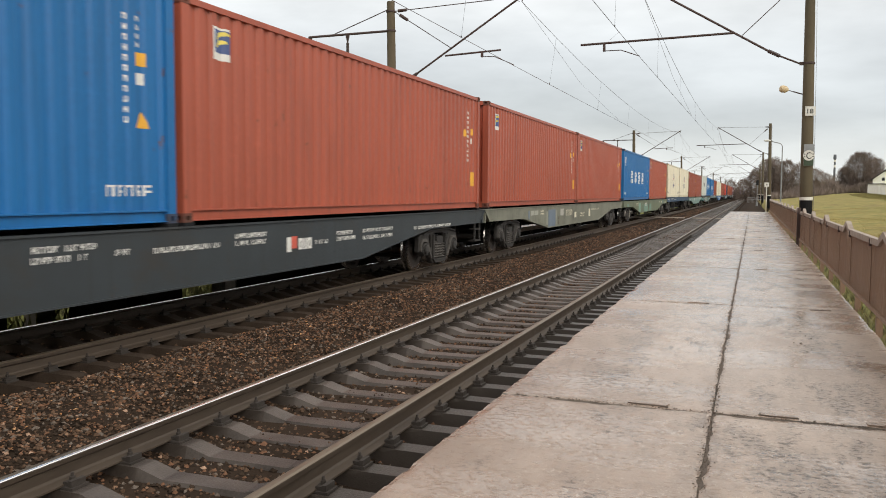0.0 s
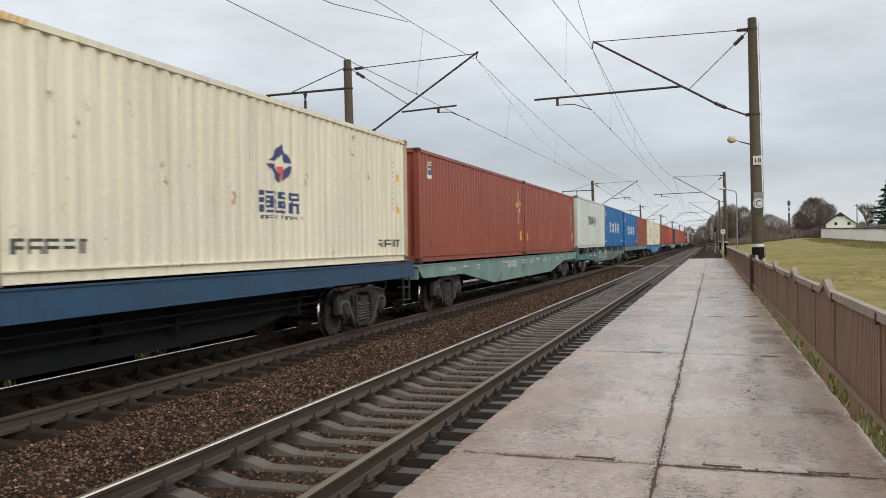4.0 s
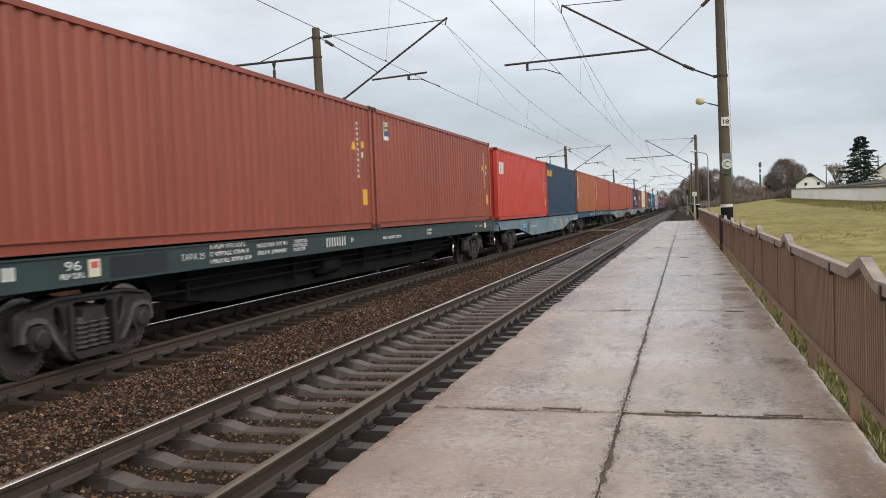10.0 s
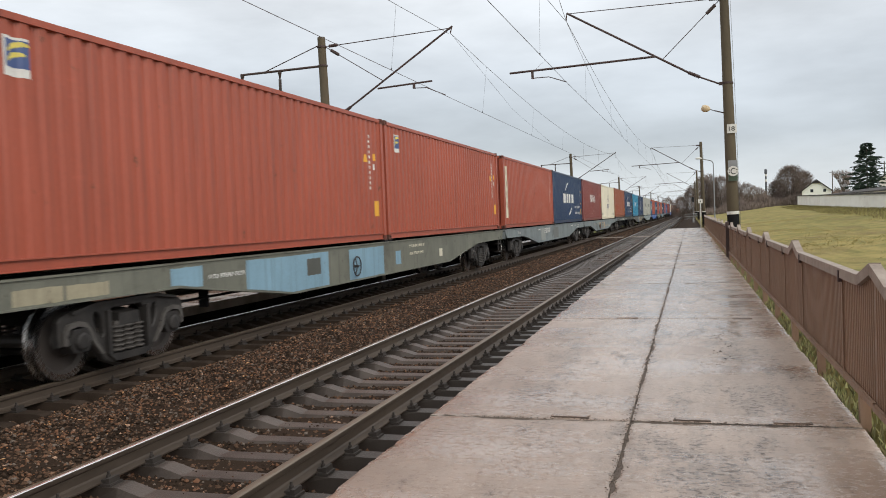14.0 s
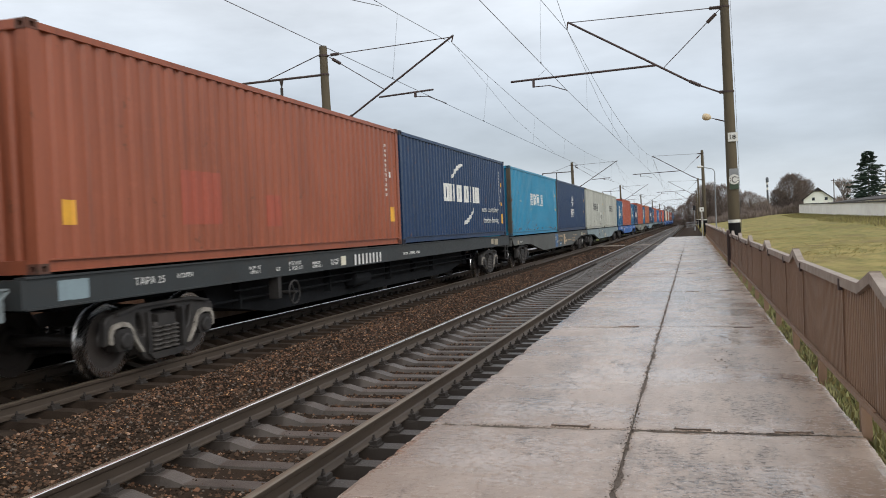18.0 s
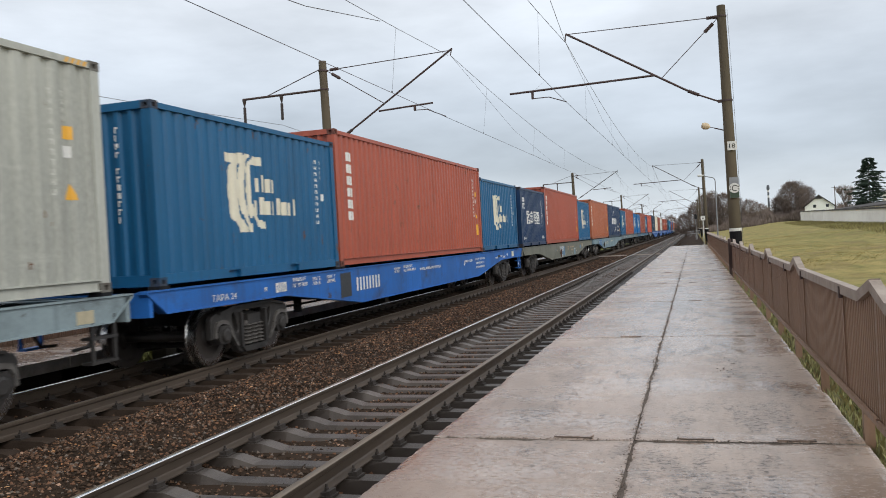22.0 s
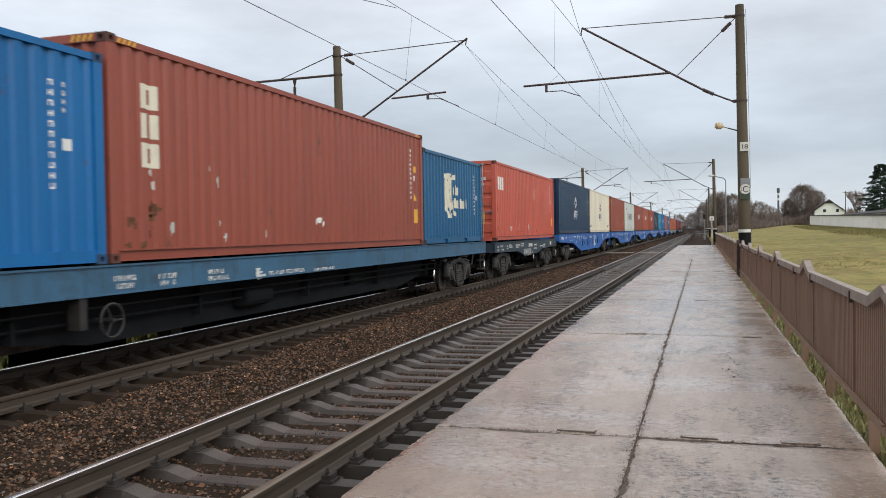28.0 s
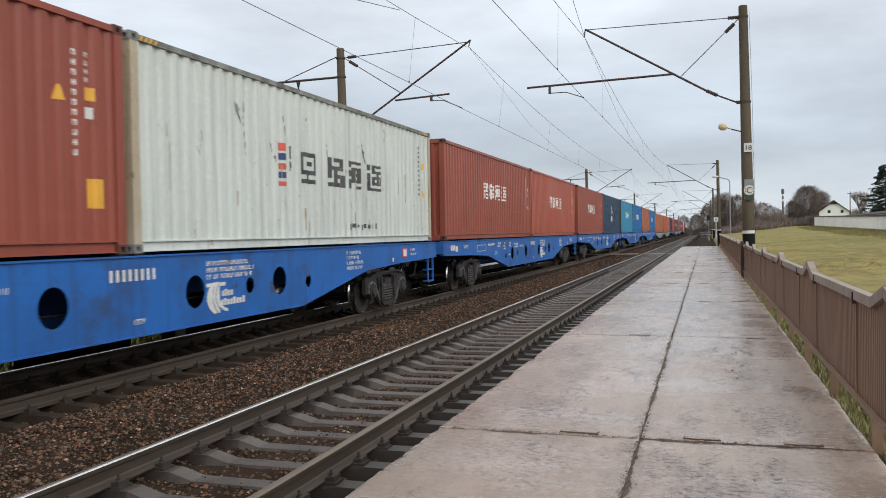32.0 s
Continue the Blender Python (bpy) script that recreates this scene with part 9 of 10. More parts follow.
SIGNS[17] = [
    ("blocks", M_WHITE, 3.21, 3.62, 1.04, 1.21),
    (2, M_WHITE, 3.86, 4.46, 1.05, 1.26),
    (2, M_WHITE, 4.68, 5.08, 1.05, 1.23),
    (2, M_WHITE, 5.33, 5.73, 1.06, 1.23),
    ("patch", (0.04,0.045,0.05), 5.99, 6.54, 0.72, 1.24),
    ("bars", M_WHITE, 6.82, 8.28, 0.74, 1.14),
    (2, M_WHITE, 9.21, 9.62, 1.06, 1.2),
    (2, M_WHITE, 9.88, 10.8, 1.04, 1.23),
    (1, M_WHITE, 11.08, 13.06, 0.98, 1.17),
    (1, M_WHITE, 2.8, 2.9, 1.08, 1.17),
    (1, M_WHITE, 15.57, 16.64, 0.98, 1.23),
    (1, M_WHITE, 15.56, 15.7, 0.97, 1.05),
    (3, M_WHITE, 17.09, 18.54, 0.75, 1.16),
    (1, M_WHITE, 19.98, 20.29, 1.03, 1.12),
    ("patch", (0.02,0.025,0.03), 20.43, 20.77, 1.07, 1.16),
    (1, M_WHITE, 20.83, 21.07, 1.07, 1.14),
    (1, M_WHITE, 21.23, 21.62, 1.02, 1.11),
    ("plate", M_WHITE, 21.95, 22.02, 1.09, 1.18),
    ("plate", M_CREAMMARK, 22.84, 23.14, 1.03, 1.24),
]
SIGNS[18] = [
    ("patch", (0.10,0.27,0.42), 8.63, 8.74, 0.91, 1.06),
    (1, M_TAN, 8.99, 9.21, 0.88, 1.04),
    ("patch", (0.10,0.22,0.36), 10.17, 11.88, 0.63, 1.14),
    ("bars", M_WHITE, 9.94, 11.42, 0.81, 1.22),
    ("patch", (0.10,0.27,0.42), 10.56, 10.98, 0.55, 0.76),
    (2, M_CREAMMARK, 11.92, 12.15, 0.55, 0.77),
    (2, M_TAN, 12.84, 13.46, 0.87, 1.11),
    ("patch", (0.20,0.33,0.42), 15.48, 16.13, 0.55, 0.97),
    (1, M_WHITE, 15.55, 16.01, 0.85, 0.95),
    (3, M_CREAMMARK, 16.52, 16.75, 0.71, 0.97),
    ("patch", (0.50,0.42,0.27), 19.21, 19.64, 0.97, 1.18),
    ("patch", (0.10,0.22,0.36), 18.28, 18.81, 0.89, 1.1),
]
SIGNS[19] = [
    ("patch", (0.05,0.17,0.36), 4.1, 6.14, 0.66, 1.24),
    (2, M_WHITE, 4.16, 4.59, 0.94, 1.15),
    (2, M_WHITE, 4.82, 5.12, 0.93, 1.14),
    (2, M_WHITE, 5.37, 5.77, 0.91, 1.12),
    ("patch", (0.05,0.17,0.36), 7.4, 7.9, 0.61, 1.18),
    ("patch", (0.36,0.40,0.36), 8.26, 8.76, 0.73, 1.13),
    (2, M_CREAMMARK, 8.83, 9.67, 0.84, 1.02),
    ("bars", M_CREAMMARK, 9.89, 11.09, 0.81, 1.09),
    ("patch", (0.15,0.19,0.19), 3.54, 3.84, 0.97, 1.2),
    (1, M_CREAMMARK, 13.44, 15.15, 0.95, 1.1),
]
SIGNS[21] = [
    (2, M_WHITE, 6.12, 6.65, 1.08, 1.28),
    (2, M_WHITE, 7.01, 7.45, 1.07, 1.26),
    (2, M_WHITE, 8.19, 8.76, 1.06, 1.26),
    ("emblem", M_WHITE, 9.56, 9.89, 1.03, 1.22),
    (1, M_WHITE, 9.99, 11.28, 1.01, 1.22),
    (1, M_WHITE, 11.7, 12.58, 1.01, 1.16),
]
SIGNS[22] = [
    (1, M_WHITE, -0.04, 0.21, 1.17, 1.22),
    (2, M_WHITE, -0.04, 0.23, 1.03, 1.13),
    (1, M_WHITE, 0.47, 0.89, 1.17, 1.25),
    (1, M_WHITE, 0.6, 0.98, 1.03, 1.13),
    (2, M_WHITE, 1.5, 1.68, 1.06, 1.22),
    (2, M_WHITE, 1.83, 2.48, 1.11, 1.25),
    (2, M_WHITE, 3.05, 3.78, 1.07, 1.23),
    (2, M_WHITE, 3.97, 4.68, 1.11, 1.27),
    ("blocks", M_WHITE, 5.6, 6.44, 1.09, 1.23),
    ("bars", M_WHITE, 4.6, 6.19, 0.66, 1.05),
    (2, M_WHITE, 6.79, 7.49, 0.89, 1.18),
    (1, M_WHITE, 8.16, 8.85, 1, 1.14),
    (2, M_WHITE, 8.98, 9.54, 0.97, 1.15),
    ("plate", M_CREAMMARK, 10.76, 11.04, 1.08, 1.24),
]
SIGNS[23] = [
    (1, M_WHITE, 4.63, 5.57, 1.32, 1.42),
    (2, M_WHITE, 5.99, 6.58, 1.24, 1.43),
    (3, M_WHITE, 6.89, 7.22, 1.12, 1.41),
    (2, M_WHITE, 7.78, 8.16, 1.23, 1.4),
    (1, M_WHITE, 7.66, 8.05, 0.9, 0.99),
    (2, M_WHITE, 8.67, 9.5, 1.16, 1.36),
    (1, M_WHITE, 9.64, 10.29, 1.19, 1.29),
    ("bars", M_WHITE, 11.79, 12.74, 1.19, 1.4),
    (3, M_WHITE, 13.86, 15.33, 1.12, 1.42),
    ("emblem", M_WHITE, 13.84, 14.95, 0.63, 1.1),
    (1, M_WHITE, 12.23, 12.45, 0.65, 0.74),
    (4, M_WHITE, 18.86, 19.68, 1.02, 1.44),
    ("plate", M_REDMARK, 22.14, 22.44, 1.21, 1.43),
    ("plate", M_WHITE, 22.18, 22.4, 1.24, 1.4),
    (1, M_WHITE, 22.7, 23.13, 1.32, 1.44),
    (1, M_WHITE, 22.71, 23.12, 1.24, 1.3),
    ("plate", M_WHITE, 21.48, 21.51, 1.13, 1.22),
]
for seed in range(24, 29):
    SIGNS[seed] = SIGNS[23]
# words that can be read: (text, size, along, height, width, material)
WORDS = {
    7: [("20", 0.17, 8.76, 0.63, 0.20, M_WHITE)],
    8: [("ТАРА 25", 0.13, 4.17, 1.20, 0.62, M_WHITE), ("20", 0.13, 10.52, 1.20, 0.16, M_WHITE), ("96", 0.16, 1.83, 1.235, 0.27, M_WHITE)],
    13: [("КРУПНОТОННАЖНЫЕ", 0.13, 11.68, 1.03, 1.50, M_TAN), ("КОНТЕЙНЕРЫ", 0.13, 11.99, 0.85, 0.97, M_TAN), ("[20]", 0.14, 10.15, 0.66, 0.36, M_TAN)],
    14: [("ТАРА 25", 0.14, 1.61, 1.19, 0.64, M_WHITE)],
    15: [("КРУПНОТОННАЖНЫЕ", 0.14, 12.02, 1.06, 1.46, M_TAN), ("КОНТЕЙНЕРЫ", 0.14, 12.27, 0.86, 0.97, M_TAN), ("[20]", 0.15, 11.28, 0.80, 0.34, M_CREAMMARK)],
    17: [("ТАРА 24", 0.14, 1.20, 1.045, 0.70, M_WHITE)],
    18: [("КРУПНОТОННАЖНЫЕ", 0.13, 13.93, 1.01, 1.46, M_TAN), ("КОНТЕЙНЕРЫ", 0.13, 14.16, 0.83, 0.96, M_TAN), ("EAC", 0.12, 14.48, 0.65, 0.30, M_CREAMMARK), ("[20]", 0.15, 10.60, 0.60, 0.34, M_WHITE)],
    22: [("20", 0.13, 6.28, 0.79, 0.18, M_WHITE)],
}
# where the hand wheel of the brake is seen: (along, height, paint)
BRAKE = {5: (6.12, 0.72, "red"), 7: (20.46, 0.75, "red"), 11: (10.02, 0.86, "dark"), 13: (9.73, 0.85, "rusty"), 18: (10.03, 0.80, "rusty"), 19: (7.13, 0.81, "dark")}


def sill_floor(kind, L, y0, y1):
    """The sill's lower edge over a stretch of it."""
    pts = [p for p in sill_outline(kind, L)[1:-1]]
    ys, zs = [p[0] for p in pts], [p[1] for p in pts]
    return max(float(np.interp(y, ys, zs)) for y in (y0, (y0 + y1) / 2, y1))


def writing(s, rows, y0, y1, z0, z1, seed):
    """Unreadable writing as small upright bars."""
    r = random.Random(seed)
    x, pitch = HALF + 0.042, (z1 - z0) / rows
    h = min(0.068, pitch * (0.80 if rows > 1 else 0.92))
    for k in range(rows):
        z = z1 - k * pitch - h if rows > 1 else (z0 + z1) / 2 - h / 2
        y, end = y0, y0 + (y1 - y0) * (1.0 if rows == 1 else r.uniform(0.72, 1.0))
        while y < end:
            cw = h * r.uniform(0.42, 0.62)
            form = r.randint(0, 3)
            if r.random() > 0.1:
                s.box(x - 0.002, x, y, y + cw * 0.34, z, z + h)
                if form:
                    s.box(x - 0.002, x, y + cw * 0.34, y + cw, z + (h * 0.74 if form == 1 else 0 if form == 2 else h * 0.36), z + (h if form == 1 else h * 0.26 if form == 2 else h * 0.62))
                if form == 3:
                    s.box(x - 0.002, x, y + cw * 0.66, y + cw, z + h * 0.62, z + h)
            y += cw * 1.20
    return s


def paint_signs(w, kind, L, seed):
    top = sill_outline(kind, L)[0][1]
    sheets = {}
    for k, (what, paint, y0, y1, z0, z1) in enumerate(SIGNS[seed]):
        if what == "patch":
            tone = paint
            if tone not in REPAINT:
                REPAINT[tone] = shader("repaint_%d" % len(REPAINT), tone, tuple(c * 0.75 for c in tone), 0.55, 0, 25, 1.2, 0.05, streak=tuple(c * 0.5 + 0.02 for c in tone), spots=(0.10, 0.085, 0.07))
            zt = min(z1, top - 0.02)
            x = HALF + 0.0325 + 0.0004 * k
            r = random.Random(k + 31 * seed)
            s = Shape()
            n = 8
            along = [y0 + (y1 - y0) * q / n for q in range(n + 1)]
            under = [max(z0, sill_floor(kind, L, y, y) + 0.012) if z1 > sill_floor(kind, L, y, y) else z0 for y in along]
            ragged = [(y, zt - r.uniform(0, 0.012)) for y in along] + [(y, z + r.uniform(0, 0.010)) for y, z in zip(along[::-1], under[::-1])]
            s.prism(ragged, "x", HALF + 0.030, x)
            ob_of("repaint_patch", s.mesh("repaint_patch"), REPAINT[tone], w, "patch of differently coloured paint")
        elif what == "plate":
            s = Shape()
            s.box(HALF + 0.030, HALF + 0.039 + 0.0006 * k, y0, y1, z0, z1)
            ob_of("data_plate", s.mesh("data_plate"), paint, w)
        elif what == "emblem":
            s = Shape()
            for a, b, c, d in bitmap(LOGO_CRESCENT, y0, z0, y1 - y0, z1 - z0):
                s.box(HALF + 0.036, HALF + 0.042, a, b, c, d)
            ob_of("brand_mark", s.mesh("brand_mark"), paint, w, "crescent emblem with bars")
        else:
            s = sheets.setdefault(paint.name, (paint, Shape()))[1]
            if what == "bars":
                n = 8
                step = (y1 - y0) / n
                for q in range(n):
                    zz = z0 + (z1 - z0) * 0.18
                    s.box(HALF + 0.040, HALF + 0.042, y0 + q * step, y0 + q * step + step * 0.44, zz, z1 - (z1 - z0) * 0.10)
            elif what == "blocks":
                for a, b, c, d in plain_row(3, y0, z0, y1 - y0, z1 - z0):
                    s.box(HALF + 0.040, HALF + 0.042, a, b, c, d)
            else:
                writing(s, what, y0, y1, z0, z1, k + 17 * seed)
    for paint, s in sheets.values():
        ob_of("stencil_marking", s.mesh("stencil_marking"), paint, w, "stencilled rows of small writing")
    for text, size, y, z, width, paint in WORDS.get(seed, ()):
        words(text, size, (HALF + 0.043, y, z), "side", paint, w, width)


def painted_plate(rects):
    """Flat paint on the sill's side."""
    s = Shape()
    for y0, y1, z0, z1 in rects:
        s.box(HALF + 0.033, HALF + 0.036, y0, y1, z0, z1)
    return s.mesh("marking")


def wagon(u, kind, paint, seed, L=24.5):
    looks = {"anthracite": "anthracite grey", "grey_green": "faded grey-green", "green": "worn green", "dark_blue": "dark blue", "mint": "pale mint-green", "teal": "teal", "grey_blue": "grey-blue", "blue": "bright blue", "royal": "royal blue", "dark_green": "dark green", "steel_blue": "steel-blue", "navy": "navy blue", "patched": "grey with light blue repaint patches", "grey": "pale grey", "charcoal": "charcoal grey", "mottled": "mottled grey with blue patches", "pale": "pale blue-grey", "slate": "dark slate", "sea_blue": "dull sea-blue"}
    forms = {"belly": "fish-bellied", "holes": "fish-bellied, hole-pierced", "round_holes": "fish-bellied, hole-pierced", "flat": "straight-sided", "short": "short", "raised": "raised-pad"}
    w = tagged(empty("container_wagon", pose(FAR, u, 0)), f"{looks[paint]} {forms[kind]} railway container flat wagon", "wagon", "wagons of the train")
    F = FRAME[paint]
    top = sill_outline(kind, L)[0][1]
    turn = Matrix.Translation((0, L, 0)) @ pose(0, 0, 0, 0, 0, 180)
    key = (kind, round(L, 2))
    for m in (Matrix.Identity(4), turn):
        ob_of("side_sill", cached(("sill",) + key, lambda: sill_mesh(kind, L)), F, w, "", m)
        ob_of("sill_flange", cached(("flange",) + key, lambda: flange_mesh(kind, L)), F, w, "", m)
        ob_of("end_beam", cached(("endbeam",) + key, lambda: end_beam_mesh(top)), F, w, "", m)
        ob_of("coupler", cached("coupler", coupler_mesh), M_BOGIE, w, "", m)
        ob_of("footstep", cached(("step",) + key, lambda: step_mesh(top)), F if paint in ("navy", "royal") else M_BOGIE, w, "", m @ Matrix.Translation((0, L - 0.45, 0)) if m is turn else Matrix.Translation((0, L - 0.45, 0)))
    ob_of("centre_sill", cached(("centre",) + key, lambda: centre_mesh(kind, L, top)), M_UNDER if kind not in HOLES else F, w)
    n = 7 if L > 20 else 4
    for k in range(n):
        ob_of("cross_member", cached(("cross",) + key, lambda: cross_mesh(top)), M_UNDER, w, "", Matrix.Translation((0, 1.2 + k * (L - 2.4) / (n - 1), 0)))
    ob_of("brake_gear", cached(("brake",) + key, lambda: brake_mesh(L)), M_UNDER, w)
    wheel = BRAKE.get(seed, (6.0, 0.74, "dark") if seed in (3, 6, 14, 20, 21) else None)
    if wheel:
        ob_of("brake_wheel", cached("bwheel", brake_wheel_mesh), {"red": M_REDWHEEL, "rusty": M_DEEPRUST, "dark": M_BOGIE}[wheel[2]], w, "brake hand wheel", Matrix.Translation((HALF + 0.10, wheel[0], wheel[1])))
    if seed in (3, 6, 14, 20, 21):
        ob_of("brake_bracket", cached("bracket", lambda: simple_box("brake_bracket", HALF - 0.16, HALF + 0.02, 5.54, 5.66, 0.66, 1.07)), M_BOGIE, w)
    if seed in SIGNS:
        paint_signs(w, kind, L, seed)
    else:
        ob_of("stencil_marking", cached(("letters", kind, seed % 5, round(L, 2)), lambda: lettering_mesh(kind, L, seed % 5)), M_WHITE, w, "rows of small stencilled writing")
        ny, nz = NUMBER_X[kind]
        ob_of("number_panel", cached(("number", kind), lambda: number_mesh(4, 0.17 if kind != "belly" else 0.24)), M_WHITE, w, "", Matrix.Translation((HALF + 0.036, ny, nz - 0.02)))
        tare = {"flat": ("ТАРА 25", 2.45, 0.70), "belly": ("ТАРА 24", 2.3, 0.62)}.get(kind)
        if tare:
            words(tare[0], 0.15, (HALF + 0.036, tare[1], top - 0.23), "side", M_WHITE, w, tare[2])
    if kind == "holes":
        words("ТАРА 23", 0.15, (HALF + 0.036, 1.71, top - 0.23), "side", M_WHITE, w, 0.50)
    if kind == "holes":
        words("[20]", 0.14, (HALF + 0.036, 5.58, 1.02), "side", M_WHITE, w, 0.34)
        ob_of("brand_mark", painted_plate([(0.40, 0.51, 1.27, 1.42), (0.54, 0.66, 1.27, 1.42), (0.69, 0.80, 1.27, 1.42)]), M_WHITE, w, "white block mark")
        ob_of("arrow_mark", painted_plate([(0.22, 0.40, 1.355, 1.38)]), M_REDMARK, w, "small red arrow")
        ob_of("data_plate", painted_plate([(0.86, 1.09, 1.23, 1.39)]), M_CREAMMARK, w, "small beige data plate")
        ob_of("frame_marking", painted_plate([(3.28, 4.41, 1.365, 1.38), (3.28, 4.41, 1.17, 1.185), (3.28, 3.295, 1.185, 1.365), (4.395, 4.41, 1.185, 1.365)]), M_WHITE, w, "thin white rectangle")
    if kind == "round_holes":
        for ya, yb in ((9.06, 9.60), (15.2, 15.7), (18.4, 18.75), (21.9, 22.2)):
            s = Shape()
            s.prism([(HALF - 0.05, 1.36), (HALF + 0.07, 1.35), (HALF + 0.12, 1.20), (HALF + 0.10, 1.12), (HALF + 0.085, 1.12), (HALF + 0.10, 1.20), (HALF + 0.055, 1.325), (HALF - 0.05, 1.335)], "y", ya, yb)
            ob_of("folding_lock", s.mesh("folding_lock"), FRAME["locks"], w, "light blue folding container lock")
    for y0, y1, z0, z1, tone in PATCHES.get(seed, ()):
        if tone not in REPAINT:
            REPAINT[tone] = shader("repaint_%d" % len(REPAINT), tone, tuple(c * 0.75 for c in tone), 0.55, 0, 25, 1.2, 0.05, streak=tuple(c * 0.5 + 0.02 for c in tone), spots=(0.10, 0.085, 0.07))
        ob_of("repaint_patch", simple_box("repaint_patch", HALF + 0.03, HALF + 0.0325, y0, y1, z0, z1), REPAINT[tone], w, "patch of differently coloured paint")
    if kind == "raised":
        for x in (-0.75, 0.75):
            ob_of("deck_beam", cached(("deck", x), lambda: simple_box("deck_beam", x - 0.1, x + 0.1, 0.1, L - 0.1, 1.00, 1.20)), M_UNDER, w)
        for y in (0.25, 4.1, 8.2, 12.1, 12.5, 16.3, 20.4, 24.25):
            for m in (1, -1):
                ob_of("container_pad", cached("pad", pad_mesh), FRAME["mottled"], w, "", Matrix.Diagonal((m, 1, 1, 1)) @ Matrix.Translation((0, y, 0)))
    off = {"belly": 2.65, "holes": 3.0, "flat": 2.45, "round_holes": 2.85, "raised": 2.6, "short": 1.5}[kind]
    jaw = M_JAW if seed in (2, 5, 14, 19, 20) else M_JAWGREY
    for yb in (off, L - off):
        bogie(w, yb, jaw)
        # bolster enlarged to a black box that closes off the view above the bogie
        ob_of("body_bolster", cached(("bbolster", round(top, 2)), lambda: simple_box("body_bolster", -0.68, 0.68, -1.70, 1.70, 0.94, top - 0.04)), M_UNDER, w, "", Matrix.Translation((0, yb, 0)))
    return w


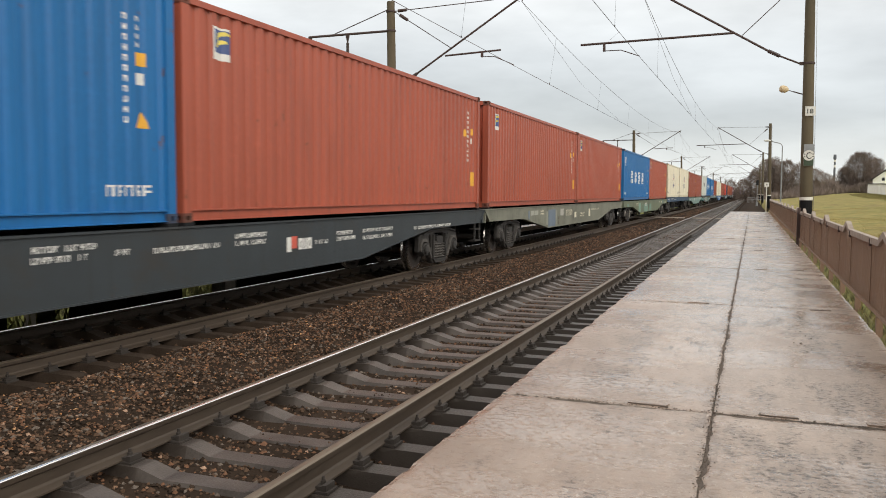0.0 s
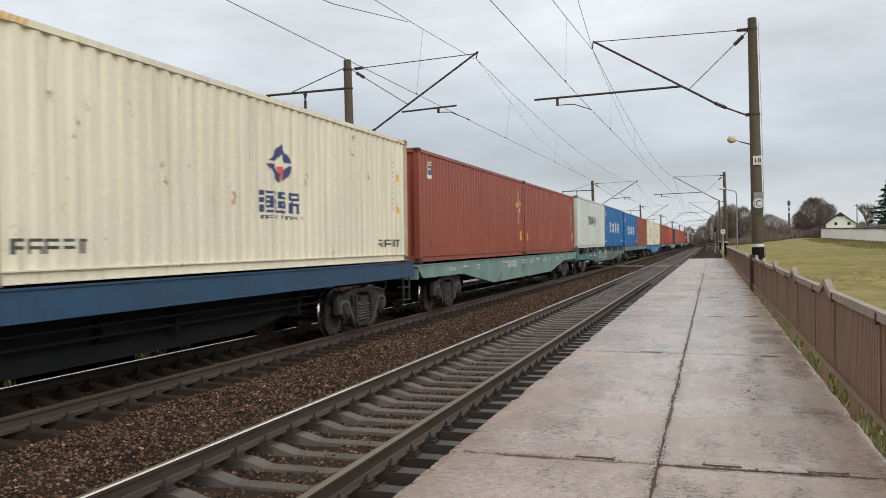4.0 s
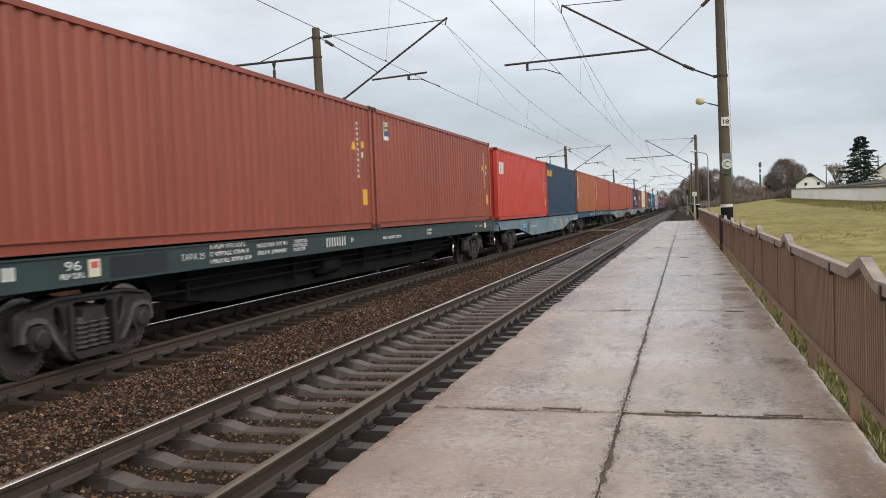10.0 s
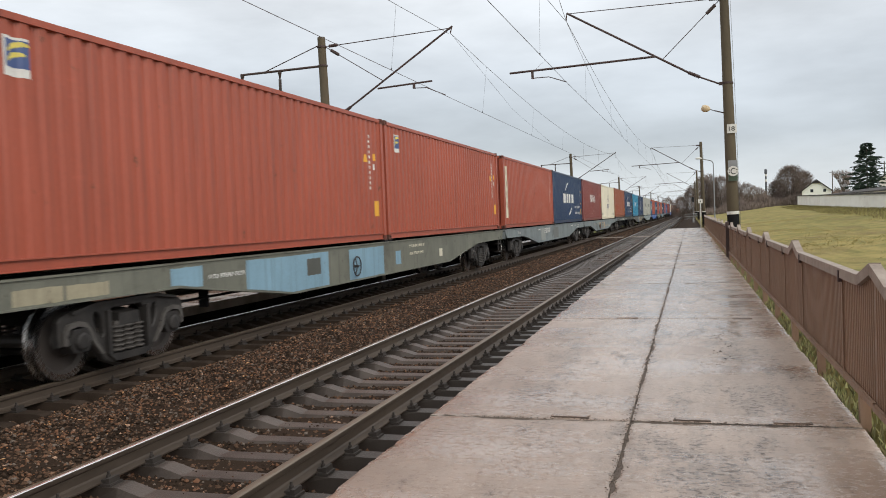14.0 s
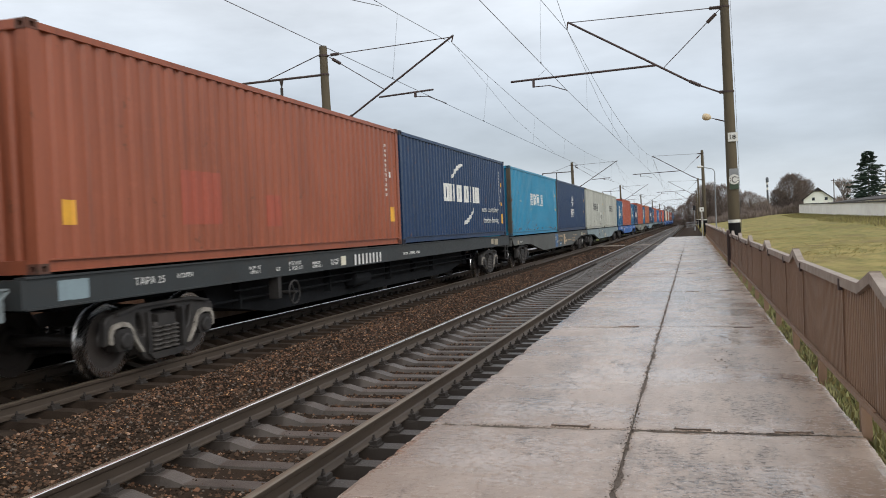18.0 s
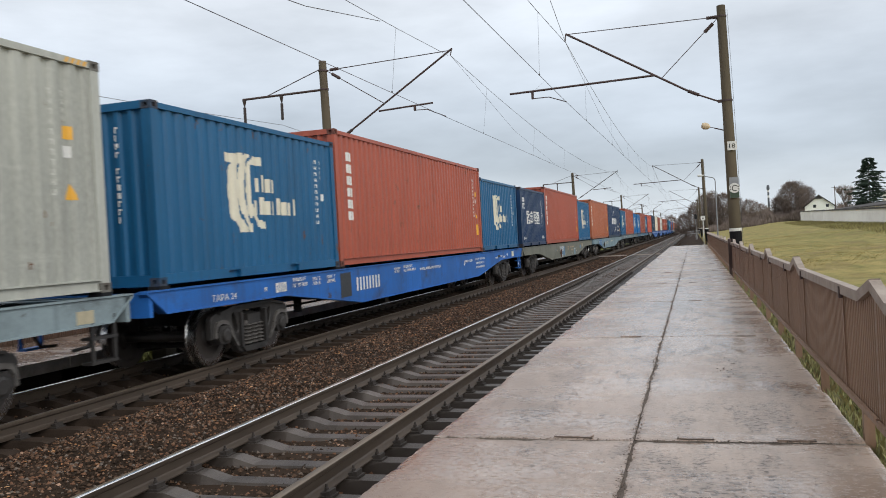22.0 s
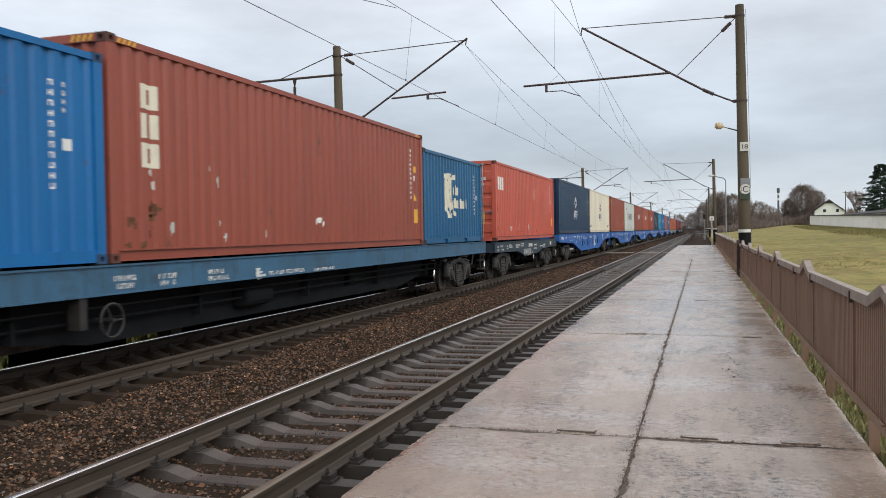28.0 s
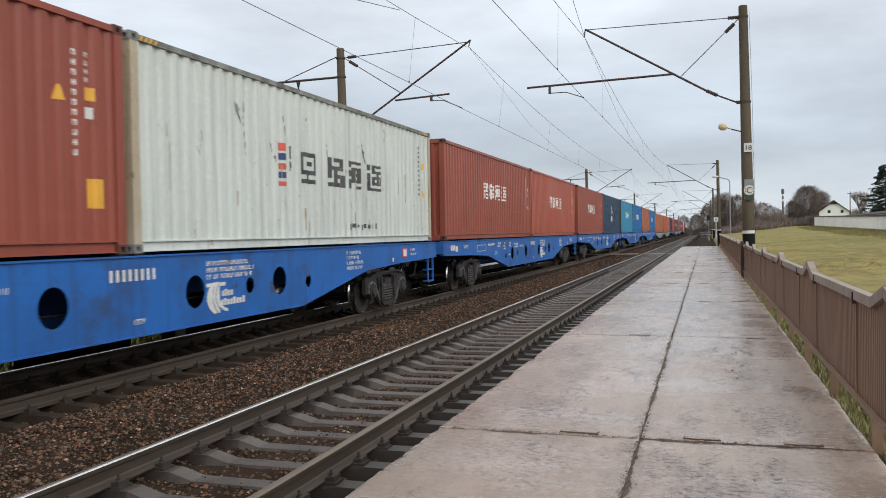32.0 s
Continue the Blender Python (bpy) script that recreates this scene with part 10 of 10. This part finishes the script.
# the train, from its head to its tail: where each wagon's first container begins at the start, the wagon, and its load
TRAIN = [
    (-3.50, "belly", "anthracite", [(40, "blue", "glyph_white"), (40, "brick", "badge")]),
    (21.75, "belly", "grey_green", [(40, "brick", "badge"), (40, "brick", "badge")]),
    (47.25, "belly", "green", [(40, "blue", "glyph_white"), (40, "brick", "badge")]),
    (72.75, "flat", "dark_blue", [(40, "cream", "jz_colour"), (40, "cream", "jz_colour")]),
    (98.10, "belly", "mint", [(40, "red", "badge"), (40, "red", "plain_sticker")]),
    (123.75, "raised", "teal", [(40, "white", "glyph_dark"), (40, "blue", "glyph_white")]),
    (149.50, "flat", "grey_blue", [(40, "blue", "glyph_white"), (40, "red", "badge")]),
    (174.95, "round_holes", "blue", [(40, "cream", "jz_colour"), (40, "cream", "jz_colour")]),
    (200.50, "flat", "dark_green", [(40, "red", "badge"), (40, "red", "badge")]),
    (226.25, "belly", "steel_blue", [(40, "scarlet", "cai"), (40, "slate", "seaco")]),
    (251.50, "flat", "navy", [(40, "orange", "triton"), (40, "brick", "triton")]),
    (276.85, "belly", "patched", [(40, "brick", "badge"), (40, "brick", "badge")]),
    (302.40, "belly", "grey", [(40, "brick", "bar"), (40, "navy", "cma")]),
    (327.55, "belly", "grey", [(40, "maroon", "glyph_white_near"), (40, "cream", "jz_colour")]),
    (352.90, "flat", "charcoal", [(40, "terracotta", "plain_sticker"), (40, "navy", "cma")]),
    (378.50, "belly", "mottled", [(40, "sky", "glyph_white_near"), (40, "navy", "jz_white")]),
    (403.70, "belly", "pale", [(40, "grey", "glyph_dark"), (40, "grey", "glyph_dark")]),
    (429.20, "belly", "royal", [(20, "teal_blue", "crescent"), (40, "brick", "triton"), (20, "teal_blue", "crescent")]),
    (454.55, "belly", "patched", [(20, "navy", "glyph_20"), (40, "brick", "triton"), (20, "teal_blue", "crescent")]),
    (480.20, "belly", "steel_blue", [(40, "orange", "triton"), (40, "navy", "cma")]),
    (505.75, "flat", "grey_blue", [(20, "teal_blue", "crescent"), (40, "brick", "triton"), (20, "blue", "crescent")]),
    (531.45, "flat", "sea_blue", [(20, "blue", "crescent"), (40, "red", "tex"), (20, "teal_blue", "crescent")]),
    (557.90, "short", "slate", [(40, "coral", "cai")]),
    (571.75, "holes", "royal", [(40, "slate", "jz_white"), (40, "cream", "jz_colour")]),
    (597.55, "holes", "royal", [(40, "red", "badge"), (40, "white", "zhong")]),
    (623.30, "holes", "royal", [(40, "red", "glyph_white_near"), (40, "brick", "glyph_white_near")]),
    (649.00, "holes", "royal", [(40, "red", "glyph_white_near"), (40, "slate", "jz_white")]),
    (674.60, "holes", "royal", [(40, "sky", "glyph_white_near"), (40, "blue", "glyph_white_near")]),
    (700.20, "holes", "royal", [(40, "orange", "triton"), (40, "blue", "glyph_white_near")]),
    (725.80, "belly", "steel_blue", [(40, "orange", "triton"), (40, "orange", "triton")]),
    (751.40, "belly", "grey", [(40, "orange", "plain_sticker"), (40, "coral", "cai")]),
    (777.00, "flat", "navy", [(40, "navy", "jz_white"), (40, "brick", "badge")]),
    (802.60, "belly", "grey", [(40, "maroon", "glyph_white_near"), (40, "navy", "cma")]),
    (828.20, "belly", "pale", [(40, "brick", "badge"), (40, "brick", "plain_sticker")]),
    (853.80, "flat", "dark_blue", [(40, "blue", "glyph_white"), (40, "brick", "plain_sticker")]),
    (879.40, "belly", "grey", [(40, "cream", "jz_colour"), (40, "brick", "badge")]),
]
SEAT = {"belly": 1.37, "flat": 1.44, "holes": 1.58, "round_holes": 1.38, "short": 1.42, "raised": 1.50}
MOVING = []
for number, (u, kind, paint, load) in enumerate(TRAIN):
    L = 24.5 if kind != "short" else 12.192
    flat = wagon(u, kind, paint, number, L)
    MOVING.append((flat, u))
    y = u
    zb = SEAT[kind]
    for place, (feet, colour, style) in enumerate(load):
        length = 12.192 if feet == 40 else 6.058
        MOVING.append((container(y, zb, feet, colour, style, kind == "short", WEAR.get((number, place), ())), y))
        top = sill_outline(kind, L)[0][1]
        if kind != "raised":
            gap_mesh = cached(("seat", kind), lambda: simple_box("container_seat", HALF - 0.20, HALF + 0.015, -0.10, 0.10, top - 0.02, zb))
            for dy in (0.10, length - 0.10):
                for m in (1, -1):
                    ob_of("container_seat", gap_mesh, M_UNDER, flat, "", Matrix.Diagonal((m, 1, 1, 1)) @ Matrix.Translation((0, y - u + dy, 0)))
        y += length + (0.125 if feet == 40 and len(load) == 2 else 0.07)


def run(t):
    """How far the train has gone at t seconds: it slows a little on the way."""
    return 19.743 * t - 0.03203 * t * t + 0.0000595 * t ** 3


def motions():
    times = [2.0 * k for k in range(17)]
    for thing, u in MOVING:
        base = thing.matrix_basis.copy()
        walk(thing, [(t, Matrix.Translation((0, -run(t), 0)) @ base) for t in times])
    step, n = 1 / 30, 960
    turns = [(k * step, math.degrees(run(k * step) / WR)) for k in range(n + 1)]
    for w, dy in WHEELS:
        walk(w, [(t, pose(0, dy, WR, a, 0, 0)) for t, a in turns])


motions()
